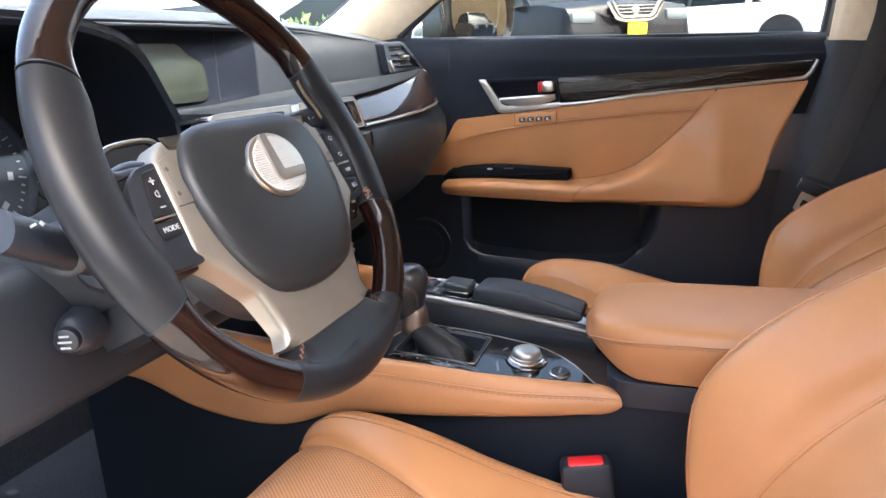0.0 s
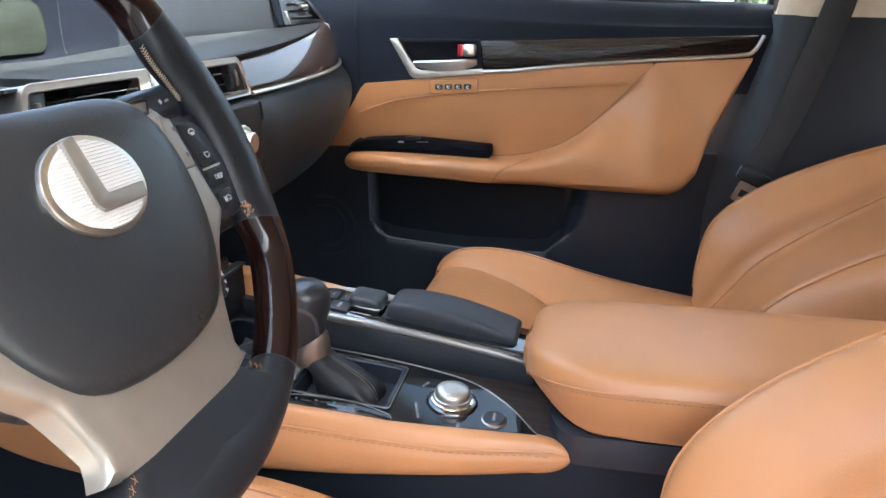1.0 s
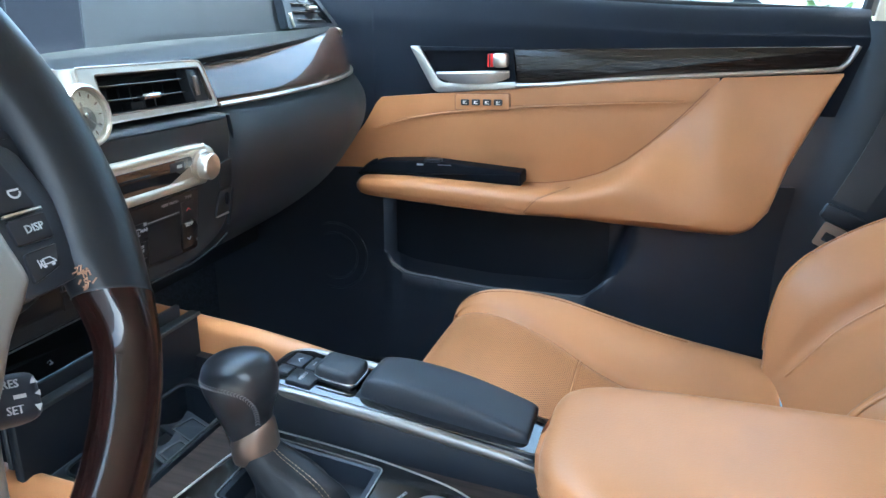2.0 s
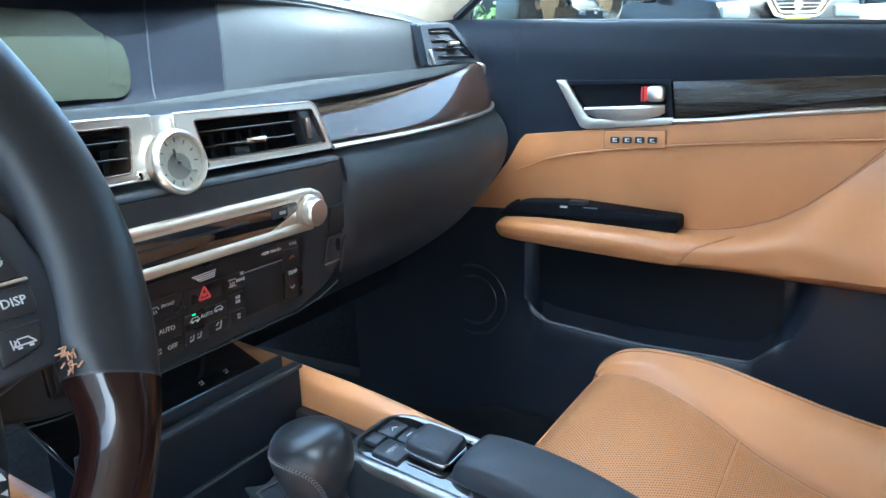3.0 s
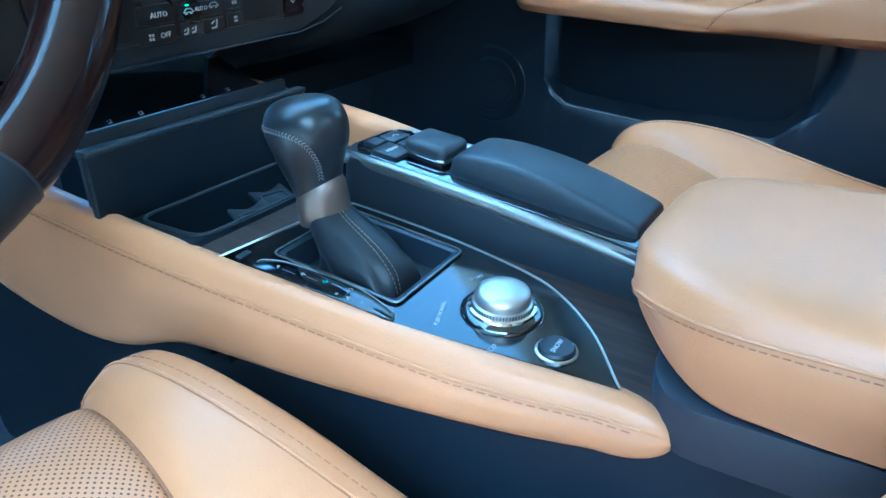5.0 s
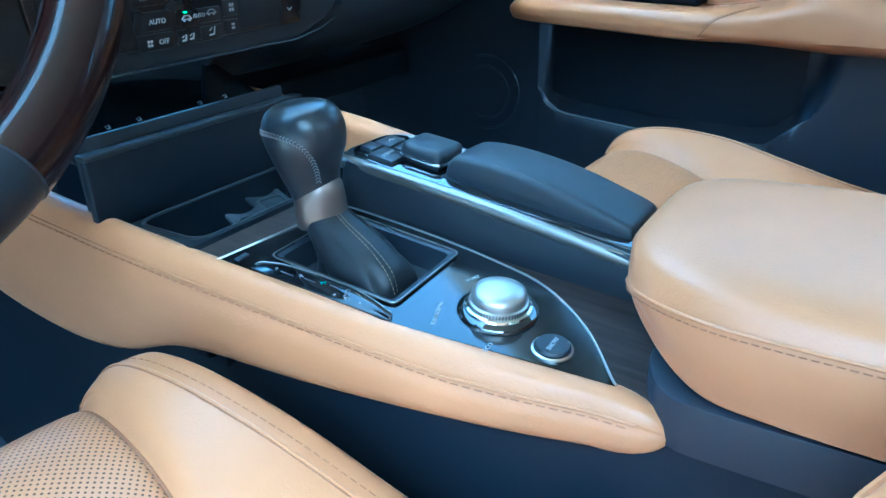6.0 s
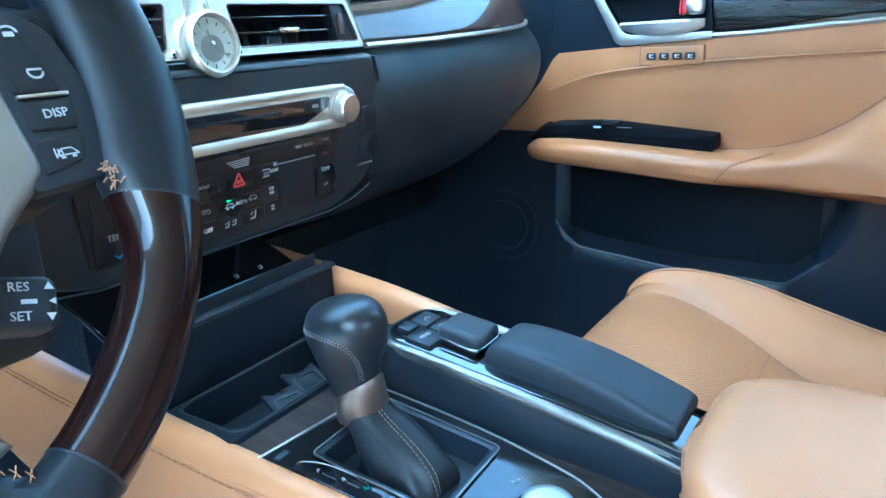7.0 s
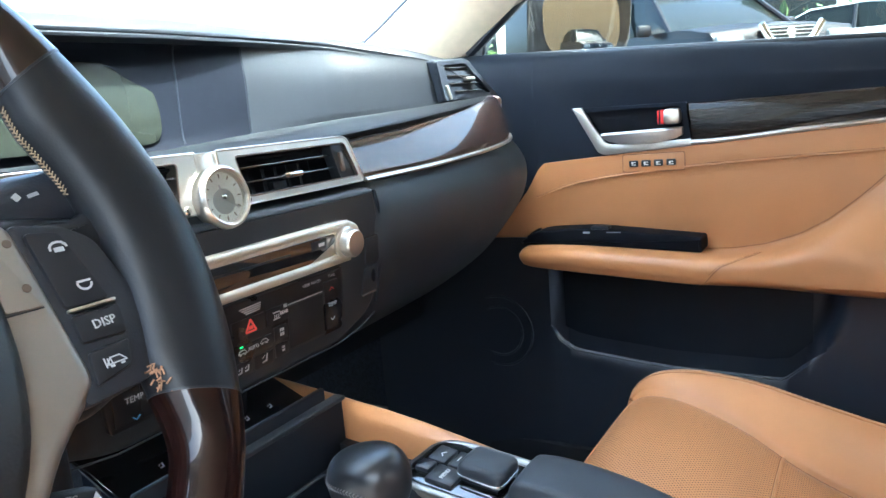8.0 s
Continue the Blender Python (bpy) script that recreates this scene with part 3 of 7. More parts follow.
# lower dash in front of the passenger
prof = [(0.503, 0.921), (0.492, 0.905), (0.484, 0.875), (0.486, 0.835), (0.505, 0.790), (0.548, 0.745), (0.62, 0.712), (0.80, 0.680), (1.10, 0.66)]
rows = []
end = [(0.565, 0.942), (0.540, 0.918), (0.526, 0.888), (0.530, 0.850), (0.552, 0.812), (0.588, 0.778), (0.635, 0.757), (0.80, 0.72), (1.10, 0.70)]
for x, k in ((0.09, 0.0), (0.17, 0.0), (0.2155, 0.0), (0.30, 0.0), (0.45, 0.10), (0.56, 0.32), (0.64, 0.68), (0.70, 1.0), (0.722, 1.25)):
    back = 0.026 if x < 0.2 else 0.0
    rows.append([(x, y0 + (y1 - y0) * k + back, z0 + (z1 - z0) * k) for (y0, z0), (y1, z1) in zip(prof, end)])
part("lower_panel", shell(surf(rows, 6, 5), 0.01, (0, -1, 0.1)), SOFT_GREY, dash, "charcoal soft glovebox panel")
# side face against the door
part("knee_panel", rbox((-0.46, 0.575, 0.812), (0.56, 0.25, 0.130), 0.02, seg=4), COLUMN, dash, "black lower panel under the steering column", sharp=30)
part("knee_panel_back", rbox((-0.46, 0.80, 0.78), (0.52, 0.25, 0.22), 0.03), FOOT_BLACK, dash)
part("footwell_cover", rbox((0.46, 0.97, 0.63), (0.50, 0.42, 0.05), 0.01), FOOT_BLACK, dash)

# side vent
vm = frame_on((0.651, 0.612, 1.035), (0.91, -0.37, 0.0), (0, 0, 1))
vo = rounded([(-0.050, 0.030), (0.014, 0.032), (0.076, -0.028), (-0.036, -0.032)], 0.005)
vi = rounded([(-0.036, 0.024), (0.010, 0.026), (0.062, -0.023), (-0.020, -0.026)], 0.004)
part("vent_housing", prism([(x * 1.04, y * 1.1) for x, y in vo], -0.12, -0.002, 0.004, m=vm), SOFT, dash)
vent = part("side_vent", frame_prism(vo, vi, -0.03, 0.004, m=vm), SOFT, dash, "black side air vent")
part("vent_back", prism(vi, -0.028, -0.022, m=vm), HARD, vent)
for k in range(4):
    y = -0.018 + 0.0125 * k
    part("slat", rbox((0.004 - y * 0.85, y, -0.005), (0.062, 0.0022, 0.012), 0.0008, m=vm), GLOSS_BLACK, vent)
part("vent_tab", rbox((0.016, 0.001, 0.004), (0.020, 0.006, 0.010), 0.002, m=vm), SATIN, vent, "silver vent tab")
part("vent_wheel", rbox((-0.034, -0.008, 0.004), (0.005, 0.024, 0.006), 0.0015, m=vm @ Matrix.Rotation(radians(20), 4, "Z")), SATIN, vent)

# ---- centre plate with vents and clock ----
plate = thing("center_vent_plate", (0, 0.50, 0.94), "brushed silver plate with two air vents and a clock", "air vent panel")
pm = frame_on((0.0, 0.5035, 0.9455), (1, 0, 0), (0, 0.14, 1))
PH = 0.0245
def plate_frame(side):
    o = [(0.012, -PH), (0.206, -PH), (0.190, PH), (0.012, PH)]
    i = [(0.038, -0.0180), (0.1985, -0.0180), (0.1845, 0.0178), (0.031, 0.0178)]
    o, i = rounded(o, [0.001, 0.006, 0.010, 0.001]), rounded(i, 0.004)
    if side < 0:
        o, i = [(-x, y) for x, y in o], [(-x, y) for x, y in i]
    return o, i


for side in (1, -1):
    o, i = plate_frame(side)
    part("surround", frame_prism(o, i, -0.025, 0.003, m=pm), SATIN, plate, "brushed silver surround")
    part("surround_edge", tube([pm @ Vector((x_, y_, 0.0030)) for x_, y_ in o], 0.0011, n=6, closed=True), SATIN, plate)
    part("opening_edge", tube([pm @ Vector((x_, y_, 0.0026)) for x_, y_ in i], 0.0009, n=6, closed=True), DARK_METAL, plate)
    core = part("vent", rbox((side * 0.116, 0, -0.034), (0.176, 0.050, 0.006), 0.0, m=pm), HARD, plate, "black air vent")
    for wy in (-0.0215, 0.0215):
        part("vent_wall", rbox((side * 0.116, wy, -0.018), (0.176, 0.003, 0.030), 0.0, m=pm), HARD, core)
    for k in range(2):
        part("slat", rbox((side * 0.098, -0.006 + 0.013 * k, -0.008 - 0.002 * k), (0.134, 0.0018, 0.014), 0.0006, m=pm @ Matrix.Rotation(radians(8), 4, "X")), GLOSS_BLACK, core)
    for k in range(7):
        part("blade", rbox((side * (0.046 + 0.017 * k), 0, -0.024), (0.0016, 0.032, 0.012), 0.0, m=pm), HARD, core)
    part("vent_tab", rbox((side * 0.098, -0.0055, 0.002), (0.026, 0.0055, 0.010), 0.002, m=pm), CHROME, core, "chrome vent tab")
    part("tab_fork", rbox((side * 0.088, -0.0125, -0.008), (0.018, 0.007, 0.006), 0.001, m=pm), HARD, core)
    part("wheel_cover", prism(rounded([(side * 0.172, -0.0175), (side * 0.197, -0.0175), (side * 0.1835, 0.0172), (side * 0.164, 0.0172)], 0.003), -0.012, 0.0005, 0.001, m=pm), HARD, core)
    part("thumb_wheel", rbox((side * 0.1765, -0.001, 0.0005), (0.0055, 0.020, 0.006), 0.0015, m=pm), DARK_METAL, core)
part("middle", rbox((0, 0, -0.012), (0.03, 2 * PH, 0.026), 0.001, m=pm), SATIN, plate)
for sx, sy in ((-0.033, -0.0205), (0.033, -0.0205)):
    part("screw", lathe([(0.0036, 0.0), (0.0036, 0.005), (0.0026, 0.006), (0.0, 0.0062)], 12, m=pm @ Matrix.Translation((sx, sy, 0.001))), CHROME, plate)

clock = thing("analog_clock", (0, 0.49, 0.935), "round silver-rimmed analog clock with a pale dial", "clock")
cm = frame_on((0.0, 0.493, 0.932), (1, 0, 0), (0, 0.14, 1)) @ Matrix.Scale(0.86, 4)
part("rim", lathe([(0.026, -0.012), (0.0300, -0.004), (0.0312, 0.004), (0.0302, 0.009), (0.0275, 0.0115), (0.0255, 0.0105), (0.0245, 0.006), (0.0245, 0.003), (0.0, 0.003)], 48, m=cm), SATIN, clock, "silver rim")
DIAL = mat("pearl_dial", (0.80, 0.81, 0.80), 0.3, 0.0)
part("dial", lathe([(0.0245, 0.0031), (0.0245, 0.0036), (0.0, 0.0036)], 48, m=cm), DIAL, clock, "pale silver dial")
# grey disc paints the dark reflection seen in the clock glass
part("dial_reflection", prism([(0.0135 * math.cos(a), -0.004 + 0.0125 * math.sin(a)) for a in np.linspace(0, 2 * math.pi, 24, endpoint=False)], 0.0034, 0.0039, m=cm), mat("grey_reflection", (0.34, 0.35, 0.36), 0.35), clock, "grey patch for the dark reflection in the clock glass")
tick = bmesh.new()
for k in range(12):
    rbox((0.0205, 0, 0.0038), (0.004, 0.0011, 0.0006), 0.0, m=cm @ Matrix.Rotation(k * math.pi / 6, 4, "Z"), bm=tick)
part("hour_print", tick, DARK_METAL, clock)
part("minute_hand", rbox((0.0095, 0, 0.0052), (0.021, 0.0016, 0.0006), 0.0, m=cm @ Matrix.Rotation(radians(-38), 4, "Z")), PRINT, clock)
part("hour_hand", rbox((0.006, 0, 0.0048), (0.014, 0.002, 0.0006), 0.0, m=cm @ Matrix.Rotation(radians(105), 4, "Z")), PRINT, clock)
part("hub", lathe([(0.0022, 0.004), (0.0022, 0.006), (0.0, 0.0062)], 12, m=cm), CHROME, clock)
part("crystal", lathe([(0.0246, 0.0074), (0.0246, 0.0080), (0.0, 0.0080)], 40, m=cm), GLASS, clock, "flat glass cover").visible_shadow = False

# ---- centre stack ----
stack = thing("center_stack", (0, 0.52, 0.84), "black centre stack with silver audio band and climate buttons", "control panel")
body = rounded([(-0.205, 0.052), (-0.213, 0.021), (-0.211, -0.023), (-0.198, -0.078), (-0.13, -0.100), (0.13, -0.100), (0.198, -0.078), (0.211, -0.023), (0.213, 0.021), (0.205, 0.052)], [0.003, 0.02, 0.03, 0.03, 0.02, 0.02, 0.03, 0.03, 0.02, 0.003], 6)
sm = frame_on((0.0, 0.4885, 0.862), (1, 0, 0), (0, -0.06, 1))
part("fascia", prism(body, -0.05, 0.0, 0.006, 3, m=sm), SOFT_GREY, stack, "black soft fascia")
part("fascia_gap", tube([sm @ Vector((x_, y_, -0.001)) for x_, y_ in ((0.2065, 0.050), (0.2135, 0.030), (0.2150, 0.005), (0.2130, -0.022), (0.2070, -0.052), (0.200, -0.074))], 0.0022, n=8), FOOT_BLACK, stack, "dark gap beside the glovebox")
band = rounded([(-0.172, -0.016), (-0.150, -0.021), (0.150, -0.021), (0.172, -0.012), (0.172, 0.012), (0.150, 0.021), (-0.150, 0.021), (-0.172, 0.012)], 0.012, 4)
bm_ = sm @ Matrix.Translation((0, 0.006, 0))
part("audio_band", prism(band, -0.004, 0.0055, 0.0035, 3, m=bm_), SILVER_BAND, stack, "silver audio band with disc slot")
part("slot_panel", prism(rounded([(-0.128, -0.012), (0.090, -0.012), (0.128, 0.002), (0.128, 0.011), (-0.128, 0.011)], 0.004), 0.002, 0.0062, 0.0005, m=bm_), GLOSS_BLACK, stack, "gloss black disc slot panel")
for y_, r_ in ((-0.0162, (0.0052, 0.0036)), (0.0172, (0.0036, 0.0026))):
    part("band_lip", tube([bm_ @ Vector((x_, y_, 0.0046)) for x_ in np.linspace(-0.150, 0.150, 15)], r_, n=16, up=(0, -1, 0)), SILVER_BAND, stack, "rounded silver lip")
part("disc_slot", rbox((0.0, 0.003, 0.006), (0.125, 0.0022, 0.0014), 0.0004, m=bm_), HARD, stack)
part("mode_window", rbox((0.103, 0.004, 0.0062), (0.022, 0.009, 0.001), 0.0003, m=bm_), HARD, stack)
part("eject_mark", rbox((0.106, 0.004, 0.0069), (0.008, 0.003, 0.0004), 0.0, m=bm_), PRINT, stack)
for side in (1, -1):
    kn = part("volume_knob" if side > 0 else "tuning_knob", lathe([(0.0165, 0.0), (0.0165, 0.005), (0.0155, 0.0062), (0.0136, 0.007), (0.0136, 0.016), (0.0124, 0.0178), (0.0, 0.0183)], 36, m=bm_ @ Matrix.Translation((side * 0.143, -0.001, 0.003))), SATIN, stack, "ribbed silver knob")
    ribs = bmesh.new()
    for k in range(40):
        rbox((0.0137, 0, 0.0115), (0.0008, 0.0009, 0.009), 0.0, m=bm_ @ Matrix.Translation((side * 0.143, -0.001, 0.003)) @ Matrix.Rotation(k * math.pi / 20, 4, "Z"), bm=ribs)
    part("knurl", ribs, SATIN, kn)
# climate panel
km = sm @ Matrix.Translation((0, -0.047, 0))
cpan = part("climate_panel", prism(rounded([(-0.134, -0.035), (0.134, -0.035), (0.140, 0.028), (-0.140, 0.028)], 0.004), -0.01, 0.0035, 0.001, m=km), PANEL, stack, "black climate control panel")
part("climate_window", rbox((0.081, -0.012, 0.0034), (0.050, 0.040, 0.001), 0.0004, m=km), SATIN_BLACK, cpan, "small dark climate display")
part("climate_window", rbox((-0.081, -0.012, 0.0034), (0.050, 0.040, 0.001), 0.0004, m=km), SATIN_BLACK, cpan, "small dark climate display")
part("climate_line", rbox((0.081, 0.010, 0.0038), (0.050, 0.0008, 0.0004), 0.0, m=km), GREY_PRINT, cpan)
cells = [(-0.036, 0.005, 0.036, 0.016), (-0.036, -0.0145, 0.036, 0.016), (-0.036, -0.0305, 0.036, 0.014), (0.006, 0.005, 0.040, 0.016), (0.042, 0.005, 0.028, 0.016),
         (0.009, -0.0155, 0.048, 0.013), (-0.004, -0.0305, 0.022, 0.013), (0.021, -0.0305, 0.024, 0.013), (0.0445, -0.0125, 0.018, 0.014), (0.0445, -0.0285, 0.018, 0.013), (0.119, -0.006, 0.022, 0.050), (-0.119, -0.006, 0.022, 0.050)]
for cx, cy, w, h in cells:
    part("button", rbox((cx, cy, 0.0036), (w - 0.0009, h - 0.0009, 0.0018), 0.0005, m=km), PANEL, cpan)
TOPZ = 0.0047


def mark(bm, x, y, w, h, m, rot=0.0, z=TOPZ):
    return rbox((0, 0, 0), (w, h, 0.0003), 0.0, m=m @ Matrix.Translation((x, y, z)) @ Matrix.Rotation(rot, 4, "Z"), bm=bm)


def car_icon(bm, x, y, s, m):
    mark(bm, x, y, s, 0.0006, m); mark(bm, x, y + s * 0.28, s * 0.5, 0.0006, m)
    mark(bm, x - s * 0.35, y + s * 0.15, s * 0.32, 0.0006, m, 0.8); mark(bm, x + s * 0.35, y + s * 0.15, s * 0.32, 0.0006, m, -0.8)
    mark(bm, x - s * 0.25, y - s * 0.10, s * 0.2, 0.0010, m); mark(bm, x + s * 0.25, y - s * 0.10, s * 0.2, 0.0010, m)


def seat_icon(bm, x, y, s, m):
    mark(bm, x, y, s * 0.6, 0.0014, m, 0.1); mark(bm, x + s * 0.3, y + s * 0.35, s * 0.6, 0.0014, m, 1.35); mark(bm, x - s * 0.1, y + s * 0.45, s * 0.4, 0.0008, m, 0.6)


KP = lambda x, y, z=TOPZ: km @ Matrix.Translation((x, y, z))
words("text_auto", "AUTO", 0.0058, KP(-0.033, -0.0150), PRINT, cpan)
words("text_off", "OFF", 0.0058, KP(-0.029, -0.0310), PRINT, cpan)
words("text_front", "FRONT", 0.0040, KP(-0.030, 0.0060), PRINT, cpan)
words("text_rear", "REAR", 0.0046, KP(0.0500, 0.0055), PRINT, cpan)
words("text_auto_small", "AUTO", 0.0047, KP(0.009, -0.0150), PRINT, cpan)
words("text_temp", "TEMP", 0.0056, KP(0.1195, -0.0060), PRINT, cpan)
words("text_temp", "TEMP", 0.0066, KP(-0.1120, -0.0140), PRINT, cpan)
words("text_seek", "<SEEK TRACK>", 0.0040, KP(0.092, 0.0215, 0.0036), PRINT, cpan)
words("text_media", "MEDIA", 0.0048, KP(-0.060, 0.0180, 0.0036), PRINT, cpan)
words("text_tune", "TUNE", 0.0042, KP(0.122, 0.0225, 0.0036), GREY_PRINT, cpan)
ic = bmesh.new()
car_icon(ic, -0.004, -0.0165, 0.0105, km); car_icon(ic, 0.0225, -0.0145, 0.0105, km)
seat_icon(ic, -0.009, -0.0330, 0.007, km); seat_icon(ic, -0.001, -0.0325, 0.007, km); seat_icon(ic, 0.0210, -0.0320, 0.010, km)
for q in range(3):
    mark(ic, -0.0462 + 0.0022 * q, 0.0034, 0.0006, 0.0032, km, 0.4); mark(ic, 0.0378 + 0.0022 * q, 0.0042, 0.0006, 0.0034, km)
mark(ic, -0.0440, 0.0072, 0.0085, 0.0007, km); mark(ic, -0.0482, 0.0060, 0.0030, 0.0006, km, 1.0); mark(ic, -0.0398, 0.0060, 0.0030, 0.0006, km, -1.0); mark(ic, 0.0402, 0.0080, 0.009, 0.0010, km); mark(ic, 0.0402, 0.0018, 0.009, 0.0008, km); mark(ic, 0.0520, 0.0110, 0.004, 0.003, km)
for q in range(2):
    for r_ in range(2):
        mark(ic, 0.0440 + 0.0030 * q, -0.0140 + 0.0040 * r_, 0.0022, 0.0028, km); mark(ic, 0.0447 + 0.0020 * q, -0.0295 + 0.003 * r_, 0.0015, 0.002, km); mark(ic, -0.0440 + 0.0028 * q, -0.0325 + 0.003 * r_, 0.002, 0.002, km)
part("icon_print", ic, PRINT, cpan, "small white pictograms", kind="stuff")
sp = bmesh.new()
for q in range(4):
    mark(sp, 0.010 + 0.001 * q, 0.0215 - 0.0018 * q, 0.026 - 0.003 * q, 0.0010, km, 0.03, z=0.0036)
part("sound_badge", sp, PRINT, cpan, "small silver badge of plain bars", kind="stuff")
hz = bmesh.new()
tri3 = [(-0.0062, -0.0045), (0.0062, -0.0045), (0, 0.0062)]
for q in range(3):
    a, b = Vector(tri3[q]), Vector(tri3[(q + 1) % 3])
    d = b - a
    mark(hz, 0.008 + (a.x + b.x) / 2, 0.0045 + (a.y + b.y) / 2, d.length, 0.0018, km, math.atan2(d.y, d.x))
mark(hz, 0.008, 0.0035, 0.005, 0.003, km)
part("hazard_triangle", hz, RED_PRINT, cpan, "red hazard triangle")
lamp = bmesh.new(); mark(lamp, -0.005, -0.0108, 0.0034, 0.0010, km)
part("status_lamp", lamp, GREEN_LED, cpan, "small lit green lamp")
for sx, sy, c, mt_ in ((0.1195, 0.010, 1, RED_PRINT), (0.1185, -0.021, -1, PRINT), (-0.112, 0.004, 1, RED_PRINT), (-0.112, -0.029, -1, BLUE_PRINT)):
    ar = bmesh.new()
    mark(ar, sx - 0.0015, sy, 0.0045, 0.0009, km, 0.7 * c); mark(ar, sx + 0.0015, sy, 0.0045, 0.0009, km, -0.7 * c)
    part("arrow_mark", ar, mt_, cpan)
part("lower_trim", tube([sm @ Vector((x_, y_, 0.0012)) for x_, y_ in ((-0.194, -0.083), (-0.165, -0.0930), (-0.128, -0.0985), (0.128, -0.0985), (0.165, -0.0930), (0.194, -0.083))], 0.0009, n=6), SOFT_GREY, stack)
# flap and key slot beside the stack
part("side_flap", prism(rounded([(0.184, 0.000), (0.2075, 0.002), (0.2065, -0.027), (0.182, -0.028)], 0.003), 0.0, 0.0022, 0.001, m=sm), HARD, stack, "small black flap")
part("side_slot", prism(rounded([(0.181, -0.032), (0.2055, -0.030), (0.1995, -0.058), (0.172, -0.060)], 0.003), 0.0, 0.0022, 0.001, m=sm), HARD, stack, "small black coin slot")
part("slot_eye", prism([(0.194 + 0.004 * math.cos(t), -0.042 + 0.007 * math.sin(t)) for t in np.linspace(0, 6.28, 14, endpoint=False)], 0.002, 0.0028, m=sm), GLOSS_BLACK, stack)
part("slot_lip", rbox((0.184, -0.0625, 0.002), (0.024, 0.0022, 0.003), 0.001, m=sm @ Matrix.Rotation(radians(1), 4, "Z")), SILVER_PAINT, stack)
# sloping panel below with heater switches
lm = frame_on((0.0, 0.512, 0.7055), (1, 0, 0), (0, 0.93, 0.40))
part("switch_panel", prism(rounded([(-0.112, -0.002), (0.104, -0.002), (0.104, 0.15), (-0.112, 0.15)], 0.004), -0.006, 0.0, 0.001, m=lm), GLOSS_BLACK, stack, "gloss black panel with seat heater switches")
hs = bmesh.new()
for px in (-0.065, -0.034, 0.034, 0.065):
    seat_icon(hs, px, 0.024, 0.007, lm @ Matrix.Translation((0, 0, -0.0046)))
part("heater_mark", hs, GREY_PRINT, stack, kind="stuff")

# ---- centre console ----
def ztop(y):
    return 0.6105 + 0.085 * y


cons = thing("center_console", (0, 0.25, 0.25), "centre console with dark wood, gloss black plate and tan side pads", "center console")
part("core", rbox((0.012, 0.245, 0.43), (0.165, 0.62, 0.36), 0.01), HARD, cons, "black console body")
part("rear_box", rbox((0.0, -0.17, 0.435), (0.160, 0.44, 0.37), 0.02), SOFT, cons, "black storage box under the armrest")
for side in (-1, 1):
    part("side_wall", prism(rounded([(-0.40, 0.25), (0.90, 0.25), (0.90, 0.60), (0.50, 0.570), (0.25, 0.568), (0.11, 0.580), (0.070, 0.602), (0.045, 0.622), (-0.40, 0.625)], [0.03, 0.03, 0.03, 0.03, 0.03, 0.03, 0.02, 0.02, 0.02]), 0.0, 0.008, 0.004, m=frame_on((side * 0.077, 0, 0), (0, 1, 0), (0, 0, 1)) if side > 0 else Matrix(((-1, 0, 0, 0), (0, 1, 0, 0), (0, 0, 1, 0), (0, 0, 0, 1))) @ frame_on((0.077, 0, 0), (0, 1, 0), (0, 0, 1))), FOOT_BLACK, cons, "black textured console side")

# top deck: dark wood sheet, gloss plate with a bright curved edge
tm = frame_on((0, 0, ztop(0)), (1, 0, 0), (0, 1, 0.085))
WELL = [(-0.0785, 0.2365), (0.0005, 0.2365), (0.0065, 0.3435), (-0.0765, 0.3455)]
part("wood_deck", holed([(-0.080, 0.05), (0.060, 0.04), (0.060, 0.390), (0.050, 0.4035), (-0.100, 0.4035), (-0.098, 0.22)], rounded(WELL, 0.005), -0.02, 0.0, m=tm), WOOD_MATT, cons, "dark open-pore wood deck")
# the plate tips slightly towards the driver
tq = tm @ Matrix.Translation((-0.10, 0, 0)) @ Matrix.Rotation(radians(-3), 4, "Y") @ Matrix.Translation((0.10, 0, 0))
gpd = [tuple(p) for p in cr([(-0.078, 0.081), (-0.072, 0.0865), (-0.040, 0.112), (-0.016, 0.140), (0.000, 0.170), (0.0085, 0.210), (0.014, 0.250), (0.0175, 0.300), (0.019, 0.352)], 5)]
part("gloss_plate", holed(gpd + [(-0.108, 0.378), (-0.104, 0.28), (-0.093, 0.19), (-0.083, 0.125)], rounded(WELL, 0.005), -0.004, 0.0022, m=tq), PLATE_BLACK, cons, "gloss black plate around the shifter")
part("bright_edge", tube([tq @ Vector((x + 0.0012, y, 0.0022)) for x, y in gpd + [(-0.03, 0.366), (-0.108, 0.379)]], 0.0009, n=6), SATIN, cons, "thin bright edge line")

# shifter well
bx0, bx1, by0, by1 = -0.081, 0.003, 0.234, 0.346
outer = rounded([(bx0, by0), (bx1, by0), (bx1 + 0.006, by1), (bx0 + 0.002, by1 + 0.002)], 0.006)
inner = rounded([(bx0 + 0.002, by0 + 0.002), (bx1 - 0.002, by0 + 0.002), (bx1 + 0.004, by1 - 0.002), (bx0 + 0.004, by1 - 0.000)], 0.005)
well = part("well_frame", frame_prism(outer, inner, 0.0, 0.0040, m=tq), PANEL, cons, "black frame of the shifter well")
part("frame_line", tube([tq @ Vector((x, y, 0.0040)) for x, y in outer], 0.0007, n=6, closed=True), RAIL, well, "thin bright metal line")
well_in = [(x * 0.93 - 0.0026, (y - 0.29) * 0.93 + 0.29) for x, y in inner]
well_lo = [(x * 0.84 - 0.006, (y - 0.29) * 0.86 + 0.29) for x, y in inner]
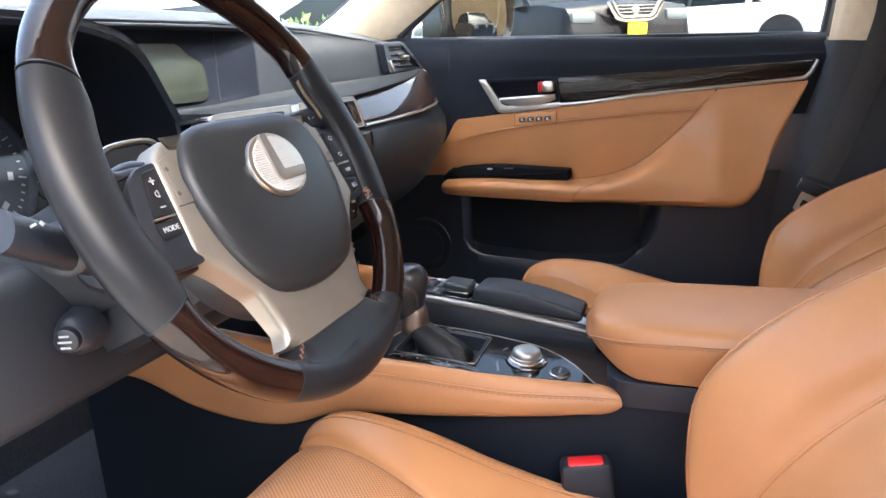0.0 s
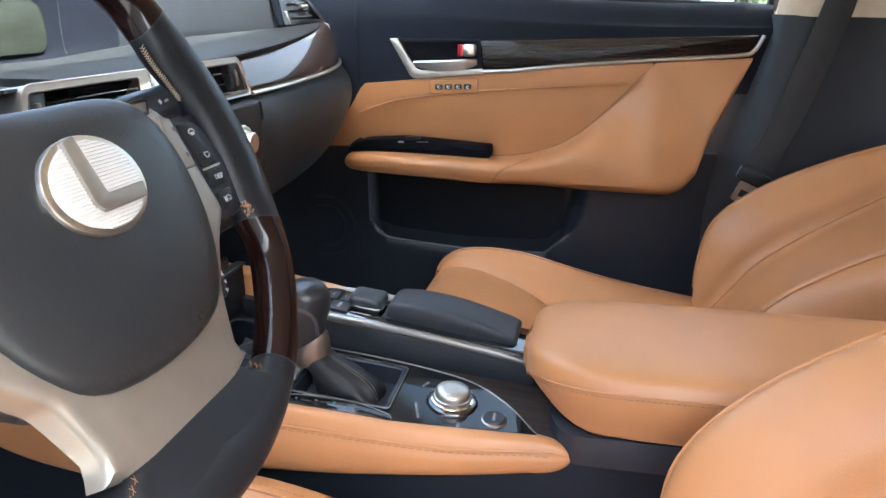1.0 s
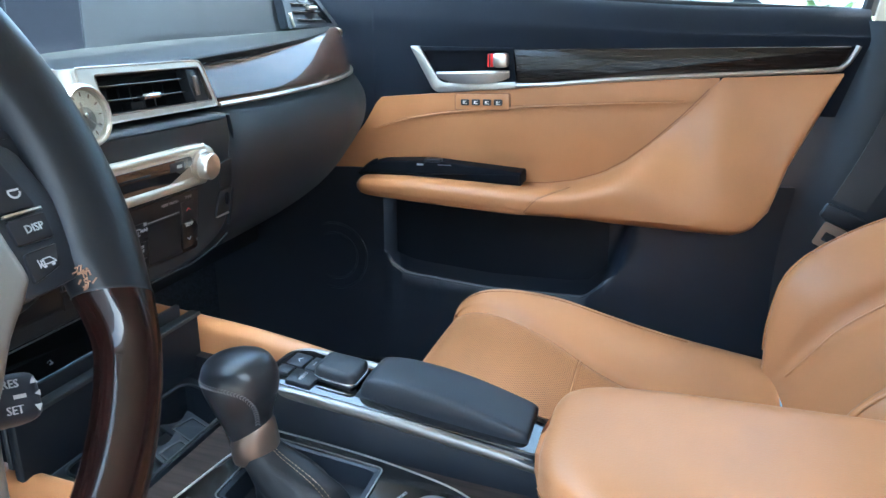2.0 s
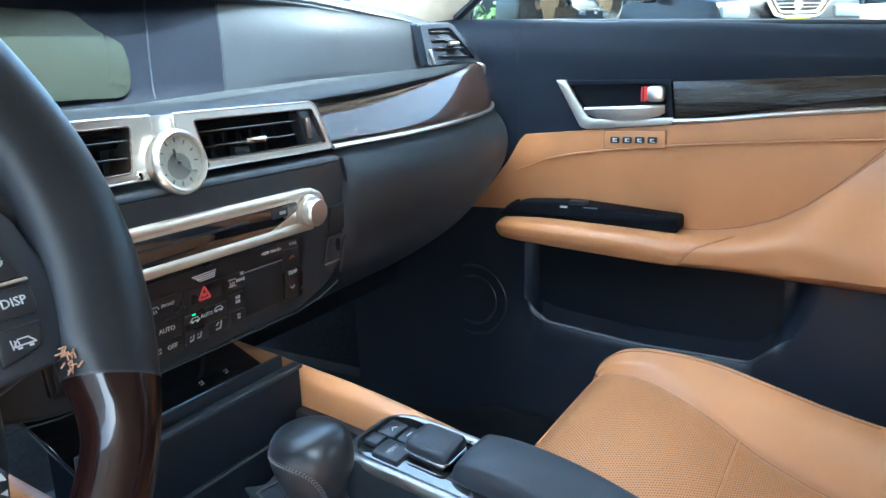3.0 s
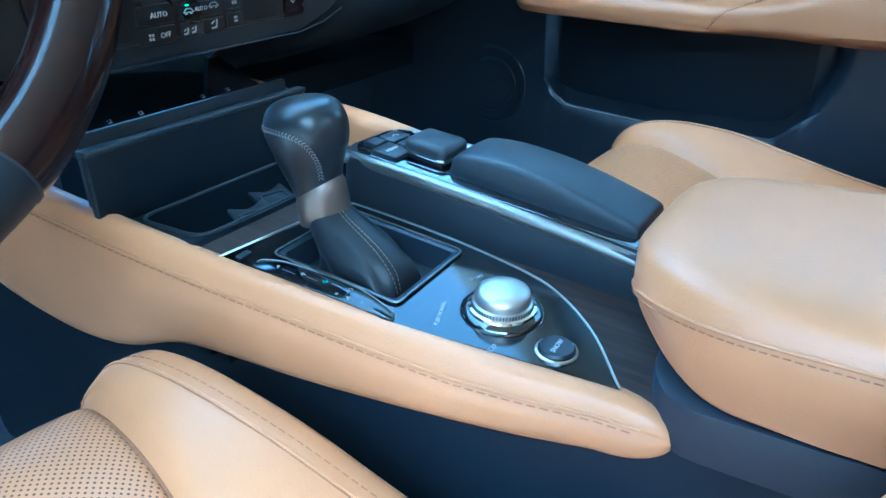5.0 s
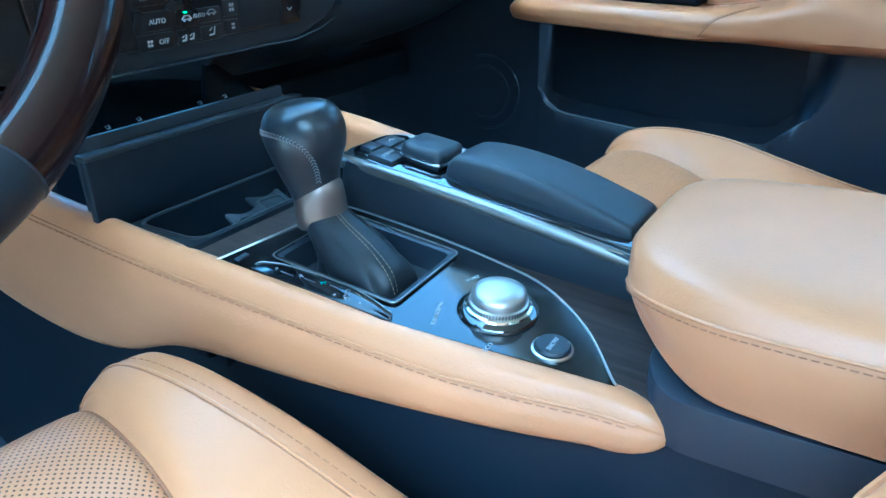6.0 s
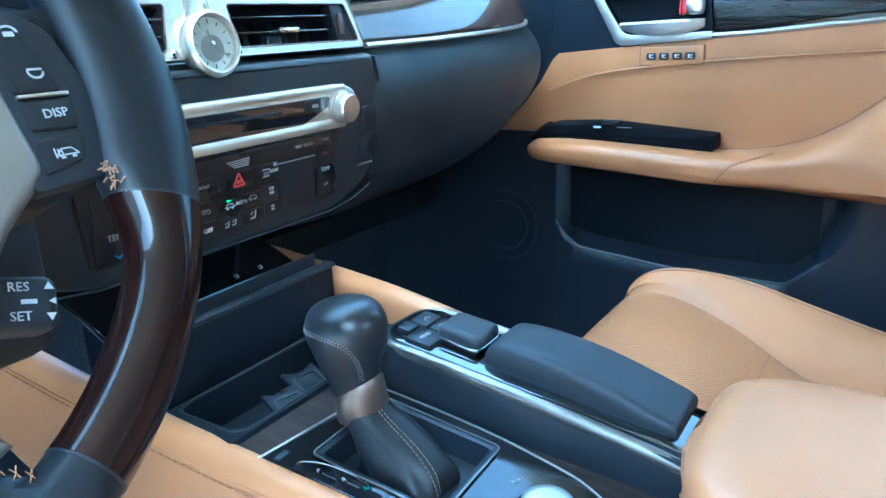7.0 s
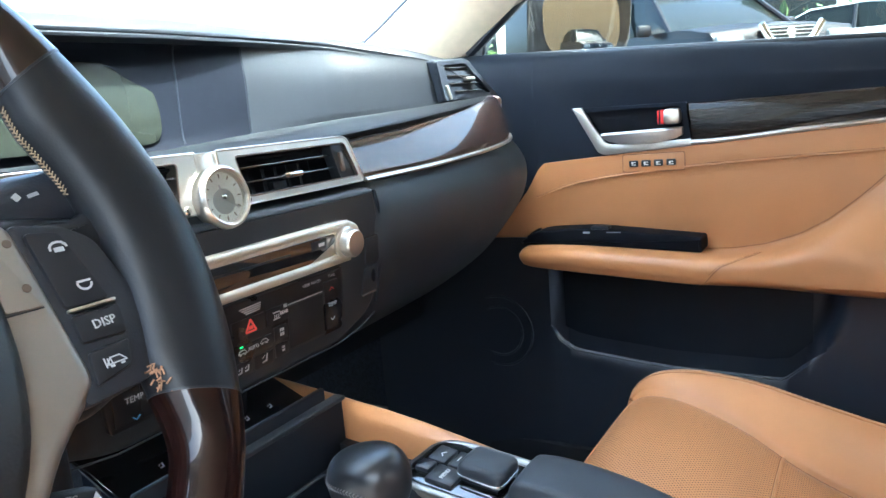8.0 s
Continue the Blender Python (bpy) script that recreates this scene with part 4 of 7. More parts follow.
lining = [[(*p, z) for p in ring] for ring, z in ((inner, 0.0034), (well_in, 0.0022), (well_in, 0.0), (well_lo, -0.017))]
lb = skin(lining, loop_v=True)
lb.transform(tq)
part("well_lining", lb, SOFT, cons, "black soft lining sloping into the well")
part("well_floor", prism(well_lo, -0.020, -0.016, m=tq), HARD, cons)

# gear marks
gm = tq @ Matrix.Translation((-0.0955, 0.285, 0.0022))
lens_o = rounded([(-0.002, -0.058), (0.005, -0.056), (0.0145, -0.028), (0.0160, 0.010), (0.0135, 0.048), (0.006, 0.064), (-0.004, 0.064)], [0.001, 0.004, 0.03, 0.05, 0.03, 0.004, 0.001], 6)
gate = part("gear_display", prism(lens_o, 0.0, 0.0012, 0.0006, m=gm), PLATE_BLACK, cons, "smoked gear position display")
part("gear_display_edge", tube([gm @ Vector((x, y, 0.0012)) for x, y in lens_o[6:-7]], 0.0005, n=5), RAIL, gate, "thin bright edge")
for ch, gx, gy, mt_ in (("P", -0.046, 0.005, GEAR_PRINT), ("R", -0.025, 0.0075, GEAR_PRINT), ("N", -0.006, 0.009, TEAL_PRINT), ("D", 0.015, 0.0105, GEAR_PRINT), ("+", 0.010, 0.0015, GEAR_PRINT), ("M", 0.020, 0.003, GEAR_PRINT), ("-", 0.030, 0.0035, GEAR_PRINT)):
    words("gear_letter", ch, 0.0052, gm @ Matrix.Translation((gy, -gx, 0.0013)) @ Matrix.Rotation(radians(-35), 4, "Z"), mt_, gate)
ln = bmesh.new()
rbox((0.0045, 0.036, 0.0014), (0.0005, 0.012, 0.0003), 0.0, m=gm, bm=ln); rbox((0.0065, 0.016, 0.0014), (0.0005, 0.010, 0.0003), 0.0, m=gm, bm=ln); rbox((0.0095, -0.003, 0.0014), (0.0005, 0.008, 0.0003), 0.0, m=gm, bm=ln); rbox((0.006, -0.016, 0.0014), (0.005, 0.0005, 0.0003), 0.0, m=gm, bm=ln)
part("gear_line", ln, DIM_PRINT, gate, kind="stuff")
part("shift_lock", rbox((0.004, 0.080, 0.0005), (0.012, 0.005, 0.002), 0.0006, m=gm), HARD, cons)

# drive mode knob
dk = part("mode_knob", lathe([(0.0198, 0.0), (0.0198, 0.0088), (0.0184, 0.0096), (0.0184, 0.0104), (0.0186, 0.0132), (0.0176, 0.0158), (0.0150, 0.0174), (0.0095, 0.0183), (0.0, 0.0186)], 48, m=tq @ Matrix.Translation((-0.047, 0.174, 0.002))), KNOB_SILVER, cons, "satin silver drive mode knob")
part("knob_ring", lathe([(0.0280, 0.0), (0.0275, 0.0016), (0.0256, 0.0034), (0.0232, 0.0040), (0.0210, 0.0030), (0.0200, 0.001)], 48, m=tq @ Matrix.Translation((-0.047, 0.174, 0.002))), GLOSS_BLACK, dk, "gloss black ring")
part("ring_line", lathe([(0.0228, 0.004), (0.0224, 0.0056), (0.0208, 0.0062), (0.0196, 0.0040)], 48, m=tq @ Matrix.Translation((-0.047, 0.174, 0.002))), CHROME, dk, "thin chrome line")
rb = bmesh.new()
for k in range(60):
    rbox((0.0198, 0, 0.0066), (0.0006, 0.0008, 0.0042), 0.0, m=tq @ Matrix.Translation((-0.047, 0.174, 0.002)) @ Matrix.Rotation(k * math.pi / 30, 4, "Z"), bm=rb)
part("knurl", rb, RAIL, dk)
sb = part("snow_button", lathe([(0.0115, 0.0), (0.0115, 0.003), (0.0103, 0.0045), (0.0, 0.0042)], 32, m=tq @ Matrix.Translation((-0.066, 0.126, 0.002))), HARD, cons, "round black push button")
part("button_ring", lathe([(0.0132, 0.0), (0.0132, 0.0014), (0.0120, 0.0020), (0.0117, 0.0)], 32, m=tq @ Matrix.Translation((-0.066, 0.126, 0.002))), SATIN, sb)
words("text_snow", "SNOW", 0.0046, tq @ Matrix.Translation((-0.066, 0.126, 0.0064)) @ Matrix.Rotation(radians(0), 4, "Z"), GREY_PRINT, sb)
words("text_eco", "ECO", 0.0046, tq @ Matrix.Translation((-0.086, 0.160, 0.0023)), GREY_PRINT, cons)
words("text_push_normal", "PUSH NORMAL", 0.0040, tq @ Matrix.Translation((-0.072, 0.206, 0.0023)) @ Matrix.Rotation(radians(20), 4, "Z"), GREY_PRINT, cons)
words("text_sport", "SPORT", 0.0040, tq @ Matrix.Translation((-0.022, 0.208, 0.0023)) @ Matrix.Rotation(radians(-24), 4, "Z"), GREY_PRINT, cons)

# cup recess in front of the shifter, and the raised tray door
cup = thing("cup_holder", (-0.02, 0.44, 0.57), "black cup holder recess with folding dividers", "cup holder")
part("recess", frame_prism(rounded([(-0.104, 0.4040), (0.063, 0.4040), (0.092, 0.488), (-0.104, 0.488)], 0.006), rounded([(-0.092, 0.4075), (0.053, 0.4075), (0.080, 0.484), (-0.092, 0.484)], 0.014), 0.55, 0.648), FOOT_BLACK, cup)
part("recess_floor", rbox((-0.008, 0.440, 0.548), (0.180, 0.096, 0.01), 0.0), FOOT_BLACK, cup)
part("recess_lip", tube([(x, y, 0.6485) for x, y in rounded([(-0.092, 0.4075), (0.053, 0.4075), (0.080, 0.484), (-0.092, 0.484)], 0.018, 6)], 0.0016, n=6, closed=True), SOFT_GREY, cup)
for k in range(2):
    dvm = Matrix.Translation((-0.020 + 0.034 * k, 0.424 + 0.010 * k, 0.634 + 0.004 * k)) @ Matrix.Rotation(radians(-14), 4, "Z") @ Matrix.Rotation(radians(20 - 6 * k), 4, "X")
    dv_ = part("divider", prism(rounded([(-0.017, -0.022), (0.017, -0.022), (0.017, 0.022), (0.0, 0.012), (-0.017, 0.022)], [0.003, 0.003, 0.004, 0.02, 0.004], 5), -0.0015, 0.0015, 0.0006, m=dvm), FOOT_BLACK, cup, "folding cup divider")
    part("divider_rib", frame_prism(rounded([(-0.013, -0.017), (0.013, -0.017), (0.013, 0.010), (-0.013, 0.010)], 0.003), rounded([(-0.011, -0.015), (0.011, -0.015), (0.011, 0.008), (-0.011, 0.008)], 0.003), 0.001, 0.0026, m=dvm), HARD, dv_)
part("divider_hinge", tube([(-0.048, 0.404, 0.624), (-0.014, 0.401, 0.625), (0.022, 0.404, 0.628)], 0.0035, n=8), HARD, cup)

tray = thing("tray_door", (0, 0.49, 0.68), "raised satin black storage door below the stack", "storage door")
part("door_panel", rbox((0.000, 0.4935, 0.678), (0.240, 0.010, 0.062), 0.003), FOOT_BLACK, tray)
part("door_lip", rbox((0.000, 0.4925, 0.7095), (0.244, 0.013, 0.005), 0.0018), SOFT_GREY, tray)
part("door_frame", rbox((0.000, 0.5085, 0.690), (0.228, 0.006, 0.060), 0.002), SOFT, tray)

# tan side pads
def pad(side, name, label):
    s = side
    # y, top x, top z, bottom z
    near = [(0.900, 0.135, 0.715, 0.610), (0.740, 0.130, 0.695, 0.592), (0.650, 0.127, 0.682, 0.556), (0.575, 0.124, 0.671, 0.540), (0.520, 0.121, 0.663, 0.537), (0.475, 0.119, 0.657, 0.545), (0.430, 0.117, 0.652, 0.562), (0.390, 0.114, 0.647, 0.568), (0.300, 0.109, 0.639, 0.570), (0.220, 0.104, 0.6315, 0.575), (0.140, 0.097, 0.6255, 0.581), (0.088, 0.0890, 0.6215, 0.5850)]
    far = [(0.900, 0.158, 0.735, 0.60), (0.760, 0.155, 0.718, 0.585), (0.608, 0.150, 0.708, 0.56), (0.510, 0.145, 0.700, 0.55), (0.40, 0.140, 0.688, 0.55), (0.22, 0.134, 0.655, 0.566), (0.12, 0.128, 0.640, 0.579), (0.095, 0.124, 0.635, 0.583)]
    line = cr(near if s < 0 else far, 8)
    ys_ = np.linspace(line[0][0], line[-1][0], 48)
    rows = []
    for y in ys_:
        xt, zt, zb = (float(np.interp(-y, -line[:, 0], line[:, c])) for c in (1, 2, 3))
        h = zt - zb
        f = min(1.0, h / 0.050)
        rows.append([(s * (xt - 0.022), y, zt - 0.030 * f), (s * (xt - 0.020), y, zt - 0.008 * f), (s * (xt - 0.010), y, zt - 0.0005), (s * xt, y, zt - 0.002 * f), (s * (xt + 0.007 * f), y, zt - 0.012 * f), (s * (xt + 0.008 * f), y, zt - 0.0175 * f), (s * (xt + 0.012 * f), y, zt - 0.0175 * f - 0.30 * (h - 0.0175 * f)), (s * (xt + 0.011 * f), y, zb + 0.18 * h), (s * (xt + 0.003), y, zb + 0.02 * h), (s * (xt - 0.015), y, zb + 0.004)])
    full = np.array(rows[-1])
    mid = np.array((full[:, 0].mean(), full[0][1], (full[:, 2].max() + full[:, 2].min()) / 2))
    caps_ = (12, 24, 36, 47, 57, 66, 74, 81, 87)
    for th_ in caps_:
        c_, s_n = math.cos(radians(th_)), math.sin(radians(th_))
        rows.append([tuple(mid + (p - mid) * np.array((c_, 1, c_)) + np.array((0, -0.043 * s_n, 0))) for p in full])
    g = surf(rows, 1, 5)
    ob = part(name, skin(g, loop_v=True, caps=True), TAN, cons, label)
    crease = np.array([g[i][25] for i in range(len(g) - 6)])
    part("seam_roll", tube(crease + np.array((0, 0, 0.0022)), 0.0011, n=6), TAN, ob)
    part("stitching", stitches(crease + np.array((s * 0.0008, 0, -0.0012)), 0.0052, 0.0026, 0.00055), THREAD_TAN, ob, "brown thread stitching")
    return ob


pad(-1, "knee_pad", "tan leather pad with double seam on the driver side")
pad(1, "far_pad", "tan leather pad on the passenger side")
part("far_wall", prism([(0.36, 0.50), (0.80, 0.50), (0.80, 0.686), (0.608, 0.674), (0.51, 0.667), (0.40, 0.655), (0.36, 0.648)], 0.0, 0.012, 0.0, m=frame_on((0.108, 0, 0), (0, 1, 0), (0, 0, 1))), HARD, cons, "black inner wall beside the passenger pad")

# ---- remote control module ----
mod = thing("touch_controller", (0.07, 0.23, 0.62), "black raised controller with silver rails and wrist rest", "controller")


def mz(y):
    return 0.6395 + 0.14 * y


mm = frame_on((0, 0, mz(0)), (1, 0, 0), (0, 1, 0.14))
part("housing", prism(rounded([(0.026, 0.088), (0.104, 0.088), (0.118, 0.345), (0.108, 0.374), (0.046, 0.376), (0.026, 0.362)], [0.004, 0.004, 0.02, 0.015, 0.015, 0.012], 5), -0.065, -0.002, 0.003, m=mm), HARD, mod, "black housing")
part("deck", prism(rounded([(0.036, 0.089), (0.100, 0.089), (0.112, 0.340), (0.104, 0.368), (0.050, 0.370), (0.036, 0.358)], [0.002, 0.002, 0.02, 0.015, 0.015, 0.012], 5), -0.004, 0.0, 0.001, m=mm), GLOSS_BLACK, mod, "gloss black top deck")
for side, x0 in ((-1, 0.0305), (1, 0.1135)):
    y0_ = 0.092 if side < 0 else 0.190
    rail_pts = cr([(x0, y0_, -0.016), (x0, y0_ + 0.006, -0.009), (x0, 0.22, -0.004), (x0, 0.30, -0.004), (x0 - side * 0.0004, 0.340, -0.005), (x0 - side * 0.003, 0.360, -0.007), (x0 - side * 0.009, 0.371, -0.010)], 6)
    part("rail", tube([mm @ Vector(p) for p in rail_pts], (0.0052, 0.0062), n=12, up=(0, -0.14, 1)), RAIL, mod, "satin silver rail")
for k, (bx, by, w, h) in enumerate(((0.052, 0.334, 0.026, 0.026), (0.080, 0.352, 0.026, 0.018), (0.080, 0.334, 0.026, 0.014), (0.058, 0.356, 0.016, 0.014))):
    b = part("button", rbox((bx, by, 0.001), (w, h, 0.006), 0.002, m=mm), HARD, mod)
words("text_menu", "MENU", 0.0055, mm @ Matrix.Translation((0.052, 0.334, 0.0043)) @ Matrix.Rotation(radians(0), 4, "Z"), PRINT, mod)
mk = bmesh.new()
mark(mk, 0.077, 0.351, 0.005, 0.0009, mm, 0.7, z=0.0043); mark(mk, 0.081, 0.351, 0.005, 0.0009, mm, -0.7, z=0.0043); mark(mk, 0.079, 0.335, 0.008, 0.0009, mm, 0, z=0.0043)
part("button_mark", mk, PRINT, mod)
tpm = mm @ Matrix.Translation((0.0735, 0.305, 0.004))
tp = part("touch_knob", prism(rounded([(-0.0205, -0.0215), (0.0205, -0.0215), (0.0195, 0.0215), (-0.0195, 0.0215)], 0.009, 6), 0.0030, 0.0128, 0.0062, 4, m=tpm), REST_SKIN, mod, "padded black touch knob")
part("knob_trim", prism(rounded([(-0.0210, -0.0220), (0.0210, -0.0220), (0.0200, 0.0220), (-0.0200, 0.0220)], 0.009, 6), 0.0006, 0.0032, 0.001, m=tpm), CHROME, tp, "chrome trim")
part("knob_stem", rbox((0, 0, -0.002), (0.034, 0.036, 0.006), 0.002, m=tpm), HARD, tp)
rows = []
for y, w, h in ((0.2765, 0.0240, 0.002), (0.2760, 0.0262, 0.0120), (0.2720, 0.0278, 0.0178), (0.264, 0.0288, 0.0206), (0.245, 0.0298, 0.0232), (0.218, 0.0302, 0.0238), (0.190, 0.0304, 0.0222), (0.165, 0.0304, 0.0188), (0.142, 0.0302, 0.0145), (0.126, 0.0298, 0.0112), (0.1185, 0.0285, 0.0080), (0.1170, 0.0265, 0.001)):
    cx = 0.0785 - 0.01 * (0.28 - y)
    ends = ((1.0, -0.001), (1.02, 0.28), (1.015, 0.55), (0.985, 0.76), (0.92, 0.90), (0.80, 0.975), (0.45, 1.02), (0.0, 1.035))
    half_ = [(cx - w * u_, y, max(h * v_, -0.001)) for u_, v_ in ends]
    rows.append([mm @ Vector(p) for p in half_ + [(2 * cx - a_, b_, c_) for a_, b_, c_ in reversed(half_[:-1])]])
rest = part("wrist_rest", skin(surf(rows, 5, 4), loop_v=True, caps=True), REST_SKIN, mod, "padded black leather wrist rest")
part("rest_base", rbox((0.0775, 0.200, -0.001), (0.058, 0.160, 0.004), 0.001, m=mm), HARD, mod)

# ---- gear shifter ----
gear = thing("gear_shifter", (-0.036, 0.29, 0.634), "black leather gear lever with stitched boot and metal collar", "gear lever")
GX, GY = -0.036, 0.331
rows = []
for z, wx, wy, cy in ((0.6170, 0.0260, 0.0350, 0.287), (0.6260, 0.0254, 0.0345, 0.288), (0.6350, 0.0246, 0.0330, 0.292), (0.6430, 0.0236, 0.0305, 0.298), (0.6510, 0.0224, 0.0270, 0.306), (0.6580, 0.0210, 0.0236, 0.315), (0.6640, 0.0196, 0.0206, 0.323), (0.6700, 0.0184, 0.0184, 0.329), (0.6745, 0.0176, 0.0176, 0.331)):
    row = []
    for k in range(40):
        a = 2 * math.pi * k / 40
        c, s = math.cos(a), math.sin(a)
        e = 0.62 if z < 0.640 else 0.62 + 0.38 * min(1, (z - 0.640) / 0.025)
        low_ = max(0, min(1, (0.670 - z) / 0.04))
        fold = 1 + (0.07 * math.sin(4 * a + 130 * z) + 0.035 * math.sin(9 * a - 60 * z)) * low_
        row.append((GX - 0.004 * low_ + wx * fold * math.copysign(abs(c) ** e, c), cy + wy * fold * math.copysign(abs(s) ** e, s), z + 0.0015 * math.sin(3 * a) * low_))
    rows.append(row)
g = [cr([r[j] for r in rows], 4) for j in range(40)]
boot = part("boot", skin(np.array(g).transpose(1, 0, 2), loop_v=True, caps=True), BOOT_SKIN, gear, "creased black leather boot")
for q in (28, 29):
    part("boot_stitching", stitches(np.array(g[q])[2:] + np.array((0.0, -0.0004, 0.0006)), 0.0023, 0.0013, 0.00032), THREAD_BOOT, boot, "pale thread stitching")
lean = Matrix.Translation((GX, GY - 0.002, 0.653)) @ Matrix.Rotation(radians(-7), 4, "X")
collar_bm = lathe([(0.0184, 0.006), (0.0196, 0.0075), (0.0204, 0.012), (0.0202, 0.022), (0.0196, 0.030), (0.0180, 0.0335), (0.0150, 0.034)], 40)
for v in collar_bm.verts:
    v.co.z -= 0.42 * v.co.y * min(1.0, v.co.z / 0.02)
collar_bm.transform(lean)
part("collar", collar_bm, DARK_METAL, gear, "smoked metal collar")
kp = [tuple(p) for p in cr([(0.0150, 0.026), (0.0176, 0.028), (0.0190, 0.034), (0.0214, 0.043), (0.0255, 0.054), (0.0296, 0.067), (0.0312, 0.077), (0.0302, 0.0850), (0.0265, 0.0925), (0.0195, 0.0975), (0.0100, 0.0998), (0.0, 0.1005)], 4)]
kn = lathe(kp, 44)


def knob_shape(v):
    f = min(1, max(0, (v.z - 0.028) / 0.05))
    g_ = min(1, max(0, 1 - (v.z - 0.030) / 0.034))
    return Vector((v.x * (1 - 0.06 * f), v.y * (1 + 0.03 * f) + 0.002 * f, v.z - 0.50 * g_ * v.y + 0.10 * g_ * v.x))


for v in kn.verts:
    v.co = knob_shape(v.co)
kn.transform(lean)
knob_ob = part("knob", kn, BLACK_LEATHER, gear, "smooth black leather knob")
kst = bmesh.new()


def herring(pts, n):
    """Pairs of slanted stitches that meet on a seam round the knob."""
    p = np.array([tuple(q) for q in pts])
    d = np.concatenate([[0], np.cumsum(np.linalg.norm(np.diff(p, axis=0), axis=1))])
    axis = np.array(lean.translation)
    for k in range(n):
        s0, s1 = d[-1] * (k + 0.1) / n, d[-1] * (k + 0.75) / n
        c0, c1 = (np.array([np.interp(s_, d, p[:, c]) for c in range(3)]) for s_ in (s0, s1))
        out_ = (c0 - axis) * np.array((1, 1, 0))
        across = np.cross(c1 - c0, out_)
        across /= np.linalg.norm(across)
        for sd in (-1, 1):
            o = across * 0.0019 * sd
            tube([c0 + o * 0.15, (c0 + c1) / 2 + o * 0.6, c1 + o], 0.00038, n=4, bm=kst)


zs_k, rs_k = [p[1] for p in kp], [p[0] for p in kp]
seam_k = cr([(-255, 0.0800), (-225, 0.0815), (-195, 0.0815), (-168, 0.0785), (-148, 0.0720), (-137, 0.0625), (-132, 0.0520), (-130, 0.0430), (-130, 0.0360)], 6)
herring([lean @ knob_shape(Vector(((np.interp(z_, zs_k, rs_k) + 0.0004) * math.cos(radians(a_)), (np.interp(z_, zs_k, rs_k) + 0.0004) * math.sin(radians(a_)), z_))) for a_, z_ in seam_k], 36)
part("knob_stitching", kst, THREAD_DARK, knob_ob, "grey thread stitching", kind="stuff")

# ---- console armrest ----
arm = thing("console_armrest", (0, -0.1, 0.63), "padded tan leather console armrest lid with stitched seam", "armrest")
rows = []
for y, sx, sn_, zt in ((0.0985, 0.062, 0.004, 0.678), (0.0955, 0.080, 0.022, 0.688), (0.087, 0.0935, 0.047, 0.6955), (0.073, 0.0995, 0.067, 0.7000), (0.053, 0.1030, 0.084, 0.7025), (0.03, 0.1040, 0.0950, 0.7035), (0.0, 0.1045, 0.1015, 0.7045), (-0.05, 0.1045, 0.1045, 0.7045), (-0.20, 0.105, 0.105, 0.703), (-0.34, 0.105, 0.105, 0.702), (-0.42, 0.102, 0.102, 0.700)):
    zb = 0.6285 if y < 0.040 else 0.6285 + (y - 0.040) * 0.60
    rows.append([(sx * 0.80, y, zt - 0.001), (sx * 0.94, y, zt - 0.009), (sx, y, zt - 0.026), (sx * 0.97, y, zb + 0.016), (sx * 0.85, y, zb + 0.003), (0, y, zb), (-sn_ * 0.80, y, zb + 0.003), (-sn_ * 0.93, y, zb + 0.016), (-sn_, y, zt - 0.028), (-sn_ * 0.96, y, zt - 0.013), (-sn_ * 0.84, y, zt - 0.003), (-sn_ * 0.4, y, zt + 0.001), (sx * 0.4, y, zt + 0.001)])
first = np.array(rows[0]).mean(0)
rows.insert(0, [tuple(np.array(p) * 0.55 + first * 0.45 + np.array((0, 0.005, 0))) for p in rows[0]])
dense = [cr_loop(r, 4) for r in rows]
cols = [cr([r[j] for r in dense], 5) for j in range(len(dense[0]))]
garm = np.array(cols).transpose(1, 0, 2)
lid = part("lid", skin(garm, loop_v=True, caps=True), TAN, arm, "padded tan leather lid")
for j0 in (32,):
    ln_ = []
    for i in range(9, len(garm)):
        rise = 2.0 * min(1.0, (i - 9) / (len(garm) - 24))
        ja = j0 + int(rise)
        ln_.append(garm[i][ja] * (1 - rise % 1) + garm[i][ja + 1] * (rise % 1))
    ln_ = np.array(ln_)
    part("seam_roll", tube(ln_ + np.array((-0.0001, 0, 0.0022)), 0.0011, n=6), TAN, lid)
    part("stitching", stitches(ln_ + np.array((-0.0008, 0, -0.0012)), 0.0036, 0.0016, 0.00045), THREAD_TAN, lid, "brown thread stitching")
ln_ = np.array([garm[i][8] for i in range(9, len(garm))])
part("far_seam_roll", tube(ln_ + np.array((0.0001, 0, 0.0022)), 0.0011, n=6), TAN, lid)
part("lid_base", prism(rounded([(-0.092, -0.42), (0.092, -0.42), (0.092, 0.050), (0.060, 0.070), (-0.060, 0.070), (-0.092, 0.050)], 0.02), 0.600, 0.632, 0.002), SOFT, arm, "black lid base")

# ---- passenger door ----
door = thing("passenger_door", (0.78, 0.2, 0.35), "closed passenger door with black upper, wood strip and tan leather", "car door")
SY = [-0.26, 0.014, 0.135, 0.289, 0.46, 0.643, 0.80]
SZ = [1.026, 1.033, 1.043, 1.054, 1.064, 1.076, 1.085]


def sill(y):
    return float(np.interp(y, SY, SZ))


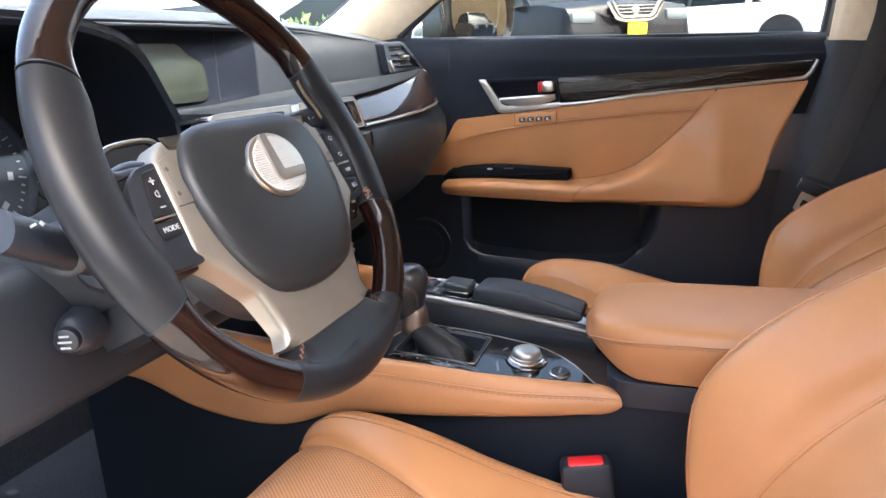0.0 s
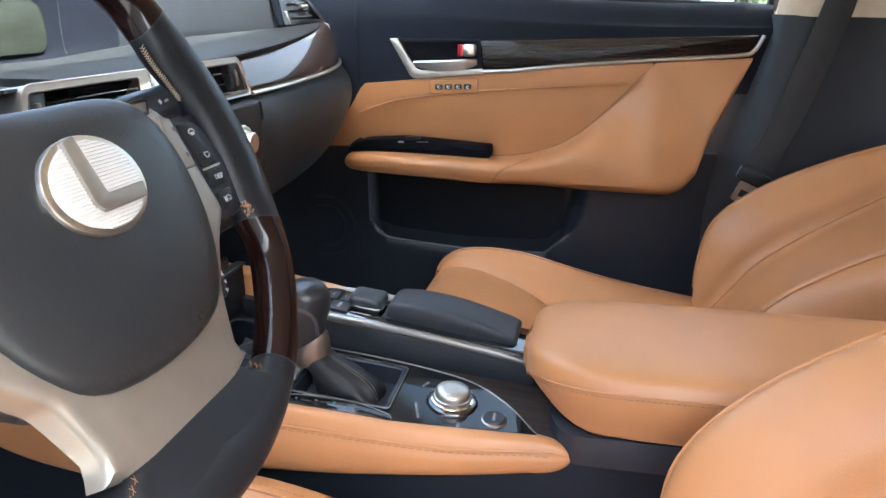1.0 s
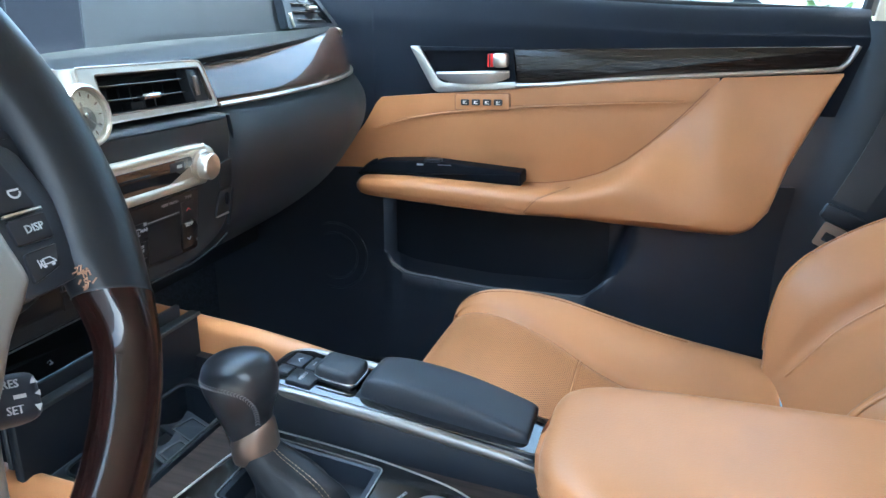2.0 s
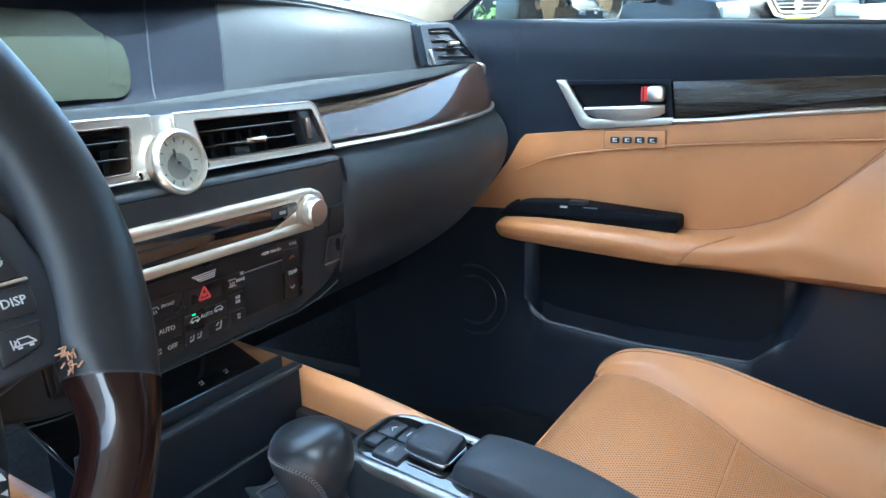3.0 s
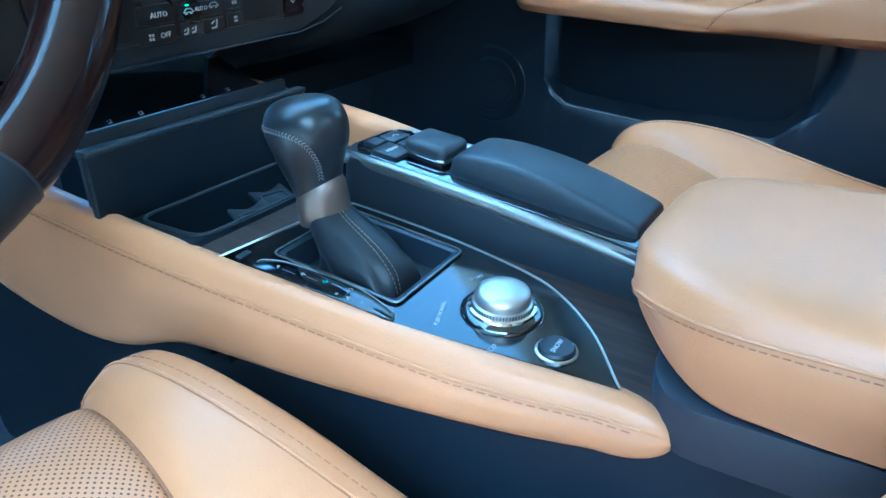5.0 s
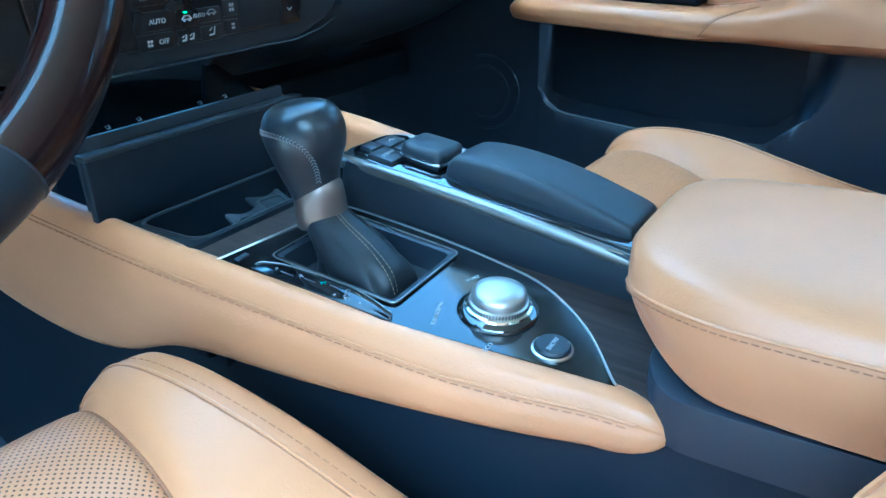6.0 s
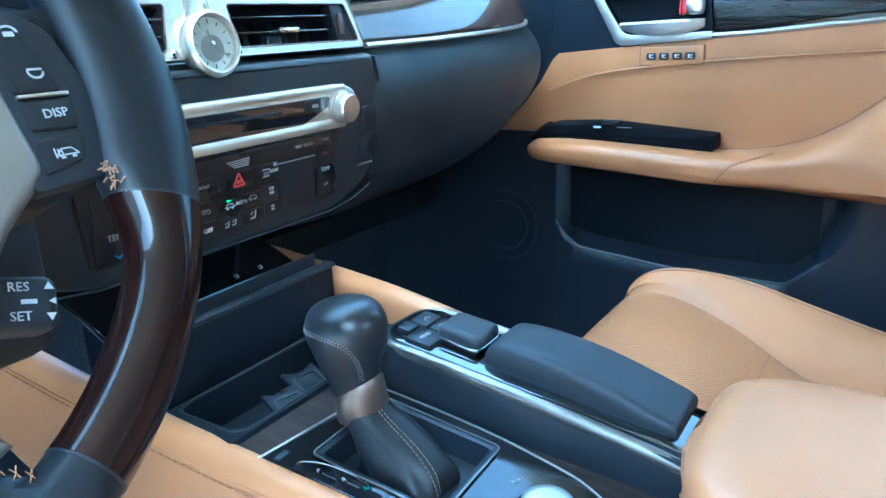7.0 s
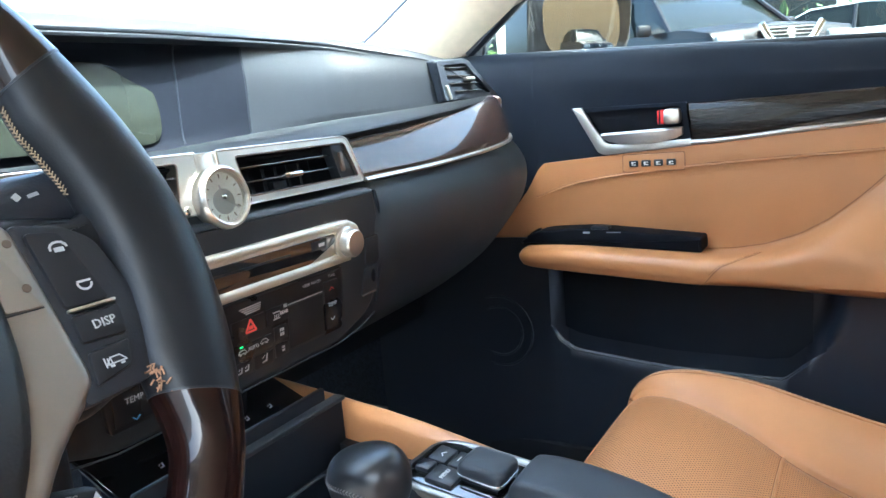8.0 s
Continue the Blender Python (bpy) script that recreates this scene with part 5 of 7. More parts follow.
rows = []
for y in (-0.262, -0.18, -0.05, 0.10, 0.25, 0.40, 0.515, 0.53, 0.60, 0.68, 0.75, 0.82):
    z = sill(y)
    inn = 0.0 if y < 0.45 else 0.10 * (y - 0.45) ** 1.5
    zb = 0.87 if y < 0.52 else 0.73
    rows.append([(0.812, y, z + 0.004), (0.790, y, z + 0.004), (0.772, y, z), (0.760 - inn, y, z - 0.012), (0.751 - inn, y, z - 0.035), (0.748 - inn, y, (z + 0.97) / 2 - 0.012), (0.750 - inn, y, 0.955), (0.752 - inn, y, zb)])
part("upper_panel", shell(surf(rows, 5, 5), 0.008, (-1, 0, 0)), DOOR_BLACK, door, "black soft upper panel")
part("belt_seal", rbox((0.797, 0.22, 0.0), (0.010, 1.0, 0.010), 0.003, m=Matrix.Translation((0, 0, 1.040)) @ Matrix.Rotation(radians(3.2), 4, "X")), HARD, door, "black rubber window seal")


def on_door(x):
    """Local y, z outline coordinates on a plane at x that looks into the cabin: local x runs rearwards."""
    return Matrix(((0, 0, -1, x), (-1, 0, 0, 0), (0, 1, 0, 0), (0, 0, 0, 1)))


def yz(pts):
    return [(-y, z) for y, z in pts]


# tan insert above the armrest
def interp(y, ys, zs):
    return float(np.interp(y, ys, zs))


TOPY = [-0.232, 0.106, 0.205, 0.403, 0.515, 0.540, 0.580, 0.634]
TOPZ_ = [0.936, 0.919, 0.909, 0.894, 0.885, 0.842, 0.795, 0.752]
SEY = [-0.057, -0.010, 0.036, 0.075, 0.115, 0.16, 0.205, 0.25, 0.634]
SEZ = [0.922, 0.868, 0.822, 0.789, 0.764, 0.748, 0.740, 0.738, 0.740]
def insert_x(y, z):
    stl = interp(y, [-0.02, 0.10, 0.29, 0.44, 0.55], [0.887, 0.882, 0.870, 0.852, 0.815])
    x = 0.7385 + 0.0035 / (1 + math.exp((z - stl) / 0.0035))
    hollow = max(0.0, min(1.0, (0.86 - z) / 0.11))
    front = max(0.0, min(1.0, (0.60 - y) / 0.12)) * max(0.0, min(1.0, (y + 0.02) / 0.15))
    return x + 0.020 * hollow * hollow * front - 0.02 * max(0, y - 0.52)


rows = []
for y in np.concatenate([np.linspace(-0.057, 0.25, 18), np.linspace(0.27, 0.50, 10), np.linspace(0.51, 0.633, 12)]):
    zt, zb = interp(y, TOPY, TOPZ_), min(interp(y, SEY, SEZ), interp(y, TOPY, TOPZ_) - 0.0015)
    row = []
    for v in np.linspace(0, 1, 13):
        z = zt + (zb - zt) * v
        x = insert_x(y, z)
        row.append((x, y, z))
    rows.append(row)
gin = np.array(rows)
ins = part("door_insert", shell(gin, 0.006, (-1, 0, 0)), TAN, door, "tan leather door insert")
stl = cr([(0.7365, 0.525, 0.826), (0.7375, 0.44, 0.853), (0.7378, 0.29, 0.871), (0.738, 0.10, 0.883), (0.7382, -0.012, 0.888)], 10)
part("seam_roll", tube(stl, 0.0016, n=6), TAN, ins)
part("stitching", stitches(stl + np.array((-0.0006, 0, 0.003)), 0.004, 0.002, 0.0005), THREAD_TAN, ins, "brown thread stitching")

# rear sweep that grows out of the armrest
BOY = [-0.232, -0.168, -0.150, -0.125, -0.098, 0.094, 0.245]
BOZ = [0.935, 0.790, 0.722, 0.690, 0.681, 0.688, 0.697]
rows = []
for y in np.concatenate([np.linspace(-0.231, -0.098, 14), np.linspace(-0.08, 0.2465, 20)]):
    zt = interp(y, TOPY, TOPZ_) if y < -0.057 else interp(y, SEY, SEZ)
    zb = min(interp(y, BOY, BOZ), zt - 0.001)
    row = []
    grow = max(0.0, min(1.0, (y + 0.232) / 0.16))
    shelf = max(0.0, min(1.0, (y + 0.05) / 0.22))
    shelf = shelf * shelf * (3 - 2 * shelf)
    x0 = insert_x(y, zt) if y > -0.057 else 0.7365
    x1 = 0.7365 - 0.058 * grow
    for v in np.linspace(0, 1, 25):
        z = zt + (zb - zt) * v ** (1 + 1.6 * shelf)
        q = min(1.0, v / (0.92 - 0.40 * shelf))
        q = q * q * (3 - 2 * q) * (1 - shelf) + math.sin(q * math.pi / 2) * shelf
        x = x0 + (x1 - x0) * q
        under = max(0.0, (zb + 0.020 - z) / 0.020)
        x += (0.030 * grow) * under ** 2.2
        row.append((x, y, z))
    # meets the section of the front pad
    w = max(0.0, min(1.0, (y - 0.05) / 0.19))
    w = w * w * (3 - 2 * w)
    hh = 0.043
    sec = cr([(0.752, y, 0.740), (0.72, y, 0.741), (0.689, y, 0.740 - 0.06 * hh), (0.679, y, 0.740 - 0.25 * hh), (0.677, y, 0.740 - 0.5 * hh), (0.681, y, 0.697 + 0.2 * hh), (0.692, y, 0.697)], 4)
    rows.append([tuple(np.array(p) * (1 - w * min(1.0, j / 5)) + q * w * min(1.0, j / 5)) for j, (p, q) in enumerate(zip(row, sec))])
gsw = np.array(rows)
sweep = part("armrest_sweep", shell(gsw, 0.006, (-1, 0, 0)), TAN, door, "tan leather sweep rising from the armrest")
sl = np.array([(p[0][0] - 0.0008, p[0][1], p[0][2]) for p in gsw if p[0][1] > -0.057])
part("seam_roll", tube(sl, 0.0012, n=6), TAN, sweep)
part("seam_groove", tube(sl + np.array((-0.0003, 0.0022, 0.0014)), 0.0008, n=6), THREAD_TAN, sweep)

# front armrest pad
rows = []
for y, zt, zb, xi in ((0.552, 0.733, 0.727, 0.712), (0.545, 0.742, 0.719, 0.694), (0.525, 0.748, 0.714, 0.684), (0.46, 0.750, 0.7095, 0.679), (0.36, 0.746, 0.7035, 0.677), (0.2480, 0.7400, 0.697, 0.677), (0.2300, 0.7350, 0.702, 0.682)):
    h = zt - zb
    rows.append([(0.752, y, zt), (0.72, y, zt + 0.001), (xi + 0.012, y, zt - 0.06 * h), (xi + 0.002, y, zt - 0.25 * h), (xi, y, zt - 0.5 * h), (xi + 0.004, y, zb + 0.20 * h), (xi + 0.015, y, zb), (0.752, y, zb + 0.002)])
part("armrest_pad", skin(surf(rows, 6, 5), loop_v=True, caps=True), TAN, door, "tan leather front armrest pad")
# slanted seam across the armrest
sn = []
for j in range(4, 25):
    yy = float(np.interp(j, [4, 8, 12, 17, 24], [0.165, 0.190, 0.214, 0.228, 0.2455]))
    sn.append([float(np.interp(yy, gsw[:, j, 1], gsw[:, j, c])) for c in range(3)])
part("seam", tube(np.array(sn) + np.array((-0.0002, 0, 0.0001)), 0.0008, n=6), THREAD_TAN, sweep)
sn2 = np.array(sn)[:14] + np.array((-0.0008, 0.004, 0.0006))
part("seam_stitching", stitches(sn2, 0.004, 0.002, 0.0005), THREAD_TAN, sweep)
pl = [(0.7345, y, interp(y, [0.06, 0.10, 0.135, 0.31, 0.47, 0.495, 0.52], [0.60, 0.572, 0.540, 0.541, 0.556, 0.572, 0.60]) - 0.001) for y in np.linspace(0.112, 0.484, 30)]
part("pocket_edge", tube(np.array(pl) + np.array((0.006, 0, 0)), (0.0016, 0.0014), n=6), SOFT_GREY, door)

# window switch panel
swp = part("switch_panel", prism(rounded(yz([(0.556, 0.748), (0.520, 0.774), (0.42, 0.779), (0.248, 0.765), (0.248, 0.742), (0.40, 0.748)]), [0.01, 0.02, 0.02, 0.004, 0.003, 0.01], 5), -0.055, 0.0, 0.004, 3, m=on_door(0.712)), SURROUND, door, "satin black window switch panel")
part("window_switch", rbox((0.712, 0.405, 0.7805), (0.018, 0.030, 0.006), 0.002), HARD, swp)
part("switch_mark", rbox((0.7115, 0.430, 0.7715), (0.001, 0.012, 0.0030), 0.0), BRIGHT_PRINT, swp)
part("switch_marks_far", rbox((0.7115, 0.385, 0.7725), (0.001, 0.024, 0.0010), 0.0), PRINT, swp)

# wood strip and bright trim
part("wood_strip", prism(rounded(yz([(0.273, 0.969), (-0.240, 0.976), (-0.226, 0.944), (-0.06, 0.934), (0.105, 0.9225), (0.266, 0.910)]), [0.001, 0.006, 0.004, 0.02, 0.02, 0.001], 6), -0.01, 0.0, 0.003, 3, m=on_door(0.7395)), WOOD_DOOR, door, "glossy dark wood strip")
trim = cr([(0.7385, 0.268, 0.9095), (0.7385, 0.205, 0.9125), (0.7385, 0.105, 0.9215), (0.7385, -0.06, 0.932), (0.7385, -0.205, 0.9405), (0.7385, -0.230, 0.9475), (0.7385, -0.242, 0.966), (0.7385, -0.246, 0.976)], 6)
part("bright_trim", tube(trim, (0.004, 0.0042), n=8, up=(1, 0, 0)), KNOB_SILVER, door, "satin metal trim line")
hb_o = rounded(yz([(0.453, 0.973), (0.273, 0.971), (0.266, 0.909), (0.402, 0.8965)]), [0.004, 0.002, 0.002, 0.012], 5)
hb_i = rounded(yz([(0.434, 0.966), (0.282, 0.9665), (0.276, 0.917), (0.396, 0.9105)]), [0.006, 0.006, 0.012, 0.020], 5)
part("handle_recess", prism(hb_o, -0.02, -0.004, m=on_door(0.745)), SURROUND, door, "black handle recess")
hand = part("handle_bezel", frame_prism(hb_o, hb_i, -0.016, 0.0, m=on_door(0.7385)), DOOR_BLACK, door, "black handle bezel")
part("bezel_edge", prism(rounded(yz([(0.454, 0.974), (0.438, 0.974), (0.420, 0.945), (0.398, 0.9125), (0.340, 0.9125), (0.266, 0.9155), (0.266, 0.9050), (0.340, 0.9000), (0.402, 0.8955), (0.413, 0.901)]), [0.003, 0.002, 0.02, 0.010, 0.02, 0.0, 0.0, 0.02, 0.006, 0.004], 4), -0.006, 0.0035, 0.0015, 2, m=on_door(0.7372)), KNOB_SILVER, hand, "broad satin metal edge")
rows = []
for k, y in enumerate(np.linspace(0.405, 0.278, 12)):
    b = 0.013 * math.sin(math.pi * k / 11) ** 0.6
    zt, zb = 0.9305 + 0.004 * k / 11, 0.9225 - b * 0.9
    xx = 0.730 - 0.006 * math.sin(math.pi * k / 11)
    rows.append([(0.740, y, zt), (xx + 0.002, y, zt), (xx, y, zt - 0.003), (xx + 0.001, y, (zt + zb) / 2), (xx + 0.004, y, zb), (0.740, y, zb)])
part("pull_handle", skin(rows, loop_v=True, caps=True), KNOB_SILVER, hand, "satin silver pull handle")
part("lock_knob", rbox((0.7275, 0.291, 0.9515), (0.018, 0.026, 0.024), 0.006), SATIN, hand, "silver lock knob")
part("lock_mark", rbox((0.7305, 0.3085, 0.951), (0.012, 0.010, 0.022), 0.002), RED, hand, "red lock mark")
part("lock_slot", rbox((0.7295, 0.3095, 0.951), (0.012, 0.0020, 0.023), 0.0), HARD, hand)

# seat memory switch
part("memory_gap", prism(rounded(yz([(0.3735, 0.895), (0.275, 0.897), (0.275, 0.8675), (0.3735, 0.8655)]), 0.004, 4), -0.006, 0.0006, m=on_door(0.7378)), THREAD_TAN, door)
mem = part("memory_switch", prism(rounded(yz([(0.372, 0.8935), (0.2765, 0.8955), (0.2765, 0.869), (0.372, 0.867)]), 0.004, 4), -0.006, 0.0022, 0.001, m=on_door(0.7378)), TAN, door, "tan plate with four memory buttons")
for k in range(4):
    bt = part("memory_button", rbox((0.7347, 0.3545 - 0.0195 * k, 0.8800 + 0.0003 * k), (0.004, 0.0150, 0.0105), 0.0040), HARD, mem)
    bk = bmesh.new()
    rbox((0.7325, 0.3560 - 0.0195 * k, 0.8812), (0.0004, 0.0030, 0.0034), 0.0, bm=bk); rbox((0.7325, 0.3525 - 0.0195 * k, 0.8822), (0.0004, 0.0030, 0.0012), 0.0, bm=bk); rbox((0.7325, 0.3540 - 0.0195 * k, 0.8782), (0.0004, 0.0075, 0.0012), 0.0, bm=bk)
    part("button_mark", bk, BRIGHT_PRINT, bt)

# lower panel with map pocket
rows = []
for y in np.concatenate([np.linspace(-0.19, 0.02, 7), np.linspace(0.035, 0.16, 19), np.linspace(0.18, 0.46, 8), np.linspace(0.475, 0.525, 11), np.linspace(0.55, 0.86, 8)]):
    front = max(0.0, min(1.0, (0.516 - y) / 0.018))
    lip = interp(y, [0.06, 0.10, 0.135, 0.31, 0.47, 0.495, 0.52], [0.60, 0.572, 0.540, 0.541, 0.556, 0.572, 0.60])
    wav = 0.0 if y < 0.52 else 0.20 * (y - 0.52) ** 1.3
    out = 0.745 - wav + max(0, -y - 0.05) * 0.10
    row = []
    for z in (0.755, 0.72, 0.68, 0.65, 0.62, 0.595):
        z = max(z, lip + 0.012)
        e = front * max(0.0, min(1.0, (y - interp(z, [0.54, 0.57, 0.645, 0.75], [0.096, 0.080, 0.052, 0.040])) / 0.030))
        e = e * e * (3 - 2 * e)
        row.append((out + 0.046 * e, y, z))
    e = front * max(0.0, min(1.0, (y - 0.078) / 0.030))
    e = e * e * (3 - 2 * e)
    row += [(out + 0.048 * e, y, lip + 0.006 - 0.050 * e), (out + 0.004 * e, y, lip + 0.003 - 0.048 * e), (out + 0.001 * e, y, lip + 0.001 - 0.003 * e), (out - 0.003 * e, y, lip), (out - 0.007 * e, y, lip - 0.004), (out - 0.006 * e, y, lip - 0.03), (out, y, 0.44), (out + 0.01, y, 0.34)]
    rows.append(row)
part("lower_panel", shell(np.array(rows), 0.006, (-1, 0, 0)), POCKET_BLACK, door, "black lower panel with map pocket", sharp=50)
# darker sheet just in front of the pocket's back
pocket = [[(0.783, y, z) for z in np.linspace(interp(y, [0.10, 0.135, 0.31, 0.47, 0.495], [0.590, 0.556, 0.556, 0.570, 0.585]), 0.72, 6)] for y in np.linspace(0.098, 0.506, 14)]
part("pocket_back", shell(pocket, 0.003, (-1, 0, 0)), FOOT_BLACK, door, "darker sheet over the back of the map pocket")
for r_ in (0.046, 0.066):
    part("speaker_ring", tube([(0.7345, 0.613 + r_ * math.cos(a_), 0.580 + r_ * math.sin(a_)) for a_ in np.linspace(0, 2 * math.pi, 40, endpoint=False)], 0.0022, n=6, closed=True), POCKET_BLACK, door, "round speaker ring")

# window glass and mirror sail
wrows = [[(0.806 - 0.15 * v ** 1.3, y * (1 - 0.25 * v) - 0.06 * v, sill(y) - 0.03 + (1.38 - sill(y)) * v) for y in np.linspace(-0.24, 0.66, 7)] for v in np.linspace(0, 1, 6)]
pane = part("window_pane", shell(wrows, 0.004, (-1, 0, 0)), TINTED, door, "lightly tinted door window pane")
pane.visible_shadow = False
part("sail_panel", prism(yz([(0.70, 1.070), (0.640, 1.066), (0.628, 1.105), (0.65, 1.108)]), -0.01, 0.0, 0.002, m=on_door(0.785)), HARD, door, "black mirror sail panel")
part("window_frame", tube(cr([(0.790, -0.262, 1.02), (0.765, -0.285, 1.20), (0.685, -0.31, 1.395), (0.67, 0.10, 1.405), (0.725, 0.32, 1.30), (0.775, 0.545, 1.168), (0.79, 0.665, 1.085)], 6), 0.011, n=8), HARD, door, "black window frame")

mir = thing("door_mirror", (0.95, 0.5, 1.1), "black door mirror showing a warm wall behind", "door mirror")
mrm = frame_on((1.010, 0.528, 1.138), (0.843, -0.537, 0), (0, 0, 1))
mo = rounded([(-0.128, -0.082), (0.120, -0.080), (0.143, 0.085), (-0.120, 0.085)], [0.03, 0.06, 0.06, 0.03], 6)
part("housing", prism(mo, -0.08, 0.004, 0.010, 3, m=mrm), GLOSS_BLACK, mir, "gloss black mirror housing")
mg = np.array([(0.094 * math.copysign(abs(math.cos(a)) ** 0.6, math.cos(a)), 0.066 * math.copysign(abs(math.sin(a)) ** 0.6, math.sin(a))) for a in np.linspace(0, 2 * math.pi, 40, endpoint=False)])
convex = [[(x * k, y * k, 0.010 - ((x * k) ** 2 + (y * k) ** 2) / 2.6) for x, y in mg] for k in np.linspace(1, 0.02, 14)]
glass_bm = skin([[(x, y, 0.0) for x, y, z in convex[0]]] + convex, loop_v=True, caps=True)
glass_bm.transform(mrm)
part("mirror_glass", glass_bm, MIRROR, mir, "convex mirror glass")
part("mirror_foot", rbox((0.885, 0.625, 1.062), (0.17, 0.06, 0.035), 0.012), HARD, mir)

# ---- seats ----
def build_seat(name, label, cx, side, y_front, y_back, lift, back_at, recline, sink=0.0):
    """side: +1 when the console lies towards +x. Cushion from y_back to y_front; backrest as profile."""
    seat = thing(name, (cx, (y_front + y_back) / 2, 0.25), label, "car seat")
    P = lambda u, y, z: (cx + u, y, z + lift)
    # cushion shell
    rows = []
    for d, z, bo, wx, uv in ((0.0, 0.40, 0.002, 0.205, 0.176), (0.003, 0.47, 0.006, 0.214, 0.177), (0.010, 0.520, 0.012, 0.221, 0.177), (0.022, 0.543, 0.016, 0.225, 0.177), (0.045, 0.556, 0.020, 0.229, 0.175), (0.080, 0.559, 0.025, 0.232, 0.170), (0.125, 0.551, 0.033, 0.236, 0.162), (0.185, 0.532, 0.043, 0.242, 0.146), (0.26, 0.499, 0.054, 0.248, 0.124), (0.36, 0.466, 0.061, 0.252, 0.116), (0.52, 0.438, 0.060, 0.254, 0.114)):
        y = y_front - d
        wc = wx - 0.026
        bo -= sink * float(np.interp(d, [0.05, 0.12, 0.19, 0.26], [0.0, 0.4, 0.8, 1.0]))
        puff = min(1.0, d / 0.03)
        row = [(wx, y, 0.36), (wx + 0.004, y, z - 0.03), (wx + 0.003, y, z + bo * 0.50), (wx - 0.008, y, z + bo * 0.92), (wc, y, z + bo), (wc - 0.20 * (wc - uv), y, z + bo * 0.93), (wc - 0.62 * (wc - uv), y, z + bo * 0.58), (uv + 0.007, y, z + bo * 0.16 + 0.002 * puff), (uv, y, z - 0.0035 * puff), (uv - 0.007, y, z + 0.0005 * puff), (uv * 0.72, y, z + 0.006 * puff), (0, y, z + 0.009 * puff)]
        rows.append([P(-u, yy, zz) for u, yy, zz in row] + [P(u, yy, zz) for u, yy, zz in reversed(row[:-1])])
    g = surf(rows, 5, 4)
    nu = len(g)
    a, b = 4 * 8, 4 * 14
    cus = part("cushion", shell(g[:, :a + 1], 0.02, (0, 0, 1)), TAN, seat, "tan leather cushion bolster")
    part("cushion_bolster", shell(g[:, b:], 0.02, (0, 0, 1)), TAN, seat, "tan leather cushion bolster")
    cut = 5 * 7 + 3
    nose = 5 * 3
    part("cushion_nose", shell(g[:nose + 1, a:b + 1], 0.02, (0, 0, 1)), TAN, seat, "tan leather cushion nose")
    part("cushion_insert", shell(g[nose:cut + 1, a:b + 1], 0.02, (0, 0, 1)), PERF, seat, "perforated tan leather insert")
    part("cushion_rear", shell(g[cut:, a:b + 1], 0.02, (0, 0, 1)), PERF, seat, "perforated tan leather insert")
    for j in (a, b):
        ln = np.array([g[i][j] for i in range(4, nu)])
        part("insert_seam", tube(ln + np.array((0, 0, 0.0002)), 0.0011, n=6), THREAD_TAN, cus)
    for j0, sgn in ((a, -1), (b, 1)):
        fold = np.array([g[nose - 1 - (k // 4)][j0 + sgn * k] for k in range(0, 11)])
        part("bolster_fold", tube(fold + np.array((0, 0, 0.0002)), 0.0010, n=5), THREAD_TAN, cus)
    cross = np.array([g[cut][j] for j in range(a, b + 1)])
    part("cross_seam", tube(cross + np.array((0, -0.0016, 0.0004)), 0.0017, n=6), TAN, cus)
    part("cross_thread", tube(cross + np.array((0, 0.0006, 0.0004)), 0.0007, n=5), THREAD_TAN, cus)
    part("nose_seam", tube(np.array([g[nose][j] for j in range(a, b + 1)]) + np.array((0, 0, 0.0004)), 0.0010, n=6), TAN, cus)
    part("nose_stitching", stitches(np.array([g[nose - 1][j] for j in range(a + 1, b)]) + np.array((0, 0, 0.0008)), 0.006, 0.003, 0.0008), THREAD_PALE, cus, "pale thread stitching")
    for j, s in ((16, -1), (len(g[0]) - 17, 1)):
        ln = np.array([g[i][j] for i in range(9, nu - 4)])
        part("bolster_piping", tube(ln + np.array((0, 0, 0.0002)), 0.0014, n=6), TAN, cus)
        part("piping_groove", tube(ln + np.array((-s * 0.0018, 0, 0.0)), 0.0006, n=5), THREAD_TAN, cus)
        ln2 = np.array([g[i][j - 2 if s < 0 else j + 2] for i in range(14, nu - 4)])
        part("bolster_stitching", stitches(ln2 + np.array((0, 0, 0.0002)), 0.005, 0.0022, 0.0004), THREAD_TAN, cus, "brown thread stitching")
    part("base", rbox((cx, (y_front + y_back) / 2 - 0.05, 0.33 + lift), (0.42, abs(y_front - y_back) * 0.8, 0.14), 0.02), HARD, seat, "black seat base")
    # backrest: sections up the recline
    rows = []
    for k, (s, w, bo) in enumerate(((0.0, 0.215, 0.030), (0.06, 0.232, 0.070), (0.12, 0.246, 0.095), (0.20, 0.252, 0.095), (0.30, 0.252, 0.080), (0.42, 0.245, 0.055), (0.54, 0.225, 0.030), (0.62, 0.205, 0.018), (0.66, 0.185, 0.002))):
        y, z = np.interp(s, recline[0], recline[1]), np.interp(s, recline[0], recline[2])
        s2 = min(s + 0.02, 0.66)
        dy, dz = np.interp(s2, recline[0], recline[1]) - np.interp(s2 - 0.04, recline[0], recline[1]), np.interp(s2, recline[0], recline[2]) - np.interp(s2 - 0.04, recline[0], recline[2])
        n = np.array((0, dz, -dy)) / math.hypot(dy, dz)
        c = np.array((cx, back_at + y, z + lift))
        q = lambda u, d: tuple(c + np.array((u, 0, 0)) + n * d)
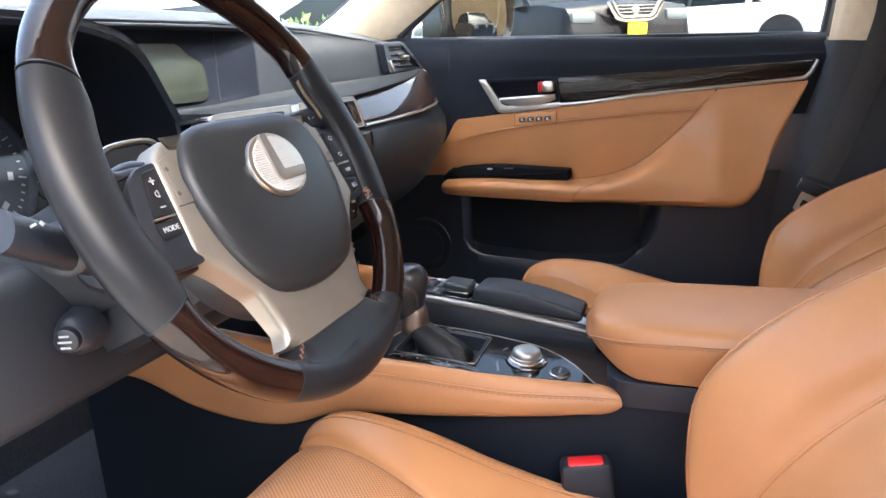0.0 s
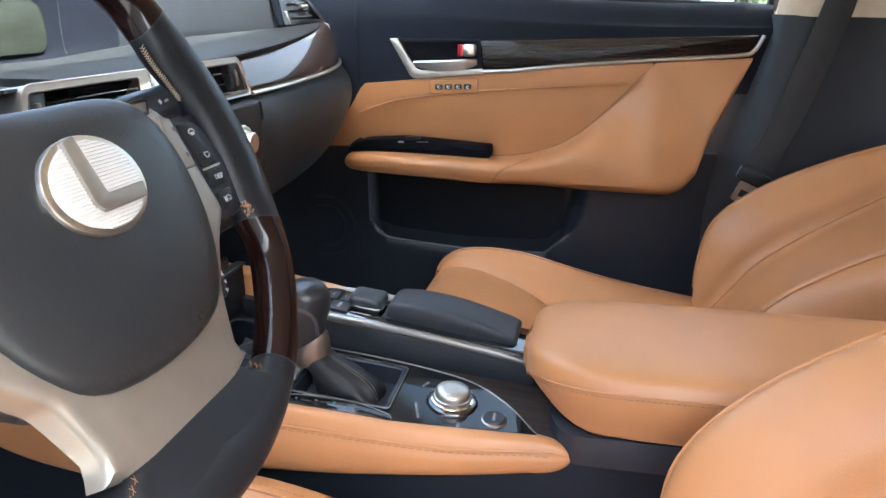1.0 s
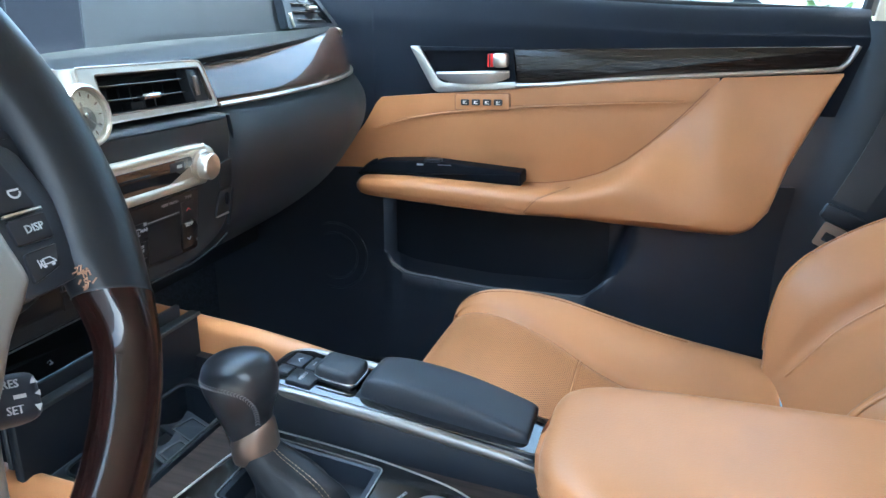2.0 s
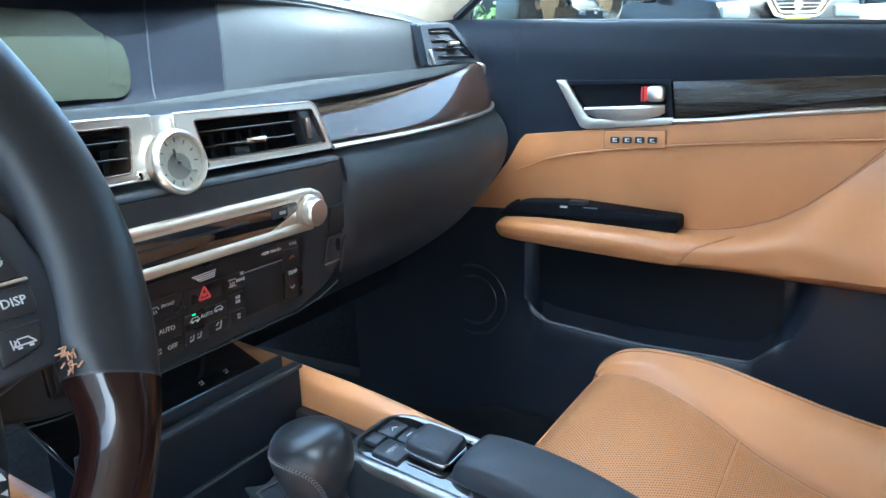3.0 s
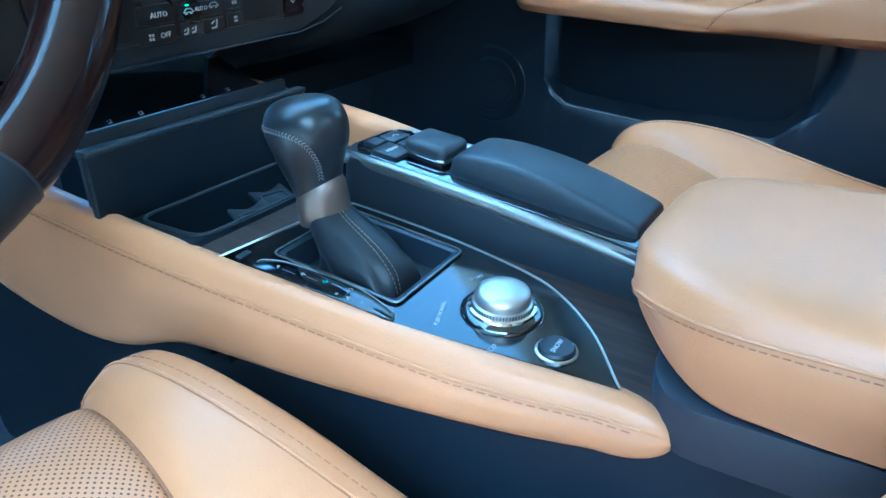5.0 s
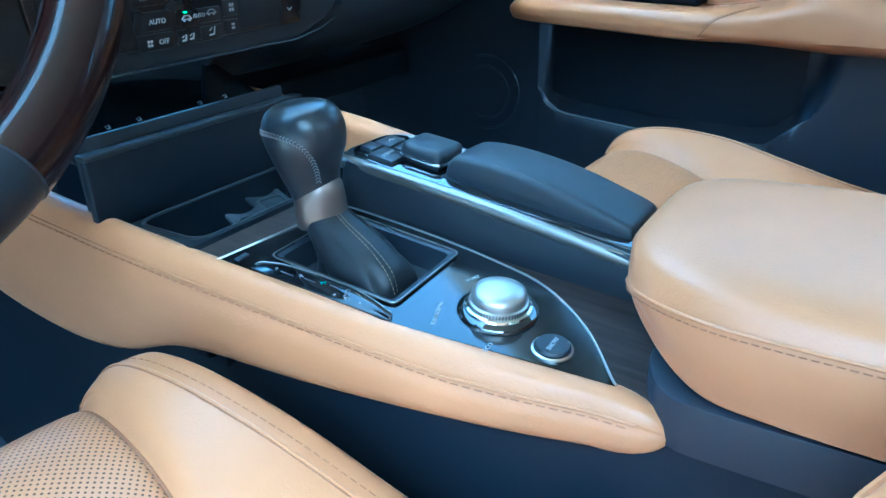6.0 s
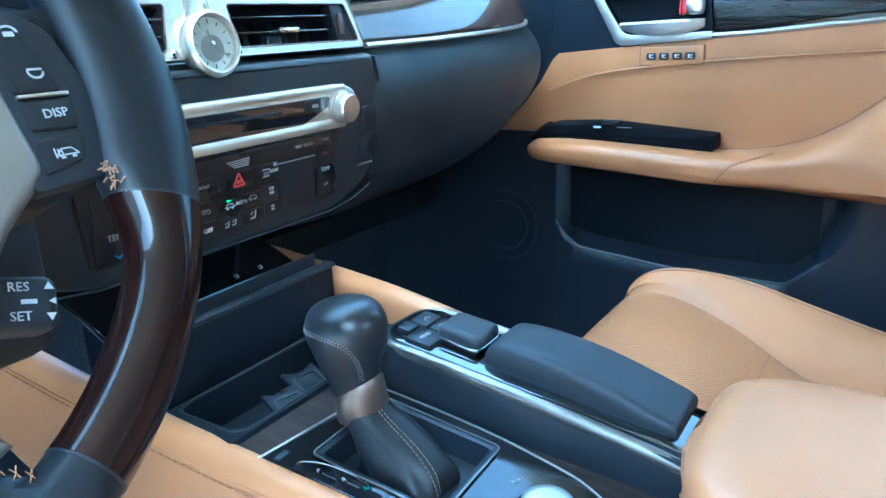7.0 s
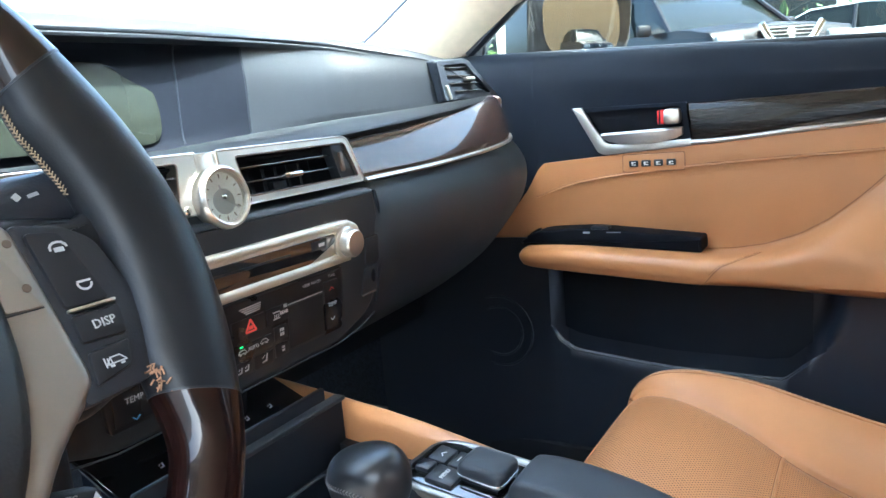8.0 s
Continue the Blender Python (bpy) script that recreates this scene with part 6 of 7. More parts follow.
        rows.append([q(-w + 0.02, -0.14), q(-w - 0.002, -0.075), q(-w + 0.002, bo * 0.40 - 0.02), q(-w + 0.018, bo * 0.90 - 0.01), q(-w + 0.045, bo - 0.008), q(-0.162, bo * 0.45), q(-0.145, 0.002), q(-0.07, -0.004), q(0, -0.006), q(0.07, -0.004), q(0.145, 0.002), q(0.162, bo * 0.45), q(w - 0.045, bo - 0.008), q(w - 0.018, bo * 0.90 - 0.01), q(w - 0.002, bo * 0.40 - 0.02), q(w + 0.002, -0.075), q(w - 0.02, -0.14)])
    g = surf(rows, 6, 4)
    bk = part("backrest", skin(g, caps=False), TAN, seat, "tan leather backrest")
    bmb = bmesh.new()
    skin(g[:, [0, len(g[0]) - 1]], bm=bmb)
    part("back_shell", bmb, HARD, seat)
    for j in (24, 40):
        part("back_seam", tube(np.array([g[i][j] for i in range(2, len(g) - 2)]) + np.array((0, 0.0006, 0.0006)), 0.0018, n=6), TAN, bk)
    for j in (14, len(g[0]) - 15):
        part("back_piping", tube(np.array([g[i][j] for i in range(2, len(g) - 2)]) + np.array((0, 0.0006, 0.0006)), 0.0018, n=6), TAN, bk)
    for i in (40,):
        part("shoulder_seam", tube(np.array([g[i][j] for j in range(8, len(g[0]) - 8)]) + np.array((0, 0.0006, 0.0006)), 0.0018, n=6), TAN, bk)
    return seat


REC_P = ([0.0, 0.12, 0.22, 0.34, 0.45, 0.66], [0.0, -0.075, -0.155, -0.26, -0.36, -0.55], [0.50, 0.60, 0.665, 0.73, 0.79, 0.90])
build_seat("passenger_seat", "tan leather passenger seat with perforated insert, reclined", 0.405, -1, 0.345, -0.20, 0.0, -0.165, REC_P)
REC_D = ([0.0, 0.12, 0.22, 0.34, 0.45, 0.66], [0.0, -0.060, -0.125, -0.22, -0.31, -0.49], [0.50, 0.605, 0.680, 0.755, 0.82, 0.94])
build_seat("driver_seat", "tan leather driver seat with perforated insert, reclined", -0.385, 1, 0.445, -0.06, 0.015, -0.055, REC_D, 0.030)

buck = thing("belt_buckle", (-0.125, 0.0, 0.5), "black belt buckle with a red release button", "belt buckle")
bkm = frame_on((-0.128, 0.085, 0.528), (0.25, -0.95, 0.05), (0.1, 0.05, 1))
part("buckle_body", rbox((0, -0.0285, 0.001), (0.060, 0.092, 0.038), 0.008, m=bkm), HARD, buck)
part("release_button", rbox((0.0, 0.012, 0.004), (0.044, 0.014, 0.026), 0.005, m=bkm), RED, buck, "red release button")

# ---- steering wheel ----
WC, WTILT = (-0.383, 0.320, 0.934), radians(24.85)
wmx = frame_on(WC, (1, 0, 0), (0, math.sin(WTILT), math.cos(WTILT)))
wheel = thing("steering_wheel", label="leather and dark wood steering wheel with silver spokes", category="steering wheel", m=wmx)
R0 = 0.1865


def rim_section(a):
    """Half widths of the rim and its radius at an angle in degrees."""
    fold = min(abs((a - c + 180) % 360 - 180) for c in (3, 177))
    k = max(0.0, min(1.0, (36 - fold) / 16))
    k = k * k * (3 - 2 * k)
    b = max(0.0, 1 - abs((a + 90 + 180) % 360 - 180) / 34)
    wide = 0.0158 + 0.0080 * k + 0.004 * b * b
    return wide, 0.0155, R0 - (wide - 0.0158)


def rim(a0, a1, grow=0.0, n=None):
    n = n or max(8, int(abs(a1 - a0) / 2))
    rows = []
    for a in np.linspace(a0, a1, n):
        w, h, r = rim_section(a)
        row = []
        for k in range(32):
            q = 2 * math.pi * k / 32
            rr = r + (w + grow) * math.cos(q)
            row.append((rr * math.cos(radians(a)), rr * math.sin(radians(a)), (h + grow) * math.sin(q)))
        rows.append(row)
    return skin(rows, loop_v=True, caps=True)


for a0, a1, leather_ in ((30.5, -22.6, True), (-60.3, -119.3, True), (-155.4, -209.6, True)):
    part("leather_rim", rim(a0, a1), RIM_SKIN, wheel, "black leather rim section", local=True)
for a0, a1 in ((-23, -60), (-119.6, -155.1), (149.5, 30.8)):
    part("wood_rim", rim(a0, a1, 0.0004), WOOD_WHEEL, wheel, "glossy dark wood rim section", local=True)
for a in (30.6, -22.8, -60.2, -119.4, -155.3, 149.6):
    part("joint_ring", rim(a - 0.16, a + 0.16, 0.0005, 2), HARD, wheel, local=True)
st = bmesh.new()
for a0, a1 in ((29, 13), (151, 167)):
    for s_ in (-1, 1):
        for k in range(24):
            a = a0 + (a1 - a0) * (k + 0.5 * (s_ > 0)) / 24
            b = a + (a1 - a0) / 24 * 0.85
            pts = []
            for aa, q in ((a, 3.16 + 0.13 * s_), (b, 3.16 - 0.05 * s_)):
                w, h, r = rim_section(aa)
                rr = r + (w + 0.0003) * math.cos(q)
                pts.append((rr * math.cos(radians(aa)), rr * math.sin(radians(aa)), (h + 0.0003) * math.sin(q)))
            tube([pts[0], tuple((np.array(pts[0]) + pts[1]) / 2), pts[1]], 0.0004, n=4, bm=st)
part("rim_stitching", st, THREAD_BOOT, wheel, "pale cross stitching", local=True, kind="stuff")
tuft = bmesh.new()
rt = random.Random(5)
for k in range(18):
    h = rt.random()
    p = np.array((0.1455 + 0.004 * h + rt.uniform(-0.002, 0.002), -0.052 - 0.013 * h, 0.008 + rt.uniform(-0.002, 0.003)))
    q = p + np.array((rt.uniform(-0.0024, 0.0024), rt.uniform(-0.003, 0.003), rt.uniform(-0.001, 0.002)))
    tube([p, (p + q) / 2 + np.array((0.001, 0.001, 0.001)), q], 0.00045, n=4, bm=tuft)
part("frayed_thread", tuft, THREAD_FRAYED, wheel, "frayed brown thread ends", local=True)

# hub, airbag cover and emblem
HUB = (0.0012, 0.0015, -0.001)


def hub_part(name, bm, material, parent, label="", kind="", sharp=38):
    return part(name, bm, material, parent, label, local=True, kind=kind, shift=HUB, sharp=sharp)


half = [(0.0, 0.043), (0.050, 0.043), (0.078, 0.036), (0.094, 0.018), (0.100, -0.008), (0.097, -0.040), (0.086, -0.070), (0.066, -0.096), (0.040, -0.108), (0.0, -0.112)]
loop = half + [(-x, y) for x, y in reversed(half[1:-1])]
outl = [tuple(p) for p in cr_loop(loop, 3)]


def dome(outline, levels):
    rows = []
    c = np.array((0.0, -0.03))
    for s, z in levels:
        rows.append([(*(c + (np.array(p) - c) * s), z) for p in outline])
    return skin(rows, loop_v=True, caps=True)


AB = 0.0215
hub_part("airbag_cover", dome(outl, ((0.97, -0.01), (1.0, 0.002), (1.0, 0.008), (0.98, 0.0125), (0.93, 0.0155), (0.78, 0.0185), (0.5, 0.0208), (0.25, AB), (0.02, AB + 0.0002))), AIRBAG_SKIN, wheel, "black padded airbag cover")
em = Matrix.Translation((0.0, -0.007, AB - 0.0016))
ell = lambda r, n=40: [(r * math.cos(t), 0.74 * r * math.sin(t)) for t in np.linspace(0, 2 * math.pi, n, endpoint=False)]
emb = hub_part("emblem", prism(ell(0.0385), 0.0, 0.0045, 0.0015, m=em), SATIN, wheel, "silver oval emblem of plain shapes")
hub_part("emblem_field", prism(ell(0.0335), 0.0040, 0.0052, m=em), BADGE, emb)
rb = bmesh.new()
for k in range(25):
    y = -0.024 + 0.002 * k
    hw = 0.0335 * math.sqrt(max(0.0, 1 - (y / (0.74 * 0.0335)) ** 2)) * 0.97
    if hw > 0.004:
        rbox((0, y, 0.0053), (2 * hw, 0.0012, 0.0010), 0.0003, m=em, bm=rb)
hub_part("emblem_ribbing", rb, BADGE, emb, kind="stuff")
eb = prism(rounded([(-0.013, 0.026), (-0.003, 0.028), (0.0, -0.006), (0.031, -0.006), (0.029, -0.015), (-0.008, -0.015), (-0.013, -0.010)], 0.002), 0.004, 0.0078, 0.001, m=em)
hub_part("emblem_bar", eb, SILVER_PAINT, emb, "plain raised bent bar")

# raised lettering worn to plain bars, low on the cover
eb_ = bmesh.new()
for k in range(11):
    a_ = radians(-72 + 3.6 * k)
    rbox((0.0, 0.0, 0.0), (0.0030, 0.0034 if k % 3 else 0.0046, 0.0010), 0.0003, m=Matrix.Translation((0.094 * math.cos(a_) * 0.78 + 0.006, -0.020 + 0.094 * math.sin(a_) * 0.88, 0.0166)) @ Matrix.Rotation(a_ + 1.57, 4, "Z"), bm=eb_)
hub_part("raised_bar", eb_, AIRBAG_SKIN, wheel, kind="stuff")

# silver spoke frame
sp_half = [(0.040, -0.1482), (0.052, -0.149), (0.064, -0.147), (0.0690, -0.130), (0.0790, -0.098), (0.0865, -0.0875), (0.1010, -0.0700), (0.1190, -0.0545), (0.1238, -0.047), (0.1228, -0.032), (0.1212, -0.014), (0.1192, 0.006), (0.1165, 0.0205), (0.1050, 0.0320), (0.095, 0.036), (0.080, 0.032), (0.060, 0.015), (0.058, -0.04), (0.054, -0.085), (0.046, -0.112), (0.041, -0.130)]
o = sp_half[2:-5] + [(-x, y) for x, y in reversed(sp_half[2:-5])]
fr = prism([tuple(p) for p in cr_loop(o, 3)], -0.014, 0.008, 0.0065, 5)
for v in fr.verts:
    if v.co.z > -0.01:
        v.co.z -= 0.10 * max(0.0, -0.085 - v.co.y)
hub_part("spoke_frame", fr, SILVER_PAINT, wheel, "satin silver spoke frame")
lsp = []
for y in np.linspace(-0.088, -0.1485, 8):
    xo = float(np.interp(-y, [0.088, 0.098, 0.130, 0.149], [0.083, 0.0755, 0.0655, 0.0610]))
    lsp.append([(xo * u, y, 0.0092 - 0.10 * max(0.0, -0.085 - y) - 0.0034 * max(0.0, (abs(u) - 0.62) / 0.38) ** 1.6) for u in np.linspace(-1, 1, 33)])
hub_part("lower_spoke", shell(lsp, 0.006, (0, 0, 1)), SILVER_PAINT, wheel, "satin silver lower spoke", sharp=60)
wrap = []
for x in np.linspace(-0.092, 0.092, 25):
    y_in = -0.1465 - 0.022 * max(0.0, (abs(x) - 0.062) / 0.030)
    y_out = -math.sqrt(0.181 ** 2 - x * x) + 0.004
    y_out = min(y_out, y_in - 0.002)
    wrap.append(cr([(x, y_in + 0.0015, -0.010), (x, y_in, 0.0010), (x, y_in - 0.003, 0.0052), (x, y_in * 0.5 + y_out * 0.5, 0.0090), (x, y_out, 0.0135)], 4))
hub_part("spoke_wrap", shell(wrap, 0.010, (0, 0.1, 1)), RIM_SKIN, wheel, "black leather wrap on the lower spoke", sharp=60)
for s_ in (1, -1):
    hub_part("side_spoke", prism(rounded([(s_ * x, y) for x, y in ((0.07, 0.020), (0.125, 0.030), (0.168, 0.020), (0.172, -0.045), (0.12, -0.062), (0.07, -0.05))], 0.008), -0.034, -0.002, 0.006, 3), BLACK_LEATHER, wheel, "black side spoke")
hub_part("hub_back", lathe([(0.085, -0.055), (0.088, -0.04), (0.084, -0.018), (0.07, -0.012), (0.0, -0.012)], 40, m=Matrix.Translation((0, -0.035, 0))), HARD, wheel)
# cross stitching where the wrap meets the rim
wst = bmesh.new()
for s_ in (-1, 1):
    for k in range(7):
        x0, y0 = 0.064 + 0.0042 * k, -0.1475 - 0.0033 * k
        for d_ in (-1, 1):
            tube([(s_ * (x0 - 0.0012), y0 + 0.0022 * d_, 0.0062), (s_ * x0, y0, 0.0070), (s_ * (x0 + 0.0012), y0 - 0.0022 * d_, 0.0062)], 0.00025, n=4, bm=wst)
hub_part("wrap_stitching", wst, THREAD_TAN, wheel, "brown cross stitching", kind="stuff")
# switch pods
for s_ in (1, -1):
    web = rounded([(s_ * x, y) for x, y in ((0.114, 0.0215), (0.131, 0.0225), (0.147, 0.0215), (0.1555, 0.0265), (0.157, 0.044), (0.170, 0.046), (0.172, 0.004), (0.150, 0.006), (0.118, 0.010))], [0.002, 0.006, 0.008, 0.008, 0.004, 0.004, 0.004, 0.004, 0.002], 4)
    hub_part("spoke_flare", prism(web, -0.024, 0.0035, 0.006, 4), RIM_SKIN, wheel, "black leather web between rim and spoke")
    mir_ = lambda pts: [(s_ * x, y) for x, y in pts]
    out = mir_([(0.1148, 0.022), (0.1358, 0.019), (0.1488, 0.010), (0.1578, -0.022), (0.1568, -0.045), (0.1478, -0.056), (0.1148, -0.058), (0.1173, -0.02)])
    pod = hub_part("switch_pod", prism(rounded(out, 0.005), -0.02, 0.0065, 0.002), HARD, wheel, "black switch pod")
    hub_part("rocker", prism(rounded(mir_([(0.1193, 0.0165), (0.1333, 0.0145), (0.1428, -0.0180), (0.1228, -0.0180)]), 0.0025), 0.006, 0.0088, 0.0009), SATIN_BLACK, pod)
    hub_part("bright_bar", rbox((s_ * 0.1338, -0.0193, 0.0080), (0.0215, 0.0016, 0.0024), 0.0006), SATIN, pod)
    hub_part("button", prism(rounded(mir_([(0.1233, -0.0213), (0.1450, -0.0216), (0.1438, -0.0342), (0.1233, -0.0335)]), 0.002), 0.006, 0.0086, 0.0009), SATIN_BLACK, pod)
    im = Matrix.Identity(4)
    ic2 = bmesh.new()
    if s_ > 0:
        hub_part("button", prism(rounded(mir_([(0.1238, -0.0375), (0.1433, -0.0370), (0.1393, -0.0480), (0.1218, -0.0520)]), 0.002), 0.006, 0.0084, 0.0009), SATIN_BLACK, pod)
        words("text_disp", "DISP", 0.0054, Matrix.Translation((0.1353, -0.0275, 0.0088)), SILVER_PRINT, pod, local=True, shift=HUB)
        car_icon(ic2, 0.1333, -0.0450, 0.0095, Matrix.Translation((0, 0, 0.0036)))
        for q in range(3):
            mark(ic2, 0.1310 - 0.0014 * q, -0.0440, 0.0005, 0.0022 + 0.001 * q, im, z=0.0087)
        # handset and cup pictograms
        for q in range(7):
            a = radians(20 + 26 * q)
            mark(ic2, 0.1303 + 0.0036 * math.cos(a), 0.0075 + 0.0026 * math.sin(a), 0.0019, 0.0009, im, a + 1.57, z=0.0090)
            mark(ic2, 0.1343 + 0.0030 * math.cos(-a), -0.0095 + 0.0026 * math.sin(-a), 0.0016, 0.0009, im, 1.57 - a, z=0.0090)
        mark(ic2, 0.1303, 0.0068, 0.0042, 0.0020, im, z=0.0090); mark(ic2, 0.1343, -0.0085, 0.0062, 0.0009, im, z=0.0090)
    else:
        words("text_mode", "MODE", 0.0056, Matrix.Translation((-0.1338, -0.0278, 0.0088)), SILVER_PRINT, pod, local=True, shift=HUB)
        mark(ic2, -0.1293, 0.0075, 0.0054, 0.0011, im, z=0.0090); mark(ic2, -0.1293, 0.0075, 0.0011, 0.0054, im, z=0.0090); mark(ic2, -0.1310, -0.0118, 0.0054, 0.0011, im, z=0.0090)
        mark(ic2, -0.1320, -0.0022, 0.0007, 0.0022, im, z=0.0090); mark(ic2, -0.1290, -0.0022, 0.0007, 0.0048, im, z=0.0090); mark(ic2, -0.1305, -0.0003, 0.0033, 0.0007, im, 0.45, z=0.0090); mark(ic2, -0.1305, -0.0041, 0.0033, 0.0007, im, -0.45, z=0.0090)
    hub_part("icon_print", ic2, SILVER_PRINT, pod, "small white pictograms", kind="stuff")
    # two thumb buttons set in the silver frame
    th = hub_part("thumb_switch", prism(rounded(mir_([(0.1123, 0.0205), (0.1008, 0.0240), (0.0998, -0.0140), (0.1148, -0.0145)]), 0.0015), 0.005, 0.0098, 0.0008), SILVER_PAINT, wheel, "satin silver thumb buttons")
    hub_part("thumb_gap", rbox((s_ * 0.1073, -0.0146, 0.0078), (0.0160, 0.0008, 0.0006), 0.0), HARD, th)
    for ty in (0.013, -0.006):
        hub_part("thumb_dimple", lathe([(0.0018, 0.0), (0.0018, 0.0004), (0.0014, 0.0005), (0.0, 0.0002)], 14, m=Matrix.Translation((s_ * 0.1110, ty, 0.0096))), DARK_METAL, th)
    part("paddle", prism(rounded([(s_ * x, y) for x, y in ((0.045, 0.030), (0.052, 0.054), (0.094, 0.0535), (0.106, 0.044), (0.104, 0.026), (0.08, 0.020))], 0.006), -0.050, -0.045, 0.001), HARD, wheel, "black shift paddle", local=True)
    part("paddle_edge", tube(cr([(s_ * 0.040, 0.044, -0.0445), (s_ * 0.050, 0.0560, -0.0445), (s_ * 0.093, 0.0550, -0.0445), (s_ * 0.1065, 0.0450, -0.0445), (s_ * 0.105, 0.026, -0.0445)], 5), 0.0022, n=6), SATIN, wheel, local=True)

# ---- column ----
col = thing("steering_column", label="black steering column shroud with control stalks", category="steering column", m=wmx @ Matrix.Translation((0, 0, -0.06)))
part("shroud", rbox((0, -0.02, -0.09), (0.15, 0.14, 0.20), 0.03), COLUMN, col, "black column shroud", local=True)
part("upper_shroud", prism(rounded([(-0.118, 0.000), (-0.108, 0.040), (-0.080, 0.048), (-0.040, 0.0535), (0.0, 0.0565), (0.060, 0.0575), (0.085, 0.050), (0.095, 0.0), (0.06, -0.05), (-0.08, -0.05)], 0.012), -0.14, 0.003, 0.014, 4), SOFT_GREY, col, "grey-black upper column cover", local=True)
CR = Matrix.Translation((0.0930, -0.0885, 0.0335)) @ Matrix.Rotation(radians(-17), 4, "Z")
cs = part("cruise_stalk", rbox((0, 0, 0), (0.056, 0.0235, 0.020), 0.006, m=CR, seg=3), SOFT, col, "black cruise stalk with white marks", local=True)
words("text_res", "RES", 0.0054, CR @ Matrix.Translation((0.0115, 0.0060, 0.0102)), PRINT, cs, local=True)
words("text_set", "SET", 0.0054, CR @ Matrix.Translation((0.0115, -0.0060, 0.0102)), PRINT, cs, local=True)
ca = bmesh.new()
for sy_, c_ in ((0.0064, 1), (-0.0064, -1)):
    prism([(0.0212, sy_ - 0.0014 * c_), (0.0250, sy_ - 0.0014 * c_), (0.0231, sy_ + 0.0018 * c_)], 0.0101, 0.0104, m=CR, bm=ca)
prism([(0.0252, 0.0014), (0.0252, -0.0014), (0.0224, 0.0)], 0.0101, 0.0104, m=CR, bm=ca)
rbox((0.0150, 0, 0.0102), (0.006, 0.0018, 0.0004), 0.0, m=CR, bm=ca); rbox((-0.0010, 0.0064, 0.0102), (0.004, 0.0008, 0.0004), 0.0, m=CR, bm=ca); rbox((-0.0010, 0.0064, 0.0102), (0.0008, 0.004, 0.0004), 0.0, m=CR, bm=ca)
rbox((-0.0010, -0.0064, 0.0102), (0.004, 0.0008, 0.0004), 0.0, m=CR, bm=ca)
part("stalk_mark", ca, PRINT, cs, local=True)
part("cruise_arm", tube([(0.03, -0.06, -0.03), (0.045, -0.08, -0.005), (0.062, -0.092, 0.026)], 0.009, n=8), SOFT, col, local=True)
for s_ in (1, -1):
    pts = cr([(0.05, 0.024, 0.020), (0.10, 0.033, 0.040), (0.168, 0.038, 0.047)] if s_ > 0 else [(-0.09, -0.020, -0.035), (-0.14, -0.008, -0.014), (-0.172, 0.004, -0.002), (-0.205, 0.016, 0.010)], 6)
    stk = part("wiper_stalk" if s_ > 0 else "lamp_stalk", tube(pts, (0.015, 0.012), n=16), SOFT, col, "black control stalk", local=True)
    mx_, my_, mz_ = (0.137, 0.037, 0.0585) if s_ > 0 else (-0.190, 0.011, 0.0215)
    smk = bmesh.new(); mark(smk, mx_, my_, 0.005, 0.0016, Matrix.Identity(4), 0.2, z=mz_); mark(smk, mx_ - s_ * 0.007, my_, 0.003, 0.003, Matrix.Identity(4), 0.6, z=mz_ - 0.0005)
    if s_ < 0:
        ringm = Matrix.Translation((-0.152, -0.004, -0.010)) @ Matrix.Rotation(radians(-68), 4, "Y") @ Matrix.Rotation(radians(18), 4, "X")
        part("stalk_collar", lathe([(0.016, -0.012), (0.019, -0.010), (0.019, 0.004), (0.016, 0.006)], 28, m=ringm), SOFT, stk, "ribbed stalk collar", local=True)
        part("stalk_root", lathe([(0.032, -0.030), (0.030, -0.006), (0.024, 0.002), (0.014, 0.003)], 28, m=Matrix.Translation((-0.105, -0.016, -0.028)) @ Matrix.Rotation(radians(-68), 4, "Y")), SOFT, stk, "black stalk boot", local=True)
    part("stalk_mark", smk, GREY_PRINT, stk, local=True)
tk = thing("tilt_switch", (-0.485, 0.43, 0.816), "round dark tilt switch on the column side", "switch")
tkm = frame_on((-0.487, 0.440, 0.816), (0.35, -0.93, 0), (0, 0, 1)) @ Matrix.Scale(0.8, 4)
part("switch_base", lathe([(0.026, -0.02), (0.022, 0.0), (0.018, 0.008), (0.014, 0.012), (0.0, 0.012)], 24, m=tkm), SOFT, tk)
part("switch_cap", lathe([(0.0125, 0.011), (0.0125, 0.020), (0.010, 0.022), (0.0, 0.0222)], 20, m=tkm), HARD, tk, "dark cap")
for q in range(3):
    part("switch_mark", rbox((0, -0.006 + 0.006 * q, 0.0223), (0.014 - 0.004 * abs(q - 1), 0.002, 0.0006), 0.0, m=tkm), GREY_PRINT, tk)

# ---- outside ----
ASPHALT = mat("asphalt", (0.06, 0.06, 0.062), 0.9)
vary(ASPHALT, (0.20, 0.198, 0.19), 0.2, 3.0, 0.9, 0.05)
grain(ASPHALT, 120, 0.5, 0.004, "noise")
PAINT_BLACK = mat("black_car_paint", (0.008, 0.008, 0.010), 0.4, coat=0.3, coat_rough=0.08, spec=0.2)
PAINT_WHITE = mat("white_car_paint", (0.75, 0.76, 0.77), 0.3, coat=1.0)
PAINT_SILVER = mat("silver_car_paint", (0.45, 0.46, 0.47), 0.3, 0.5, coat=1.0)
DARK_GLASS = mat("dark_car_glass", (0.012, 0.016, 0.016), 0.10, spec=0.2)
RUBBER = mat("tyre_rubber", (0.02, 0.02, 0.02), 0.8)
LAMP = mat("lamp_glass", (0.14, 0.16, 0.17), 0.3, spec=0.3)
